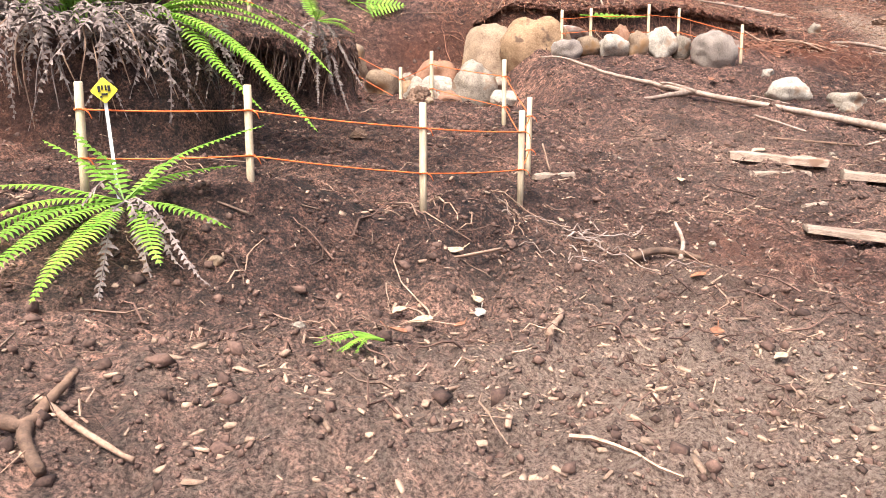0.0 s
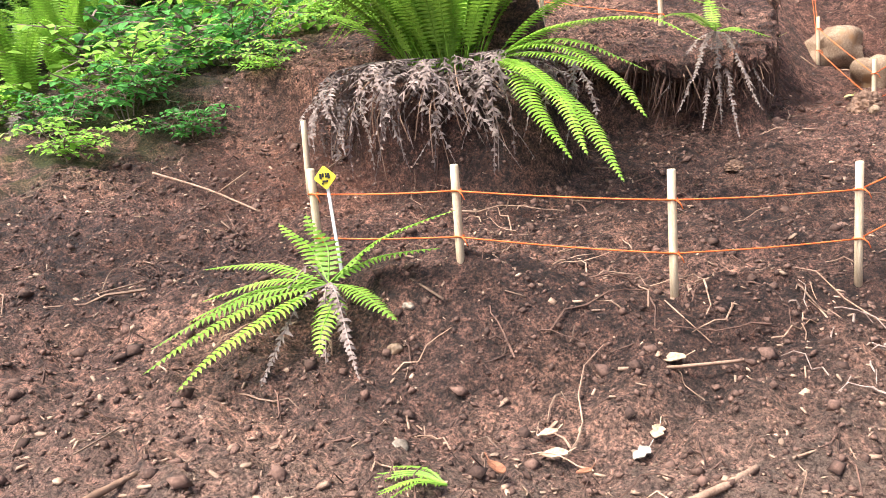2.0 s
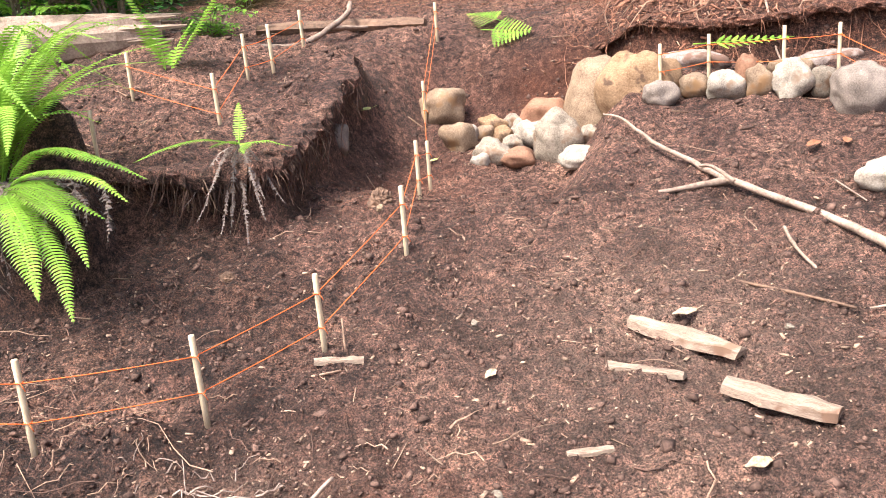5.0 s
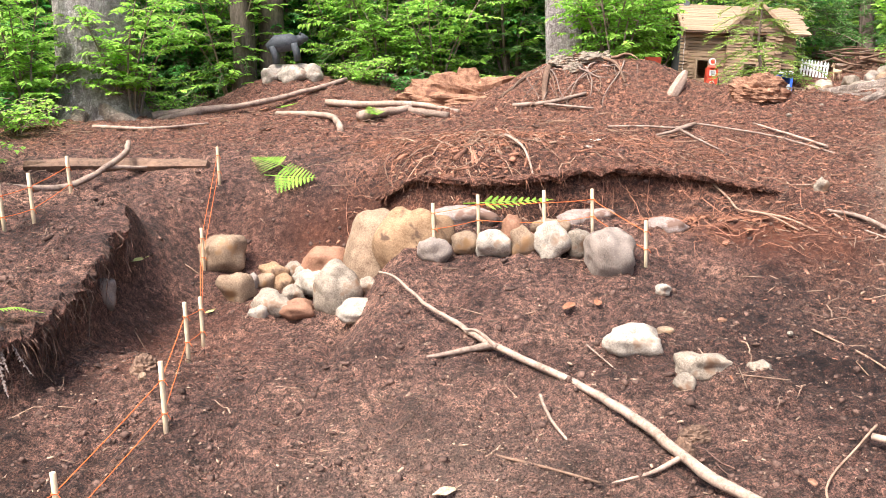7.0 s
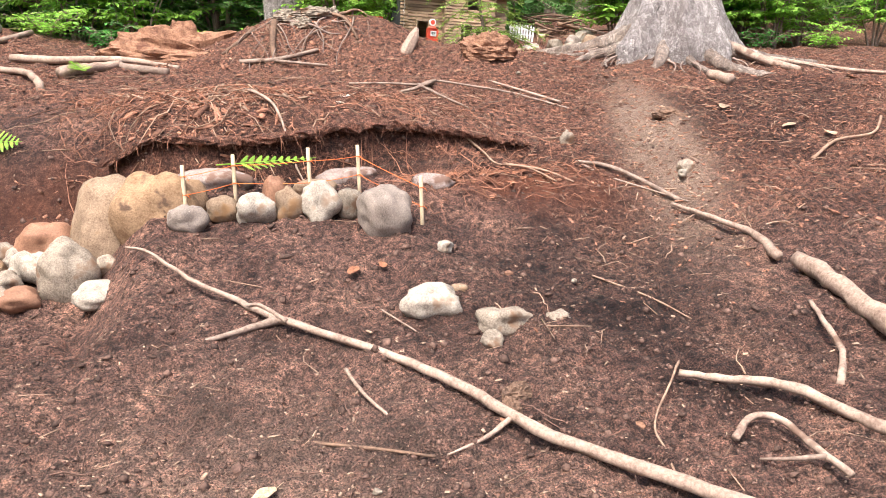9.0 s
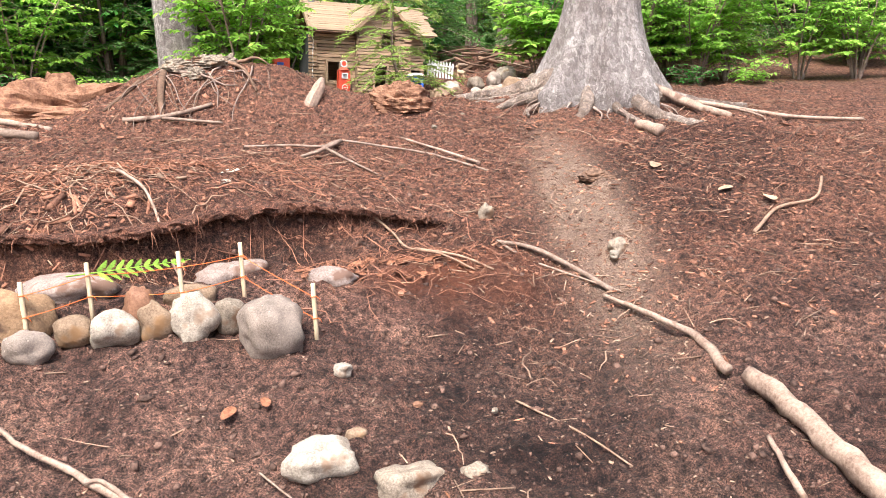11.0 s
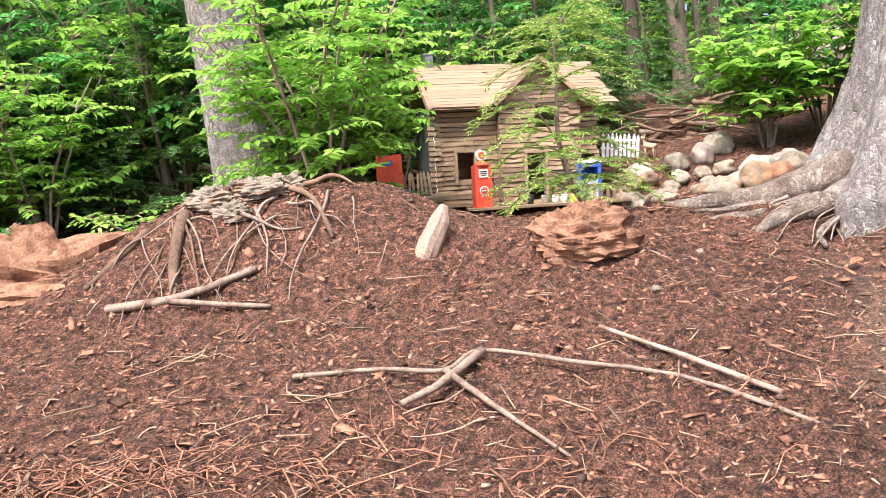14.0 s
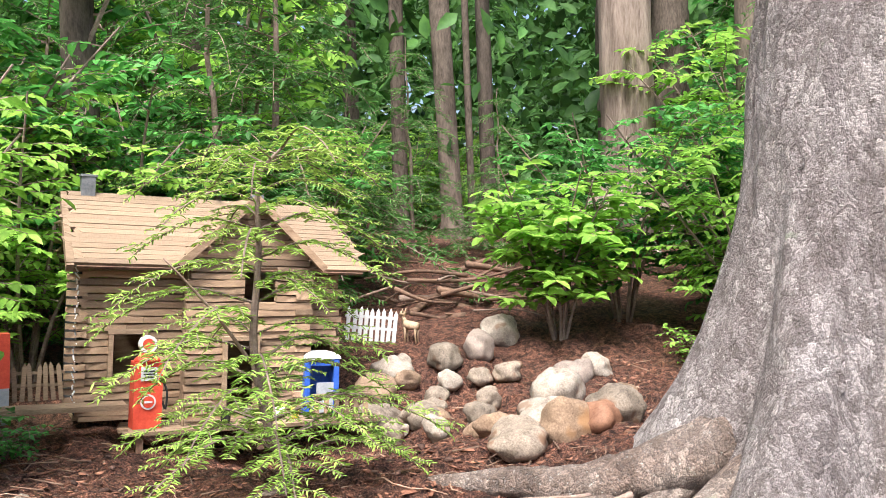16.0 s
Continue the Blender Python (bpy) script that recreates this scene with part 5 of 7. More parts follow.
lump("rotten_stump", 4.36, 8.78, (0.50, 0.40, 0.20), ROTTEN, "crumbling red-brown rotten stump", 3, "stump", -0.06, 10, 0.14)
lump("rotten_log", 1.55, 9.75, (1.45, 0.75, 0.34), ROTTEN, "large crumbling orange-brown rotten log", 5, "log", -0.08, -6, 0.24)
lump("clod", 3.00, 3.90, (0.16, 0.07, 0.06), OLD_LOG, "dark crumbling piece of bark", 6, "bark", 0, 30)
lump("clod", 2.94, 3.78, (0.08, 0.07, 0.07), OLD_LOG, "dark lump of bark", 7, "bark")
lump("clod", 0.56, 4.30, (0.12, 0.10, 0.07), OLD_LOG, "dark crumbling clod of soil", 8, "clod")
lump("clod", 5.24, 6.95, (0.26, 0.16, 0.06), OLD_LOG, "dark crumbling clod of bark", 9, "clod")
lump("clod", 0.18, 3.50, (0.07, 0.05, 0.03), OLD_LOG, "small dark lump in the soil", 10, "clod")
for cx, cy, cs in ((2.62, 9.52, 0.34), (2.86, 9.50, 0.40), (3.02, 9.56, 0.26), (2.74, 9.36, 0.24)):
    lump("lichen_crust", cx, cy, (cs, cs * 0.7, 0.09), ROCK, "grey lichen crust over the root mound", int(cs * 100), "lichen", -0.035, cx * 50, 0.2)

# upturned grey chunk of wood standing on the mulch
chunk = Shape()
line = [(0, 0, -0.04), (0.02, 0.01, 0.08), (0.06, 0.03, 0.22), (0.10, 0.04, 0.32), (0.115, 0.05, 0.40)]
chunk.tube(line, [0.05, 0.062, 0.058, 0.05, 0.022], 11, 0.14)
tagged(chunk.put("stump_chunk", DRIFT, None, False, "", pose(3.56, 8.88, z_at(3.56, 8.88) - 0.14, -8, 14, 0)), "upright pale grey weathered wood stump with a pointed top", "stump")

# roots hanging out of the root mound
mound = empty("root_mound", pose(2.75, 9.35, z_at(2.75, 9.35)), "tangle of grey exposed roots over a soil mound", "roots")
r = random.Random(4)
o = mound.matrix_basis.translation
for i in range(26):
    x, y = 2.75 + r.uniform(-0.55, 0.60), 9.40 + r.uniform(-0.20, 0.12)
    a, L = -math.pi / 2 + r.uniform(-0.9, 1.1), r.uniform(0.25, 0.75)
    pts = [(x, y, 0.01)]
    for k in range(1, 6):
        a += r.uniform(-0.35, 0.35)
        x, y = x + math.cos(a) * L / 5, y + math.sin(a) * L / 5
        pts.append((x, y, (0.05 * math.sin(k / 5 * math.pi) * r.random() + 0.012) if k < 5 else -0.01))
    ln = draped(pts, 0, 3)
    rad = r.choice((0.004, 0.005, 0.006, 0.008, 0.010, 0.018))
    Shape().tube([p - o for p in ln], [rad * (1 - 0.75 * k / (len(ln) - 1)) for k in range(len(ln))], 6, 0.10).put("root", ROOT if i % 3 else OLD_LOG, mound, True)
for pts, ra in (([(2.50, 9.42, 0.02), (2.47, 9.25, 0.05), (2.45, 9.08, 0.03), (2.46, 8.95, -0.02)], 0.034), ([(2.30, 9.45, 0.02), (2.15, 9.32, 0.03), (2.0, 9.25, 0.0)], 0.022), ([(3.0, 9.45, 0.02), (3.15, 9.25, 0.04), (3.22, 9.05, 0.0)], 0.018)):
    ln = draped(pts, 0, 4)
    Shape().tube([p - o for p in ln], [ra * (1 - 0.4 * k / (len(ln) - 1)) for k in range(len(ln))], 10, 0.12).put("root", OLD_LOG, mound, True)
stick("stick", [(2.15, 8.98, 0.03), (2.5, 8.92, 0.04), (2.85, 8.98, 0.03)], 0.022, 0.016, DRIFT, "grey stick at the foot of the root mound", (([(2.45, 8.92, 0.03), (2.7, 8.80, 0.03), (2.9, 8.72, 0.02)], 0.016, 0.010),))


# ---- dry leaves and bark bits that lie singly ----
LEAF_TAN = plain("dry_leaf", (0.24, 0.15, 0.09), (0.52, 0.38, 0.26), 30, 0.8, 0.001, 120, 0.3)
LEAF_PALE = plain("bleached_leaf", (0.28, 0.23, 0.18), (0.50, 0.44, 0.37), 30, 0.8, 0.001, 120, 0.2)
LEAF_ORANGE = plain("orange_bark", (0.13, 0.048, 0.026), (0.36, 0.155, 0.082), 30, 0.8, 0.001, 120, 0.2)
LEAF_YELLOW = plain("yellow_leaf", (0.42, 0.42, 0.10), (0.66, 0.64, 0.26), 30, 0.6, 0.001, 120, 0.2)


def dry_leaf(x, y, length, turn, mat, label, lobes=3, name="dry_leaf"):
    s, n = Shape(), 16
    rim = []
    for k in range(n):
        u = math.tau * k / n
        r1 = 1 + 0.28 * math.cos(u * 2 * lobes) * (lobes > 0)
        rim.append((0.5 * length * math.cos(u), 0.26 * length * math.sin(u) * r1, 0.03 * length * math.sin(2 * u) + 0.05 * length * abs(math.sin(u))))
    s.add([(0, 0, 0)] + rim + [(0, 0, -0.002)] + [(a, b, c - 0.002) for a, b, c in rim], [(0, 1 + k, 1 + (k + 1) % n) for k in range(n)] + [(n + 1, n + 2 + (k + 1) % n, n + 2 + k) for k in range(n)])
    s.tube([(0.45 * length, 0, 0.0), (0.8 * length, 0.02 * length, 0.01)], 0.0012, 4)
    return tagged(s.put(name, mat, None, False, "", pose(x, y, z_at(x, y) + 0.016, 6, -8, turn)), label, "leaf", "scattered leaves")


for x, y, L, turn, mat, lab, lob in ((0.325, 1.88, 0.05, 95, LEAF_TAN, "bleached lobed oak leaf on the soil", 3), (0.315, 1.80, 0.05, 70, LEAF_PALE, "bleached lobed oak leaf on the soil", 3), (0.16, 1.73, 0.06, 10, LEAF_TAN, "curled tan dead leaf on the soil", 2), (0.12, 1.80, 0.045, 40, LEAF_TAN, "curled tan dead leaf on the soil", 2), (0.09, 1.62, 0.05, 150, LEAF_ORANGE, "orange flake of bark on the soil", 0), (0.24, 1.68, 0.03, 30, LEAF_ORANGE, "orange flake of bark on the soil", 0), (0.82, 1.60, 0.05, 60, LEAF_ORANGE, "orange leaf on the dry chips", 2), (0.88, 1.44, 0.04, 20, LEAF_TAN, "tan leaf on the dry chips", 2), (0.30, 2.08, 0.07, 15, LEAF_TAN, "brown dead leaf on the bank", 2), (0.03, 5.32, 0.12, 15, LEAF_YELLOW, "pale yellow-green leaf on the soil", 0), (0.42, 5.45, 0.06, 50, LEAF_YELLOW, "small yellow leaf on the soil", 0), (2.55, 4.98, 0.10, 60, LEAF_ORANGE, "reddish slab of bark on the soil", 0), (2.70, 5.02, 0.08, 90, LEAF_ORANGE, "small reddish flake of bark", 0), (2.05, 3.55, 0.09, 20, LEAF_TAN, "tan dead leaf on the soil", 2), (3.25, 4.30, 0.12, 100, LEAF_ORANGE, "red-brown slab of bark by the rock", 0), (3.16, 4.62, 0.06, 10, LEAF_ORANGE, "small red flake of bark", 0), (2.30, 2.78, 0.08, 30, LEAF_TAN, "tan dead leaf on the soil", 2), (1.45, 3.1, 0.06, 70, LEAF_TAN, "tan dead leaf on the soil", 2), (1.0, 2.05, 0.05, 10, LEAF_ORANGE, "orange flake of bark on the soil", 0), (2.78, 6.98, 0.14, 10, LEAF_PALE, "pale curled strip of bark on mulch", 2), (2.73, 6.72, 0.11, 50, LEAF_PALE, "pale broken chip on mulch", 0), (5.9, 6.4, 0.12, 10, LEAF_TAN, "tan flake of bark on mulch", 0), (6.05, 6.15, 0.14, 80, LEAF_TAN, "tan flake of bark on mulch", 0), (5.75, 7.0, 0.16, 60, LEAF_TAN, "tan slab of bark on mulch", 0), (3.35, 6.18, 0.10, 20, LEAF_ORANGE, "red slab of bark under the dug edge", 0), (3.62, 6.14, 0.11, -10, LEAF_ORANGE, "red slab of bark under the dug edge", 0), (3.45, 6.26, 0.09, 40, LEAF_ORANGE, "red slab of bark under the dug edge", 0), (5.1, 8.25, 0.07, 20, LEAF_ORANGE, "red slab of bark near the roots", 0), (5.45, 8.30, 0.09, 30, LEAF_ORANGE, "red slab of bark near the roots", 0)):
    dry_leaf(x, y, L, turn, mat, lab, lob)

# ---- ferns ----
def frond(parent, pts, width, mat, seed, gap=0.0155, dead=0.0, name="frond", droop=0.12, base=0.12):
    """One fern frond: a tapering midrib with paired leaflets. pts are relative to the fern."""
    rn = random.Random(seed)
    line = spline(pts, 7)
    seg = [0.0]
    for a, b in zip(line, line[1:]):
        seg.append(seg[-1] + (b - a).length)
    L, s = seg[-1], Shape()
    s.tube(line, [0.0028 * (1 - 0.75 * k / (len(line) - 1)) for k in range(len(line))], 4, caps=False)
    n = max(10, int(L * (1 - base) / gap))
    i = 0
    for j in range(n):
        u = base + (1 - base) * j / n
        d = u * L
        while i < len(seg) - 2 and seg[i + 1] < d:
            i += 1
        p = line[i].lerp(line[i + 1], (d - seg[i]) / max(seg[i + 1] - seg[i], 1e-6))
        t = (line[i + 1] - line[i]).normalized()
        side = t.cross(Vector((0, 0, 1)))
        side = side.normalized() if side.length > 0.15 else Vector((math.cos(seed), math.sin(seed), 0))
        w = width * min(1.0, 0.45 + 2.6 * (u - base)) * (1 - ((u - base) / (1 - base)) ** 2.2) + 0.004
        for sg in (-1, 1):
            if dead and rn.random() < 0.12:
                continue
            ww = w * rn.uniform(0.88, 1.08) * (rn.uniform(0.4, 1.0) if dead else 1)
            up = side.cross(t) * (1 if side.cross(t).z > 0 else -1)
            way = (side * sg + t * 0.22 - Vector((0, 0, droop)) + (Vector((rn.uniform(-1, 1), rn.uniform(-1, 1), rn.uniform(-1, 0.4))) * dead)).normalized()
            hw = gap * 0.36
            mid = p + way * ww * 0.55 + up * ww * 0.05
            tip = p + way * ww - Vector((0, 0, ww * 0.10)) + t * ww * 0.08
            s.add([p - t * hw, mid - t * hw * 0.85, tip, mid + t * hw * 0.85, p + t * hw], [(0, 1, 3, 4), (1, 2, 3)])
    return s.put(name, mat, parent)


def arc(a, reach, rise, fall, start=(0, 0, 0), wob=0.0):
    """A frond's line: it leaves towards angle a, climbs by rise, and ends at fall."""
    x, y = math.cos(a), math.sin(a)
    o = Vector(start)
    return [o, o + Vector((x * reach * 0.25, y * reach * 0.25, rise * 0.65)), o + Vector((x * reach * 0.62 - y * wob, y * reach * 0.62 + x * wob, rise)), o + Vector((x * reach, y * reach, fall))]


rf = random.Random(21)
crown = Vector((-0.86, 3.30, z_at(-0.86, 3.30)))
fern = empty("sword_fern", Matrix.Translation(crown), "bright green sword fern on a pedestal skirted by dead fronds", "fern")
for i in range(78):
    a = rf.uniform(0, math.tau)
    k = rf.random()
    reach, rise = rf.uniform(0.25, 0.80) * (0.6 + k * 0.7), rf.uniform(0.30, 0.72)
    frond(fern, arc(a, reach, rise, rise * rf.uniform(0.55, 1.25), (0.14 * math.cos(a) * k, 0.08 * math.sin(a) * k, 0.0), rf.uniform(-0.10, 0.10)), rf.uniform(0.045, 0.07), FERN, i)
for i in range(26):
    a, reach, rise = rf.uniform(2.3, 4.2), rf.uniform(0.5, 0.95), rf.uniform(0.28, 0.6)
    frond(fern, arc(a, reach, rise, rise * rf.uniform(0.3, 1.0), (0.16 * math.cos(a), 0.10 * math.sin(a), 0.0), rf.uniform(-0.12, 0.12)), rf.uniform(0.05, 0.072), FERN, 120 + i)
for i, tip in enumerate(((-0.02, 2.82, 1.33), (0.04, 2.88, 1.52), (0.26, 3.0, 1.82), (0.18, 2.98, 1.74), (-0.12, 2.78, 1.42), (-0.05, 2.95, 1.62), (-0.20, 2.86, 1.40), (0.0, 3.05, 1.66), (-1.45, 3.2, 2.1), (-1.40, 3.05, 1.95))):
    e = Vector(tip) - crown
    o = Vector((0.22, -0.10, 0.02)) if e.x > 0 else Vector((-0.1, -0.05, 0.03))
    top = max(e.z, 0) + 0.10
    frond(fern, [o, o.lerp(e, 0.35) + Vector((0, 0, top - o.lerp(e, 0.35).z * 0.3)) * 0.8, o.lerp(e, 0.72) + Vector((0.05 * math.sin(7 * i), 0.04 * math.cos(5 * i), 0.09)), e], 0.07 + 0.012 * math.sin(3 * i), FERN, 60 + i)
for i in range(110):
    a = rf.uniform(-3.0, 0.2) if i % 6 else rf.uniform(0, math.tau)
    r0, L = rf.uniform(0.20, 0.42), rf.uniform(0.10, 0.40)
    x, y = math.cos(a), math.sin(a)
    z0 = rf.uniform(-0.06, 0.03)
    swing = rf.uniform(-0.22, 0.22)
    frond(fern, [Vector((x * r0 * 0.6, y * r0 * 0.6, z0 + 0.03)), Vector((x * (r0 + 0.08), y * (r0 + 0.08), z0 + 0.01)), Vector((x * (r0 + 0.14) - y * swing, y * (r0 + 0.14) + x * swing, z0 - L * 0.55)), Vector((x * (r0 + 0.13) - y * swing * 1.5, y * (r0 + 0.13) + x * swing * 1.5, z0 - L))], rf.uniform(0.028, 0.055), DEAD_FERN, 200 + i, 0.017, 0.75, "dead_frond")
for i in range(46):
    a, L = rf.uniform(-2.9, 0.1), rf.uniform(0.12, 0.32)
    x, y, r0 = math.cos(a), math.sin(a), rf.uniform(0.32, 0.42)
    z0 = rf.uniform(-0.12, 0.0)
    Shape().tube(spline([(x * (r0 - 0.06), y * (r0 - 0.06), z0 + 0.02), (x * r0 * 1.12, y * r0 * 1.12, z0 - L * 0.3), (x * r0 * 1.15 + rf.uniform(-0.05, 0.05), y * r0 * 1.15, z0 - L)], 3), [0.003, 0.003, 0.0028, 0.0026, 0.0024, 0.002, 0.0015], 4).put("stalk", DEAD_FERN if i % 2 else TWIG, fern)


def small_fern(name, at, label, greens, deads, width=0.035, gap=0.0135):
    o = Vector(at)
    f = empty(name, Matrix.Translation(o), label, "fern")
    for i, tip in enumerate(greens):
        e = Vector(tip) - o
        L = e.length
        frond(f, [Vector((0, 0, 0)), e * 0.4 + Vector((0.02 * math.sin(9 * tip[0]), 0.02, 0.07 * L)), e * 0.75 + Vector((0, 0, 0.05 * L)), e], width, FERN, int(tip[0] * 100) + i, gap)
    for i, tip in enumerate(deads):
        e = Vector(tip) - o
        frond(f, [Vector((0, 0, 0)), e * 0.35 + Vector((0, 0, 0.05)), e * 0.8, e], width * 0.7, DEAD_FERN, 300 + i, gap, 0.5, "dead_frond")
    return f


small_fern("uprooted_fern", (-0.50, 1.93, 1.20), "uprooted green fern lying against a stake on the bank", ((-0.60, 1.50, 1.06), (-0.72, 1.52, 1.08), (-0.80, 1.62, 1.10), (-0.87, 1.89, 1.23), (-0.80, 1.80, 1.17), (-0.18, 2.02, 1.37), (-0.62, 2.02, 1.36), (-0.68, 1.98, 1.34), (-0.26, 1.86, 1.14), (-0.40, 1.74, 1.08), (-0.25, 2.06, 1.27), (-0.42, 2.03, 1.28), (-0.9, 1.78, 1.09)), ((-0.52, 1.62, 1.0), (-0.42, 1.78, 1.02), (-0.36, 1.80, 1.06), (-0.60, 1.86, 1.2), (-0.30, 1.75, 1.03)), 0.042)
small_fern("bank_fern", (0.03, 3.95, 1.80), "half-dead fern hanging over the undercut bank", ((0.22, 4.10, 1.76), (-0.04, 3.30, 1.83), (-0.04, 4.10, 1.98), (0.16, 3.78, 1.78), (0.04, 3.70, 1.82)), ((0.02, 3.72, 1.42), (-0.15, 3.70, 1.55), (0.24, 3.76, 1.48), (0.10, 3.68, 1.44), (-0.07, 3.66, 1.48), (0.26, 3.92, 1.52), (0.16, 3.72, 1.38), (-0.02, 3.70, 1.60), (0.20, 3.84, 1.56)), 0.036)
small_fern("young_fern", (-0.98, 4.85, z_at(-0.98, 4.85)), "young upright lady fern on the plateau", ((-0.55, 5.03, 2.62), (-1.20, 4.86, 2.58), (-0.85, 5.0, 2.4), (-1.05, 4.7, 2.4)), (), 0.10, 0.020)
for i, (x, y, k) in enumerate(((-3.0, 3.2, 1.0), (-3.5, 3.85, 1.1), (-2.85, 2.85, 0.7), (-2.9, 4.15, 0.9), (-3.7, 3.0, 1.1))):
    g0 = Vector((x, y, z_at(x, y)))
    f = empty("sword_fern", Matrix.Translation(g0), "upright bright green sword fern at the clearing edge", "fern", "edge ferns")
    for j in range(20):
        a = rf.uniform(0, math.tau)
        frond(f, arc(a, rf.uniform(0.2, 0.5) * k, rf.uniform(0.45, 0.75) * k, rf.uniform(0.4, 0.7) * k), 0.06, FERN, 500 + 30 * i + j, 0.015)
    for j in range(8):
        a = rf.uniform(-2.6, 0.2)
        frond(f, arc(a, rf.uniform(0.2, 0.35), 0.05, -0.15), 0.03, DEAD_FERN, 700 + 30 * i + j, 0.015, 0.5, "dead_frond")


def cut_frond(x, y, length, turn, width, lift=0.03, tilt=0.0):
    """A broad cut frond of bracken laid on the soil: side branches with leaflets."""
    o = Vector((x, y, z_at(x, y) + lift))
    f = empty("cut_frond", Matrix.Translation(o), "fresh cut light green fern frond lying on the soil", "fern", "cut fronds")
    a = radians(turn)
    t, sd = Vector((math.cos(a), math.sin(a), 0)), Vector((-math.sin(a), math.cos(a), 0))
    def on(p):
        return Vector((p.x, p.y, z_at(o.x + p.x, o.y + p.y) + lift + 0.02 + tilt * p.length - o.z))
    Shape().tube([on(t * length * (k / 6 - 0.2)) for k in range(7)], [0.004 * (1 - 0.6 * k / 6) for k in range(7)], 5).put("stem", FERN, f)
    for k in range(10):
        u = k / 10
        w = width * (1 - u) ** 0.8
        for sg in (-1, 1):
            p = t * length * (0.05 + 0.75 * u)
            e = p + sd * sg * w + t * w * 0.45
            frond(f, [on(p), on(p.lerp(e, 0.4)), on(p.lerp(e, 0.75)), on(e)], w * 0.13 + 0.004, FERN, 900 + k, 0.016, 0, "leaflet", 0.0, 0.03)


cut_frond(0.52, 6.72, 0.40, 150, 0.13)
cut_frond(0.50, 6.62, 0.40, -8, 0.13)
cut_frond(0.92, 8.45, 0.32, 120, 0.10, 0.04, 0.2)
cut_frond(2.05, 5.80, 0.55, 8, 0.11, 0.20)
cut_frond(-0.25, 9.3, 0.25, 40, 0.08, 0.05, 0.2)
# green sprig by the pebble
sprig = empty("cut_sprig", pose(0.05, 1.50, z_at(0.05, 1.50) + 0.01), "small cut green sprig on the soil", "sprig")
for i in range(7):
    a = rf.uniform(2.2, 4.2)
    frond(sprig, [Vector((0, 0, 0.01)), Vector((math.cos(a) * 0.06, math.sin(a) * 0.05, 0.025)), Vector((math.cos(a + 0.2) * 0.14, math.sin(a + 0.2) * 0.11, 0.015))], 0.010, FERN, 950 + i, 0.006, 0.2, "shoot")

# ---- the small log house and what stands round it ----
HM = pose(4.69, 11.25, 2.735, 0, 4.3, 4)
house = empty("miniature_house", HM, "miniature log house with split-wood walls and a lath roof", "miniature house")
rh = random.Random(17)
LOGS = []
for k in range(4):
    s = Shape()
    n, prof = 5, ((-0.5, -0.5), (-0.42, 0.42), (0.0, 0.5), (0.44, 0.40), (0.5, -0.46))
    rk = random.Random(k)
    for i in range(n):
        s.v += [(i / (n - 1) - 0.5, py + rk.uniform(-0.10, 0.10), pz + rk.uniform(-0.09, 0.09)) for py, pz in prof]
    s.f += [(i * 5 + j, i * 5 + (j + 1) % 5, (i + 1) * 5 + (j + 1) % 5, (i + 1) * 5 + j) for i in range(n - 1) for j in range(5)] + [(4, 3, 2, 1, 0), tuple((n - 1) * 5 + j for j in range(5))]
    LOGS.append(s.mesh("log", SPLIT_LOG))


def lath(name, parent, x0, x1, y, z, depth, h, mesh=None, turn=0.0, tip=0.0):
    ob = new(name, mesh or rh.choice(LOGS))
    ob.matrix_basis = pose((x0 + x1) / 2, y, z, tip, 0, turn) @ Matrix.Diagonal((x1 - x0, depth, h, 1))
    ob.parent = parent
    return ob


def log_wall(x0, x1, y, z0, z1, holes, name, step=0.036, depth=0.04):
    w = Shape().box((x0 + x1) / 2, y + 0.005, z0 - 0.012, x1 - x0, depth, 0.022, None, 0.001).put(name, SPLIT_LOG, house)
    n = int(round((z1 - z0) / step))
    for i in range(n):
        z = z0 + (i + 0.5) * (z1 - z0) / n
        runs = [(x0 + rh.uniform(-0.03, 0.0), x1 + rh.uniform(0.0, 0.03))]
        for a, b, za, zb in holes:
            if za < z < zb:
                runs = [q for lo, hi in runs for q in ((lo, min(hi, a)), (max(lo, b), hi)) if q[1] - q[0] > 0.03]
        for lo, hi in runs:
            cuts = [lo, hi] if hi - lo < 0.5 or rh.random() < 0.5 else [lo, lo + (hi - lo) * rh.uniform(0.35, 0.65), hi]
            for a, b in zip(cuts, cuts[1:]):
                lath("log", w, a, b - 0.002, y + rh.uniform(-0.006, 0.006), z, depth, (z1 - z0) / n * 0.88)
    return w


log_wall(-0.60, 0.66, 0.02, 0.0, 0.72, ((-0.46, -0.33, 0.17, 0.38), (-0.12, 0.44, -1, 2), (0.49, 0.64, -0.1, 0.33)), "front_wall")
log_wall(-0.13, 0.45, -0.09, 0.0, 0.76, ((0.05, 0.19, -0.1, 0.35), (0.13, 0.29, 0.56, 0.72)), "bay_wall")
for i in range(8):
    z = 0.775 + i * 0.033
    half = 0.29 * (1 - i / 8.5)
    lath("log", house, 0.16 - half, 0.16 + half, -0.09, z, 0.035, 0.034)
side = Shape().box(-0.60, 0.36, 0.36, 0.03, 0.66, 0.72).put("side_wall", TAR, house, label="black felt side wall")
Shape().box(0.66, 0.36, 0.36, 0.03, 0.66, 0.72).put("side_wall", SPLIT_LOG, house)
Shape().box(0.03, 0.69, 0.36, 1.22, 0.03, 0.72).put("back_wall", SPLIT_LOG, house)
Shape().box(0.03, 0.36, -0.01, 1.30, 0.66, 0.02).put("floor", SPLIT_LOG, house)
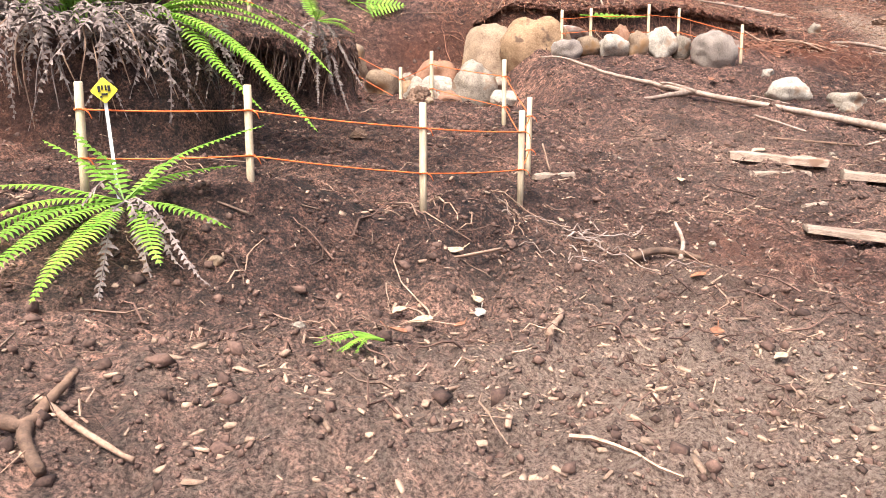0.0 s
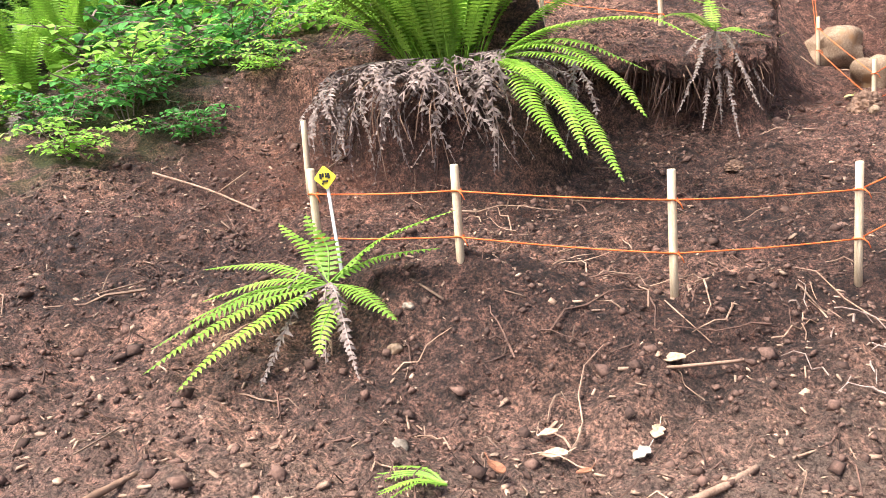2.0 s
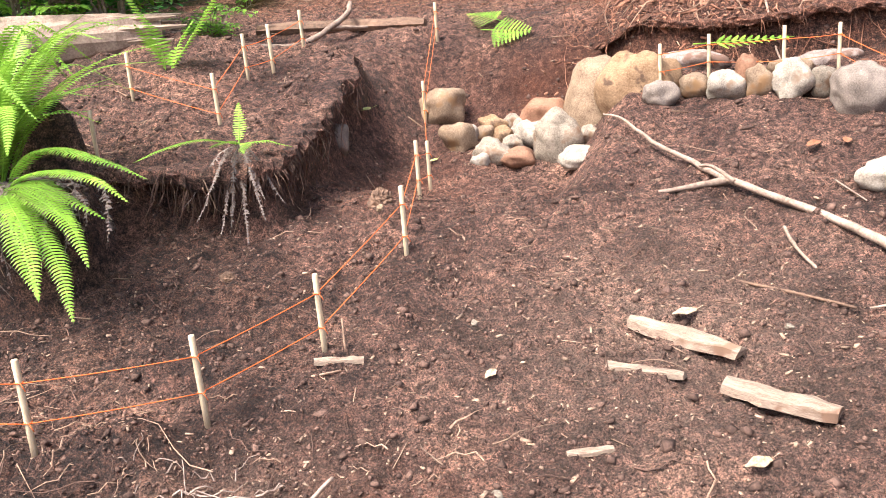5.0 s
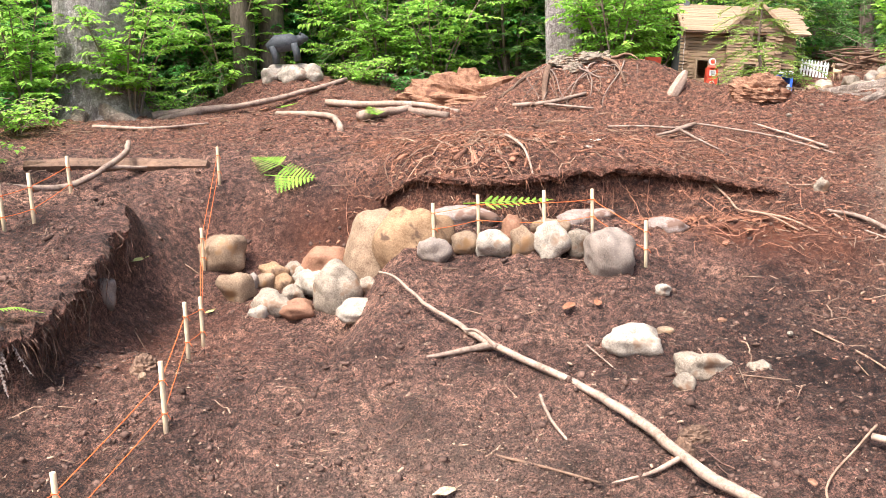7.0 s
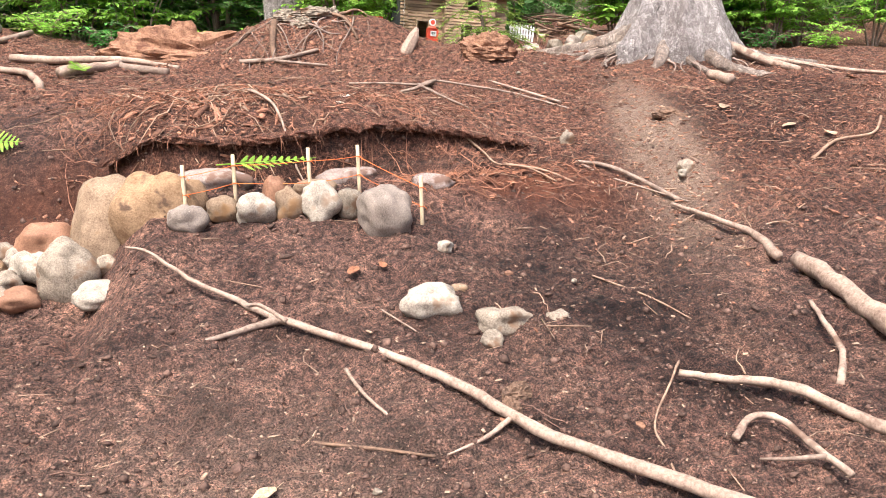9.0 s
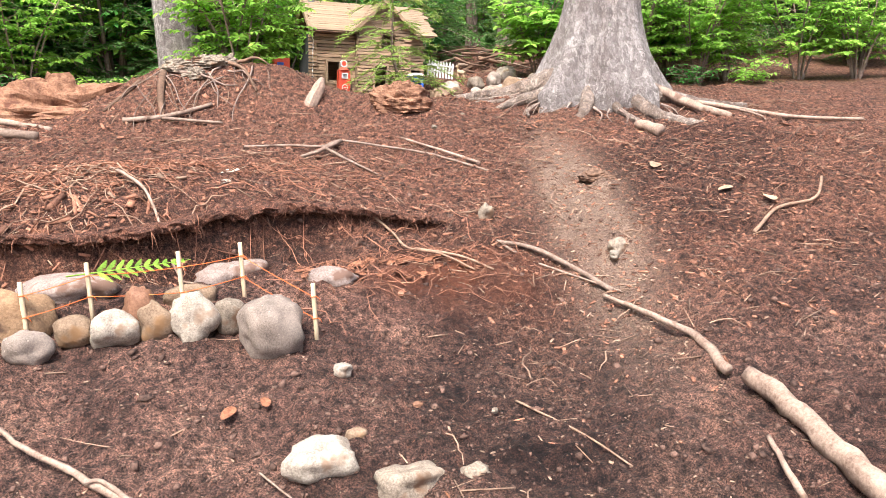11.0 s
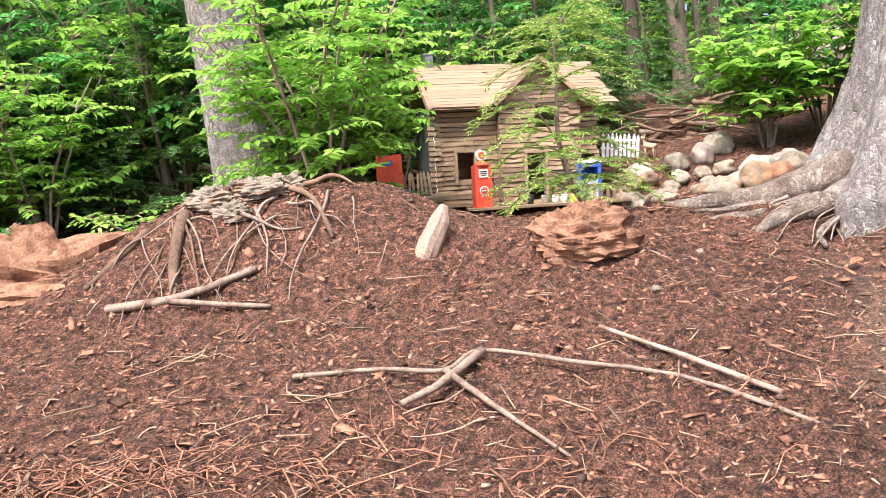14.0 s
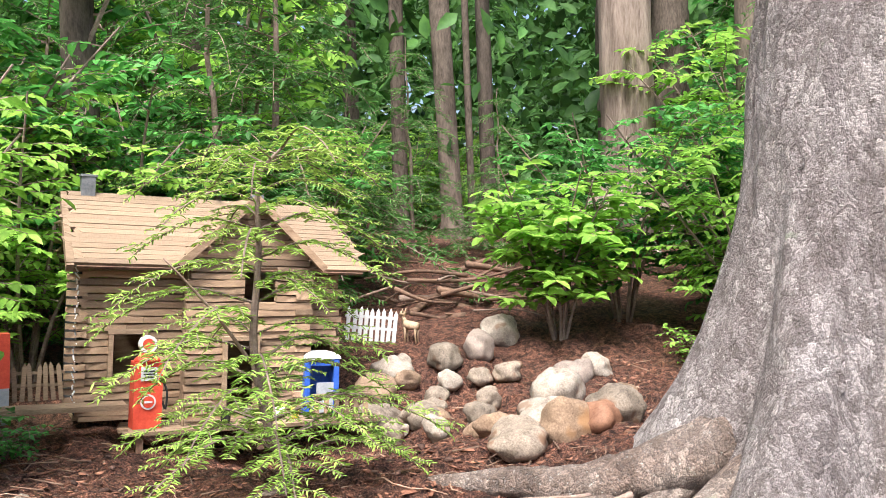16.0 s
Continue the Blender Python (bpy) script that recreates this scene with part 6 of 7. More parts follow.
for x in (-0.13, 0.45):
    Shape().box(x, -0.035, 0.38, 0.03, 0.10, 0.74).put("bay_side", SPLIT_LOG, house)
for x0, x1, y in ((-0.62, -0.60, 0.0), (0.44, 0.46, -0.11)):
    for i in range(18):
        lath("log_end", house, x0 - 0.05, x1 + 0.02, y + rh.uniform(0.0, 0.03), 0.04 + i * 0.038, 0.03, 0.028)
# window and door frames
for x0, x1, z0, z1, y in ((-0.47, -0.32, 0.16, 0.39, -0.008), (0.04, 0.20, 0.0, 0.36, -0.118)):
    fr = Shape()
    for cx, cz, w, h in ((x0, (z0 + z1) / 2, 0.022, z1 - z0 + 0.03), (x1, (z0 + z1) / 2, 0.022, z1 - z0 + 0.03), ((x0 + x1) / 2, z1 + 0.005, x1 - x0 + 0.03, 0.022)):
        fr.box(cx, y, cz, w, 0.016, h, None, 0.002)
    fr.put("frame", SHINGLE, house, label="pale wooden frame")
# roof: laths on two slopes, and the cross gable
RIDGE, EAVE_F, EAVE_B = (0.40, 1.06), (-0.10, 0.70), (0.84, 0.72)
for (ya, za), (yb, zb) in ((RIDGE, EAVE_F), (RIDGE, EAVE_B)):
    n, tip = 15, math.degrees(math.atan2(zb - za, yb - ya))
    tip = tip if yb > ya else tip + 180
    slab = Shape().box(0, 0, 0, 1.40, math.hypot(yb - ya, zb - za), 0.012).put("roof_slope", OLD_LOG, house, m=pose(0.06, (ya + yb) / 2, (za + zb) / 2 - 0.006, tip, 0, 0))
    for i in range(n):
        u = (i + 0.5) / n
        for a, b in ((-0.66 + rh.uniform(-0.02, 0.02), 0.05 + rh.uniform(-0.25, 0.25)), (None, 0.78 + rh.uniform(-0.02, 0.02))):
            a = last if a is None else a
            last = b
            lath("roof_lath", house, a, b - 0.002, ya + (yb - ya) * u, za + (zb - za) * u + 0.008, 0.038, 0.016, Shape().box(0, 0, 0, 1, 1, 1, None, 0.06).mesh("roof_lath", SHINGLE), 0, tip)
for sx in (-1, 1):
    tip = sx * 43
    for i in range(8):
        u = (i + 0.5) / 8
        ob = new("roof_lath", Shape().box(0, 0, 0, 0.05, 0.46, 0.014, None, 0.002).mesh("roof_lath", SHINGLE))
        ob.matrix_basis = pose(0.16 + sx * 0.36 * u, 0.06, 1.06 - 0.34 * u, 0, tip, 0)
        ob.parent = house
Shape().box(0.16, -0.155, 1.055, 0.06, 0.03, 0.03, None, 0.004).put("gable_cap", GREY_METAL, house)
for sx in (-1, 1):
    Shape().box(0, 0, 0, 0.50, 0.02, 0.035, pose(0.16 + sx * 0.18, -0.17, 0.885, 0, sx * 43, 0), 0.002).put("barge_board", SPLIT_LOG, house)
Shape().box(0, 0, 0, 0.03, 0.62, 0.04, pose(-0.67, 0.15, 0.87, 36, 0, 0), 0.002).put("barge_board", SPLIT_LOG, house)
chim = Shape().box(-0.555, 0.40, 1.10, 0.07, 0.07, 0.10, None, 0.003).put("chimney", GREY_METAL, house)
Shape().box(-0.555, 0.40, 1.155, 0.082, 0.082, 0.012, None, 0.002).put("cap", GREY_METAL, chim)
lights = Shape()
for i in range(26):
    lights.tube([(-0.622 + rh.uniform(-0.012, 0.006), -0.02 + 0.03 * rh.random(), 0.05 + i * 0.027), (-0.63 + rh.uniform(-0.01, 0.01), -0.03 + 0.03 * rh.random(), 0.072 + i * 0.027)], 0.004, 4)
lights.put("light_string", WHITE_PAINT, house, label="unlit string of tiny white bulbs")


def local(x, y, z=0.0, turn=0.0):
    return HM @ pose(x, y, z, 0, 0, turn)


deck = empty("deck", local(0.17, -0.20, -0.03), "narrow plank deck in front of the small house", "deck")
for i in range(6):
    Shape().box(0.02 * rh.uniform(-1, 1), -0.13 + i * 0.05, 0, 1.22, 0.046, 0.016, None, 0.002).put("plank", SHINGLE, deck)
for x in (-0.55, 0.0, 0.55):
    Shape().box(x, 0.0, -0.06, 0.03, 0.26, 0.10).put("bearer", OLD_LOG, deck)
rail = empty("deck_rail", local(0.58, -0.30, -0.02), "little rail of split posts on the deck", "railing")
Shape().box(0, 0, 0.115, 0.30, 0.022, 0.012, None, 0.002).put("top_rail", SHINGLE, rail)
for i in range(6):
    Shape().box(-0.13 + i * 0.052, 0, 0.055, 0.018 + 0.008 * rh.random(), 0.014, 0.115, None, 0.002).put("post", SPLIT_LOG, rail)
table = empty("toy_table", local(-0.12, -0.24, -0.02), "tiny stick table on the deck", "table")
Shape().box(0, 0, 0.095, 0.15, 0.08, 0.010, None, 0.001).put("top", SHINGLE, table)
for x in (-0.065, 0.065):
    for y in (-0.03, 0.03):
        Shape().tube([(x, y, 0), (x, y, 0.092)], 0.006, 6).put("leg", SHINGLE, table)
for x, w, h, mat, lab in ((0.13, 0.05, 0.06, WHITE_ROCK, "small white pot on the deck"), (0.21, 0.055, 0.055, WHITE_PAINT, "small white cup on the deck"), (0.28, 0.055, 0.06, WHITE_PAINT, "small cream cup on the deck"), (0.02, 0.05, 0.07, BLACK, "small black pot on the deck"), (0.36, 0.04, 0.05, YELLOW, "tiny yellow pot on the deck")):
    s = Shape().tube([(0, 0, 0), (0, 0, h * 0.2), (0, 0, h * 0.8), (0, 0, h), (0, 0, h * 0.92)], [w * 0.38, w * 0.45, w * 0.5, w * 0.48, w * 0.3], 12)
    tagged(s.put("pot", mat, None, True, "", local(x, -0.24, -0.02)), lab, "pot", "pots on the deck")
pump = empty("toy_fuel_pump", local(-0.345, -0.24, -0.02, 4), "toy red fuel pump with a white globe", "toy")
body = Shape().box(0, 0, 0.15, 0.125, 0.08, 0.30, None, 0.002).put("body", RED_PAINT, pump)
Shape().tube([(0, 0, 0.30), (0, 0, 0.31), (0, 0, 0.33), (0, 0, 0.335)], [0.06, 0.055, 0.03, 0.02], 12).put("shoulder", RED_PAINT, pump, True)
Shape().tube([(0, -0.014, 0.375), (0, 0.014, 0.375)], 0.040, 18).put("globe", WHITE_PAINT, pump)
Shape().tube([(0, -0.016, 0.375), (0, 0.016, 0.375)], 0.026, 16).put("globe_disc", RED_PAINT, pump)
Shape().box(0, -0.042, 0.245, 0.07, 0.006, 0.06, None, 0.001).put("dial", WHITE_PAINT, body)
for z, w in ((0.258, 0.05), (0.245, 0.05), (0.232, 0.04)):
    Shape().box(0, -0.046, z, w, 0.003, 0.006).put("mark", BLACK, body)
Shape().tube([(0, -0.040, 0.12), (0, -0.045, 0.12)], 0.034, 18).put("badge", WHITE_PAINT, body)
Shape().tube([(0, -0.0445, 0.12), (0, -0.047, 0.12)], 0.026, 18).put("badge_disc", RED_PAINT, body)
Shape().box(0, -0.048, 0.12, 0.034, 0.002, 0.009).put("mark", WHITE_PAINT, body)
Shape().tube(spline([(0.064, -0.02, 0.22), (0.085, -0.03, 0.16), (0.08, -0.03, 0.08), (0.066, -0.03, 0.12)], 4), 0.005, 6).put("hose", BLACK, pump, True)
booth = empty("toy_toilet_cabin", local(0.53, -0.10, -0.02, -6), "toy blue portable toilet with a grey door", "toy")
for x in (-0.075, 0.075):
    Shape().box(x, -0.06, 0.14, 0.026, 0.03, 0.28, None, 0.001).put("post", BLUE_PAINT, booth)
Shape().box(0, 0.07, 0.14, 0.17, 0.012, 0.28).put("back", BLUE_PAINT, booth)
for x in (-0.083, 0.083):
    Shape().box(x, 0.0, 0.14, 0.008, 0.13, 0.28).put("side", BLUE_PAINT, booth)
Shape().box(0.012, -0.075, 0.085, 0.10, 0.012, 0.15, pose(0, 0, 0, 0, 0, 8), 0.001).put("door", GREY_PLASTIC, booth)
Shape().tube([(0, 0, 0.28), (0, 0, 0.295), (0, 0, 0.312)], [0.125, 0.118, 0.08], 4).put("roof", WHITE_PAINT, booth, m=pose(0, 0, 0, 0, 0, 45))
Shape().box(0, -0.068, 0.262, 0.17, 0.02, 0.03).put("lintel", BLUE_PAINT, booth)


def picket_fence(m, n, w, h, label, mat, bent=0.0):
    f = empty("picket_fence", m, label, "fence", "toy picket fences")
    for i in range(n):
        x = -w / 2 + w * (i + 0.5) / n
        a, hh = rh.uniform(-2, 2) + bent * rh.uniform(-8, 8), h * rh.uniform(0.94, 1.04)
        p = w / n * 0.30
        Shape().add([(sx, sy, z) for sy in (-0.004, 0.004) for sx, z in ((-p, -0.03), (p, -0.03), (p, hh * 0.86), (0, hh), (-p, hh * 0.86))], [(0, 1, 2, 3, 4), (9, 8, 7, 6, 5)] + [(k, 5 + k, 5 + (k + 1) % 5, (k + 1) % 5) for k in range(5)]).put("picket", mat, f, m=pose(x, 0, 0, 0, a, 0))
    for z in (0.28, 0.68):
        Shape().box(0, 0.008, h * z, w, 0.008, h * 0.10, None, 0.001).put("rail", mat, f)
    return f


picket_fence(pose(5.78, 11.88, 2.96, 0, 8, 6), 9, 0.36, 0.175, "small white picket fence beside the house", WHITE_PAINT)
picket_fence(pose(3.93, 11.18, 2.91, 0, 3, 4), 7, 0.22, 0.14, "small weathered pale picket fence with a broken panel", SHINGLE, 0.8)
picket_fence(pose(3.55, 10.75, z_at(3.55, 10.75) + 0.03, 0, 0, 5), 12, 0.5, 0.12, "low grey picket fence among leaves", DRIFT, 0.5)
store = empty("toy_cabinet", pose(3.72, 11.15, 2.80, 0, 3, 8), "toy red and grey dispenser behind leaves", "toy")
Shape().box(0, 0, 0.28, 0.17, 0.10, 0.24, None, 0.002).put("body", RED_PAINT, store)
Shape().box(0, 0, 0.08, 0.17, 0.10, 0.16, None, 0.002).put("base", GREY_PLASTIC, store)
Shape().box(-0.02, -0.053, 0.34, 0.07, 0.006, 0.03).put("panel", BLUE_PAINT, store)
Shape().box(0, 0, 0, 0.62, 0.16, 0.02, None, 0.003).put("board_walk", SHINGLE, None, m=pose(3.98, 11.05, 2.86, 0, 4, 3))
tagged(bpy.data.objects["board_walk"], "weathered board lying beside the small house", "board")

# fawn figure and bear figure: plain shapes
fawn = Shape()
for pts, rad in (([(-0.055, 0, 0.10), (0, 0, 0.105), (0.05, 0, 0.115)], [0.026, 0.030, 0.028]), ([(0.045, 0, 0.115), (0.058, 0, 0.15), (0.064, 0, 0.175)], [0.020, 0.015, 0.014]), ([(0.05, 0, 0.18), (0.07, 0, 0.183), (0.095, 0, 0.172)], [0.014, 0.019, 0.008]), ([(0.055, 0.01, 0.19), (0.05, 0.02, 0.215)], [0.006, 0.003]), ([(0.055, -0.01, 0.19), (0.05, -0.02, 0.215)], [0.006, 0.003])):
    fawn.tube(pts, rad, 10)
for x in (-0.045, 0.04):
    for y in (-0.013, 0.013):
        fawn.tube([(x, y, 0.10), (x + 0.004, y, 0.05), (x, y, -0.01)], [0.011, 0.007, 0.006], 7)
tagged(fawn.put("fawn_figurine", FAWN, None, True, "", pose(6.12, 12.05, z_at(6.12, 12.05), 0, 0, 120)), "small tan resin fawn standing on the mulch", "figurine")
bear = Shape()
for pts, rad in (([(-0.24, 0, 0.20), (-0.10, 0, 0.27), (0.10, 0, 0.27), (0.22, 0, 0.25)], [0.09, 0.135, 0.13, 0.09]), ([(0.20, 0, 0.27), (0.30, 0, 0.31), (0.37, 0, 0.28)], [0.08, 0.075, 0.035]), ([(0.27, 0.05, 0.36), (0.27, 0.055, 0.39)], [0.022, 0.012]), ([(0.27, -0.05, 0.36), (0.27, -0.055, 0.39)], [0.022, 0.012])):
    bear.tube(pts, rad, 14)
for x in (-0.17, 0.15):
    for y in (-0.07, 0.07):
        bear.tube([(x, y, 0.24), (x + 0.02, y, 0.10), (x + 0.01, y, -0.02)], [0.06, 0.05, 0.045], 10)
tagged(bear.put("bear_statue", BEAR_COAT, None, True, "", pose(-0.65, 10.95, z_at(-0.65, 10.95) + 0.20, 0, -6, 10) @ Matrix.Scale(0.80, 4)), "charcoal bear statue on white rocks", "statue")
for x, y, sx in ((-0.82, 10.85, 0.22), (-0.55, 10.82, 0.36), (-0.30, 10.85, 0.22), (-0.65, 11.0, 0.5)):
    stone("rock", x, y, (sx, 0.26, 0.22), WHITE_ROCK, "whitish rock under the bear statue", 0, 0, 0.2, z_at(x, y) - 0.02, "rocks under the statue")
# crooked little hemlock in front of the house
SAP = Vector((4.51, 9.72, 2.64))
sap = hemlock_meshes("sapling", 1.1, 0.78, 46, 77, YOUNG_NEEDLE, 0.42, 0.50, 0.028, 190, 0.06, 0.20, 0.030, bend=[(0, 0, -0.04), (0.06, -0.01, 0.05), (0.16, -0.02, 0.10), (0.18, -0.02, 0.16), (0.13, 0, 0.28), (0.09, 0.02, 0.56), (0.12, 0.03, 0.86), (0.13, 0.02, 1.12), (0.22, 0.0, 1.24)])
two_part("hemlock_sapling", sap, Matrix.Translation(SAP), "crooked young hemlock with light green shoots before the house", "sapling")
stick("dead_branch", [(4.58, 9.70, 0.45), (4.45, 9.6, 0.62), (4.30, 9.52, 0.78)], 0.007, 0.003, DRIFT, "bare dead twig of the small hemlock", (), "twig", 5)
bush = shrub_meshes("bush", 1.18, 1.15, 8, 24, 40, 0.105, BRIGHT_LEAF, 91, 1.05, 0.1)
two_part("shrub", bush, pose(6.98, 11.62, z_at(6.98, 11.62) + 0.02), "bright green leafy shrub above the rock heap", "shrub")
for x, y, k, v in ((3.78, 13.1, 0.9, 3), (3.20, 10.45, 0.36, 0), (3.25, 10.15, 0.28, 2), (3.85, 12.0, 0.6, 0), (0.9, 12.6, 0.8, 1), (1.1, 11.9, 0.8, 2), (8.0, 10.9, 0.32, 0), (8.6, 10.6, 0.38, 2), (9.2, 10.9, 0.5, 0), (7.7, 11.9, 0.3, 1), (9.9, 10.4, 0.5, 2), (8.4, 11.6, 0.5, 3), (10.6, 10.2, 0.6, 0), (9.0, 11.8, 0.6, 1), (0.4, 11.9, 0.85, 0), (5.75, 13.4, 0.8, 1), (8.6, 11.3, 0.7, 2), (-2.5, 5.4, 0.40, 0), (-1.9, 5.6, 0.5, 0), (-3.2, 6.6, 0.8, 2), (-3.3, 7.6, 0.8, 3), (-2.75, 8.9, 0.4, 0), (-1.85, 9.3, 0.28, 2), (-3.6, 5.6, 0.8, 0), (-4.0, 7.4, 1.0, 2), (-4.4, 3.4, 0.7, 2), (-4.6, 4.6, 0.8, 0)):
    two_part("shrub", SHRUBS[v], pose(x, y, z_at(x, y) - 0.02, 0, 0, x * 100), "leafy shrub with fresh green leaves", "shrub", "edge shrubs")
lg = empty("fallen_log", pose(-2.05, 5.1, z_at(-2.05, 5.1) + 0.12, 0, 0, 28), "broken weathered log lying at the clearing edge", "log")
Shape().tube([(-1.1, 0, 0.04), (-0.5, 0.02, 0.02), (0, 0, 0.0), (0.45, 0, 0.0), (0.72, 0.02, 0.0)], [0.16, 0.17, 0.165, 0.15, 0.10], 18, 0.10).put("trunk", DRIFT, lg)
for i in range(9):
    a = math.tau * i / 9
    Shape().tube([(0.4, 0.11 * math.cos(a), 0.11 * math.sin(a)), (0.8 + 0.1 * rh.random(), 0.12 * math.cos(a), 0.12 * math.sin(a))], [0.04, 0.008], 5).put("splinter", PLANK, lg)


# ---- overhanging sod: the undercut bank and the dug face of the mound ----
def sod_lip(name, label, pts, reach, thick, soil_kind, seed):
    """A torn mat of sod that hangs out over a dug face, on the right of the line through pts."""
    line = [Vector((p.x, p.y, 0)) for p in spline([(x, y, 0) for x, y in pts], 10)]
    s, n, rn = Shape(), len(line), random.Random(seed)
    section = ((-0.20, -0.05), (-0.14, -0.02), (-0.10, -0.006), (-0.04, 0.002), (0.35, -0.02), (0.8, -0.10), (1.0, -0.40), (0.9, -0.75), (0.6, -0.95), (0.2, -1.0), (-0.10, -1.0))
    k = len(section)
    edges = []
    for i, p in enumerate(line):
        t = (line[min(i + 1, n - 1)] - line[max(i - 1, 0)]).normalized()
        out = Vector((t.y, -t.x, 0))
        end = min(1.0, 4.0 * i / n, 4.0 * (n - 1 - i) / n)
        far = reach * end * (0.05 + 1.6 * float(lattice(np.array(p.x * 6), np.array(p.y * 6), np.array(0.5), seed)))
        deep = thick * (0.35 + 0.65 * end) * (0.55 + 0.9 * float(lattice(np.array(p.x * 9), np.array(p.y * 9), np.array(2.5), seed)))
        back = p - out * 0.12
        top = z_at(back.x, back.y)
        for off, dz in section:
            q = p + out * (off if off < 0 else off * far)
            z = (z_at(q.x, q.y) if off < -0.11 else top) + (dz if off < 0 and dz > -0.5 else dz * deep)
            s.v.append((q.x + rn.uniform(-0.014, 0.014), q.y + rn.uniform(-0.014, 0.014), z + rn.uniform(-0.012, 0.012)))
        edges.append((p + out * far * 0.8, out, top - deep * 0.5))
    s.f += [(i * k + j, i * k + j + 1, (i + 1) * k + j + 1, (i + 1) * k + j) for i in range(n - 1) for j in range(k - 1)]
    s.f += [tuple(range(k)), tuple((n - 1) * k + j for j in range(k - 1, -1, -1))]
    lip = tagged(s.put(name, SOIL, None, False), label, "sod", kind="structure")
    tint = lip.data.color_attributes.new("zone", "FLOAT_COLOR", "POINT")
    tint.data.foreach_set("color", np.tile(np.array(soil_kind, np.float32), (len(s.v), 1)).ravel())
    return edges


def hanging_strands(name, label, edges, count, length, radius, mat, seed):
    """Torn rootlets that hang from the rim of a sod lip."""
    rn, s = random.Random(seed), Shape()
    for i in range(count):
        p, out, z = rn.choice(edges)
        L, r = rn.uniform(*length) * (0.4 + 0.8 * rn.random()), rn.uniform(*radius)
        side = Vector((-out.y, out.x, 0)) * rn.uniform(-0.5, 0.5)
        a = Vector((p.x, p.y, z)) - out * rn.uniform(0.0, 0.10) + side * 0.1 + Vector((0, 0, rn.uniform(-0.02, 0.04)))
        pts = [a, a + out * 0.03 + side * L * 0.3 - Vector((0, 0, L * 0.3)), a + out * rn.uniform(-0.02, 0.05) + side * L * 0.6 - Vector((0, 0, L * 0.7)), a + out * rn.uniform(-0.03, 0.06) + side * L - Vector((0, 0, L))]
        s.tube(pts, [r, r, r * 0.7, r * 0.4], 4, caps=False)
    tagged(s.put(name, mat), label, "roots", kind="stuff")


BANK = sod_lip("bank_sod", "dark root-bound sod overhanging the undercut bank", [(-0.95, 3.60), (-0.6, 3.66), (-0.25, 3.78), (0.0, 3.88), (0.12, 3.98), (0.15, 4.20), (0.11, 4.5), (0.06, 4.85), (0.0, 5.2), (-0.08, 5.45), (-0.25, 5.6)], 0.085, 0.11, (0.0, 0.0, 0.0, 1.0), 61)
hanging_strands("hanging_rootlets", "torn dark rootlets hanging from the undercut bank", BANK[20:], 560, (0.08, 0.30), (0.0015, 0.004), ROOTLET, 62)
hanging_strands("pale_rootlets", "pale dry rootlets hanging from the undercut bank", BANK[4:], 190, (0.06, 0.24), (0.0013, 0.0032), TWIG, 63)
MOUND_LINE = [(x, 6.43 + 0.12 * math.sin(2.2 * x) - 0.05 * (x - 3.0) ** 2) for x in (1.3, 1.65, 2.0, 2.35, 2.7, 3.05, 3.4, 3.75, 3.95)]
FACE = sod_lip("mound_sod", "red-brown fibrous mulch overhanging the dug face", MOUND_LINE, 0.05, 0.05, (1.0, 0.0, 0.1, 1.0), 64)
hanging_strands("hanging_fibres", "torn red bark fibres hanging over the dug face", FACE, 170, (0.03, 0.12), (0.0012, 0.003), CHIP, 65)
for i in range(46):
    x = rh.uniform(3.0, 3.95)
    y = 6.08 + rh.uniform(-0.16, 0.16) - 0.12 * (x - 3.4)
    dry_leaf(x, y, rh.uniform(0.03, 0.09), rh.uniform(0, 180), LEAF_ORANGE, "rusty red flake of rotten bark below the dug face", 0, "bark_flake")

# dead branches heaped on the dark bank behind the rocks
brush = empty("brush_pile", pose(6.75, 12.7, z_at(6.75, 12.7)), "dark heap of dead branches and roots on the bank", "brush")
o = brush.matrix_basis.translation
for i in range(44):
    x, y, a, L = 6.75 + rh.gauss(0, 0.40), 12.75 + rh.gauss(0, 0.32), rh.uniform(-0.9, 0.9) + (0 if i % 3 else 2.2), rh.uniform(0.4, 1.1)
    p = Vector((x, y, z_at(x, y) + rh.uniform(0.0, 0.25)))
    d = Vector((math.cos(a), math.sin(a) * 0.6, rh.uniform(-0.35, 0.2)))
    rad = rh.choice((0.008, 0.012, 0.018, 0.03))
    Shape().tube(spline([p - o, p + d * L * 0.5 + Vector((0, 0, rh.uniform(-0.06, 0.06))) - o, p + d * L - o], 4), [rad * (1 - 0.07 * k) for k in range(9)], 6, 0.1).put("branch", OLD_LOG if i % 5 else DRIFT, brush, True)
for x, y, k, v in ((6.5, 14.3, 0.75, 0), (7.35, 14.9, 0.9, 1), (8.1, 14.4, 0.7, 2), (5.6, 14.6, 0.9, 1)):
    two_part("hemlock_sapling", BOUGHS[v], pose(x, y, z_at(x, y), 0, 0, 40 * x) @ Matrix.Scale(k, 4), "young hemlock with drooping dark green sprays", "sapling", "woodland understorey")

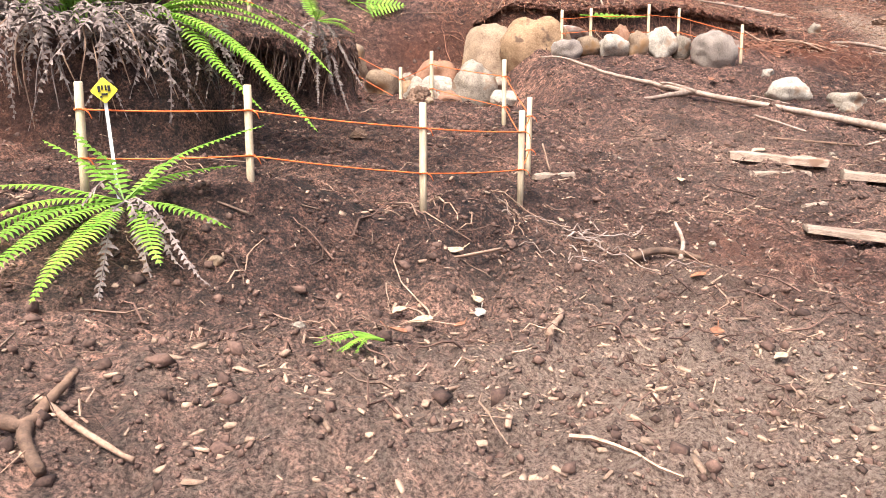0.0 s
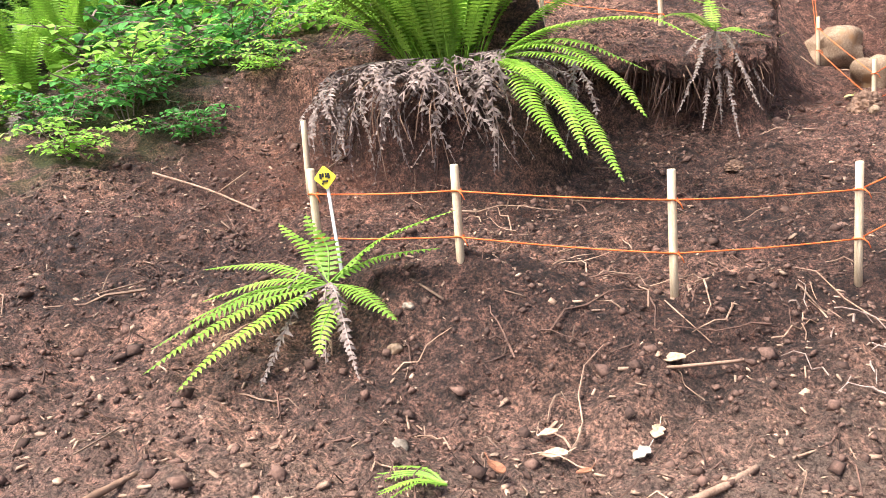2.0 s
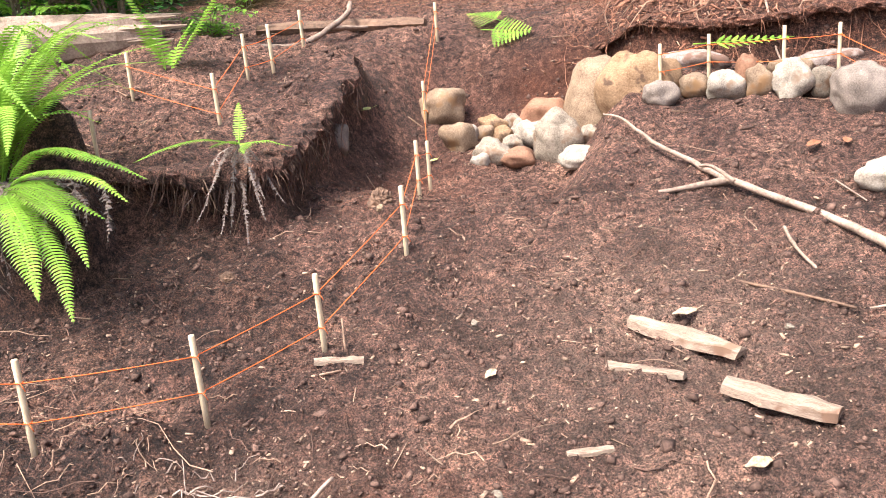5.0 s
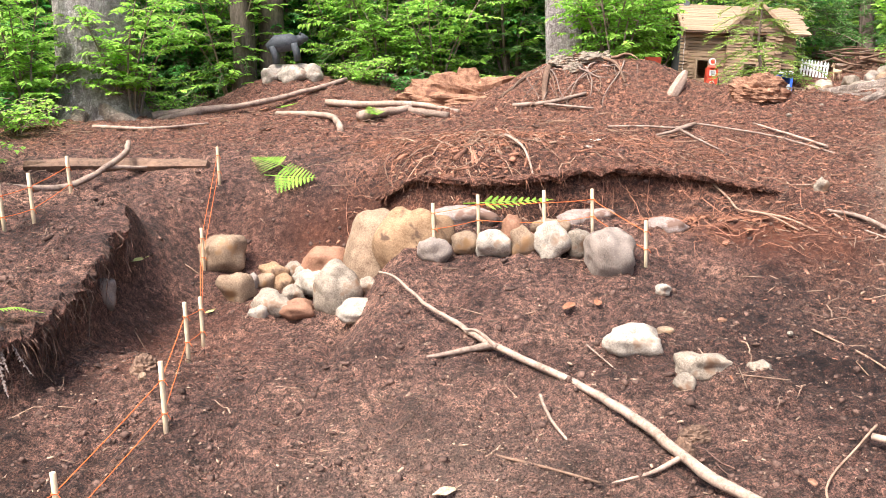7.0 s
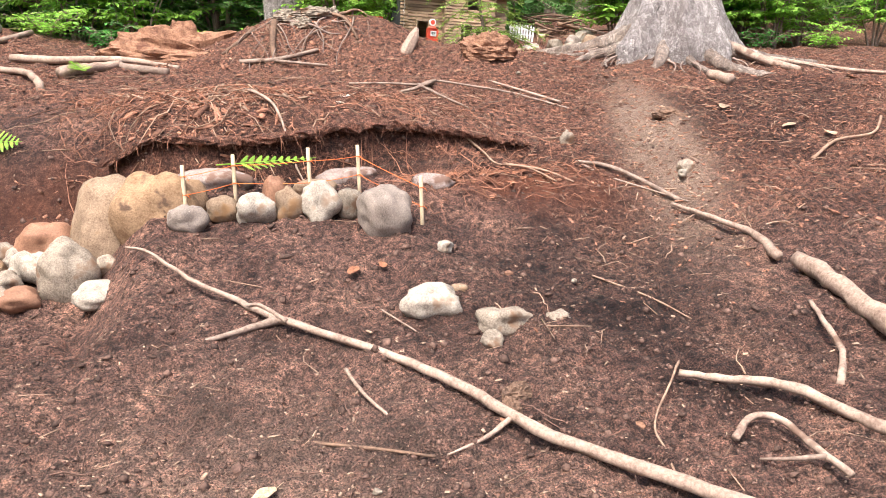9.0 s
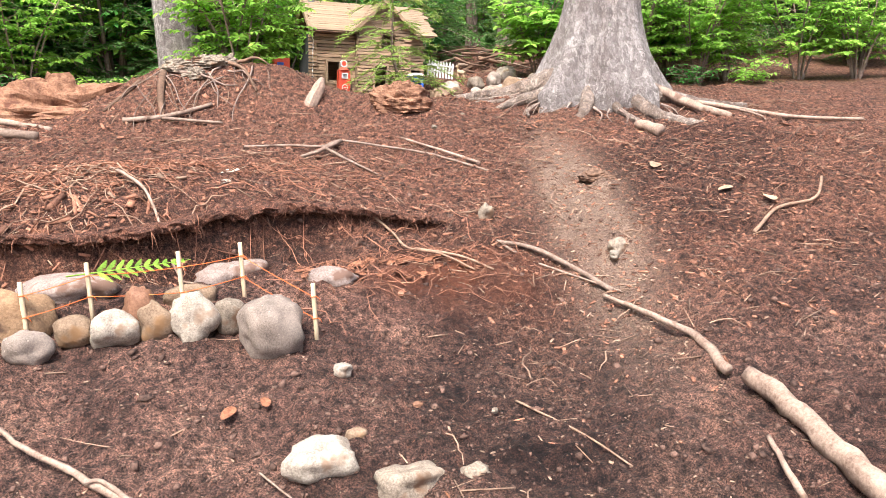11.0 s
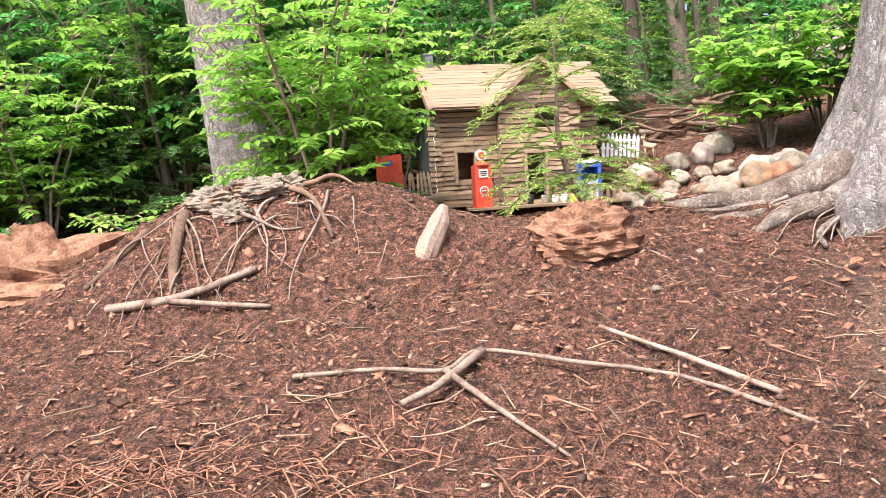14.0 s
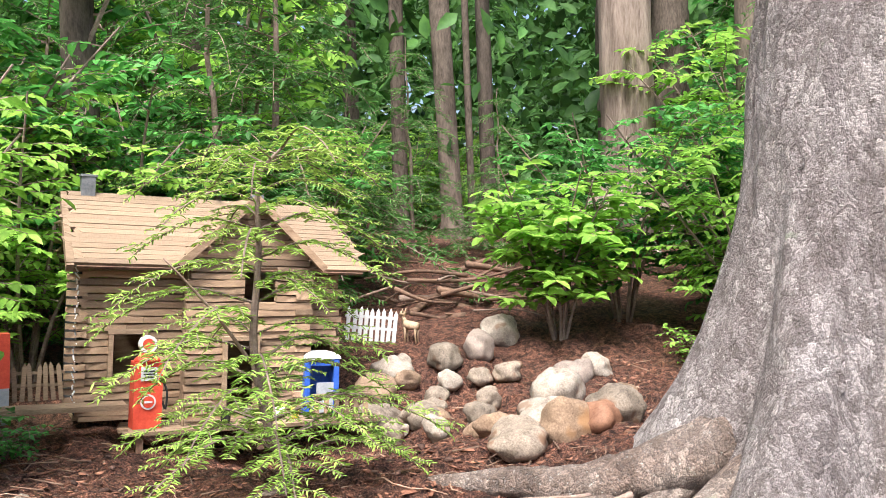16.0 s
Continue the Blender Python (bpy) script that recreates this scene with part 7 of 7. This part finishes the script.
# low brambles along the shady edge
BRAMBLE = [shrub_meshes("bramble", 0.34, 0.85, 8, 9, 34, 0.058, BRIGHT_LEAF if k else LEAF, 130 + k, 1.15, 0.15) for k in range(2)]
for i, (x, y, k) in enumerate(((-1.95, 2.95, 0.5), (-2.15, 2.5, 0.55), (-2.45, 2.7, 0.6), (-1.8, 3.35, 0.45), (-2.15, 3.55, 1.0), (-2.5, 3.2, 1.0), (-2.75, 3.6, 1.3), (-2.45, 4.1, 1.2), (-3.0, 4.0, 1.4), (-1.95, 4.25, 0.9), (-2.3, 2.95, 0.8), (-3.1, 2.7, 1.2), (-2.6, 4.8, 1.2), (-1.6, 6.3, 0.8), (-2.2, 6.0, 1.2), (-2.1, 7.6, 1.0), (-2.9, 8.6, 1.2), (-1.7, 9.9, 0.9), (3.05, 10.5, 0.8), (3.3, 10.3, 0.6), (3.5, 10.6, 0.8), (2.0, 10.9, 0.9), (0.9, 10.9, 0.9), (0.2, 11.2, 0.9), (3.8, 10.75, 0.5), (7.6, 10.9, 0.7), (8.3, 10.3, 0.8), (9.0, 10.1, 0.9))):
    two_part("bramble", BRAMBLE[i % 2], pose(x, y, z_at(x, y) - 0.02, 0, 0, 73 * i) @ Matrix.Scale(k, 4), "low leafy bramble with fresh green leaves", "bramble", "edge brambles")

# ---- litter on the ground, in bulk ----
soil_w = lambda x, y: 1 - 0.8 * mulch_zone(x, y)
near_w = lambda x, y: 0.25 + 0.75 * np.exp(-((y - 2.5) / 2.5) ** 2)
NEAR = (-2.0, 5.2, 0.9, 6.6)
ALL = (-2.0, 8.2, 1.0, 11.2)
litter("soil_crumbs", "loose dark crumbs and clods of soil", 42000, (CLOD_V, CLOD_F), CLOD, ((0.008, 0.022), (0.008, 0.02), (0.006, 0.016)), near_w, (-2.0, 4.5, 0.9, 5.5), 0.5, 0.1)
litter("soil_clods", "larger dark clods of soil", 9000, (CLOD_V, CLOD_F), CLOD, ((0.02, 0.045), (0.02, 0.04), (0.012, 0.03)), soil_w, ALL, 0.4, 0.1)
litter("bark_chips", "red-brown bark chips", 44000, (CHIP_V, BOX_F), CHIP, ((0.005, 0.014), (0.012, 0.042), (0.0015, 0.004)), mulch_zone, (-2.0, 8.4, 4.2, 11.2), 0.22, 0.8)
litter("bark_flakes", "broad flakes of red bark", 1500, (CHIP_V, BOX_F), CHIP, ((0.012, 0.035), (0.025, 0.075), (0.002, 0.005)), mulch_zone, (-1.0, 7.5, 5.2, 10.5), 0.2, 0.9)
litter("wood_crumbs", "small pale wood chips on dark soil", 9000, (CHIP_V, BOX_F), PALE_CHIP, ((0.003, 0.008), (0.006, 0.024), (0.002, 0.005)), lambda x, y: 0.5 * near_w(x, y) + dust_zone(x, y), NEAR, 0.3, 0.3)
litter("dry_chips", "pale dry wood chips trodden along a strip", 15000, (CHIP_V, BOX_F), PALE_CHIP, ((0.005, 0.011), (0.010, 0.032), (0.002, 0.006)), lambda x, y: dust_zone(x, y) + 0.02 * mulch_zone(x, y), ALL, 0.3, 0.3)
litter("straws", "thin dry roots and bark fibres", 7500, (BOX_V, BOX_F), TWIG, ((0.002, 0.0045), (0.03, 0.16), (0.002, 0.004)), lambda x, y: 0.12 + mulch_zone(x, y), ALL, 0.12, 0.8)


def strands(name, label, count, mat, area, weight, length, radius, seed, rise=0.02):
    """Many thin bent twigs or rootlets in one mesh."""
    rn, s = random.Random(seed), Shape()
    done = 0
    while done < count:
        x, y = rn.uniform(area[0], area[1]), rn.uniform(area[2], area[3])
        if rn.random() > float(weight(np.array(x), np.array(y))):
            continue
        done += 1
        a, L, r = rn.uniform(0, math.tau), rn.uniform(*length) * (0.5 + rn.random()), rn.uniform(*radius)
        pts = []
        for k in range(6):
            pts.append((x, y, z_at(x, y) + 0.004 + r + rise * rn.random() * (1 if 0 < k < 5 else 0.2)))
            a += rn.uniform(-0.7, 0.7)
            x, y = x + math.cos(a) * L / 5, y + math.sin(a) * L / 5
        s.tube(pts, [r * (1 - 0.6 * k / 5) for k in range(6)], 4, caps=False)
    return tagged(s.put(name, mat), label, "twigs", kind="stuff")


strands("twigs", "thin dry twigs scattered over the slope", 480, TWIG, ALL, lambda x, y: 0.3 + 0.7 * mulch_zone(x, y), (0.10, 0.35), (0.0022, 0.005), 31)
strands("rootlets", "dark torn rootlets on the dug soil", 420, ROOTLET, (-1.6, 3.5, 1.1, 5.0), lambda x, y: 0.3 + 0.7 * hump(x, y, 0.1, 2.0, 0.8, 0.3), (0.08, 0.22), (0.0015, 0.0035), 32, 0.03)
strands("pale_twigs", "pale twigs near the string fence", 130, TWIG, (-0.8, 1.8, 1.2, 2.9), one, (0.06, 0.16), (0.0018, 0.0035), 33, 0.02)
strands("twig_litter", "little heap of broken twigs on the soil", 26, ROOT, (0.48, 1.03, 2.11, 2.46), one, (0.05, 0.2), (0.002, 0.005), 36, 0.03)
strands("bark_fibres", "shredded red bark fibres below the dug face", 640, CHIP, (1.0, 4.6, 5.7, 7.6), lambda x, y: 1.6 * hump(x, y, 3.65, 6.08, 0.36, 0.2) + hump(x, y, 1.6, 6.8, 0.7, 0.35) + hump(x, y, 2.6, 7.3, 0.8, 0.25), (0.12, 0.4), (0.0022, 0.0045), 34, 0.05)
debris = lambda x, y: hump(x, y, 1.95, 6.88, 0.34, 0.28)
litter("bark_debris", "splintered red bark and rotten wood heaped on the mound", 420, (CHIP_V, BOX_F), CHIP, ((0.010, 0.026), (0.03, 0.10), (0.004, 0.010)), debris, (1.0, 2.9, 6.2, 7.6), 0.4, 0.7)
litter("wood_splinters", "tan splinters of rotten wood on the mound", 90, (CHIP_V, BOX_F), PALE_CHIP, ((0.010, 0.022), (0.03, 0.09), (0.004, 0.010)), debris, (1.0, 2.9, 6.2, 7.6), 0.4, 0.8)
strands("mound_roots", "bent dead roots tangled on the mound", 46, TWIG, (1.0, 2.9, 6.2, 7.6), debris, (0.2, 0.5), (0.003, 0.008), 35, 0.05)
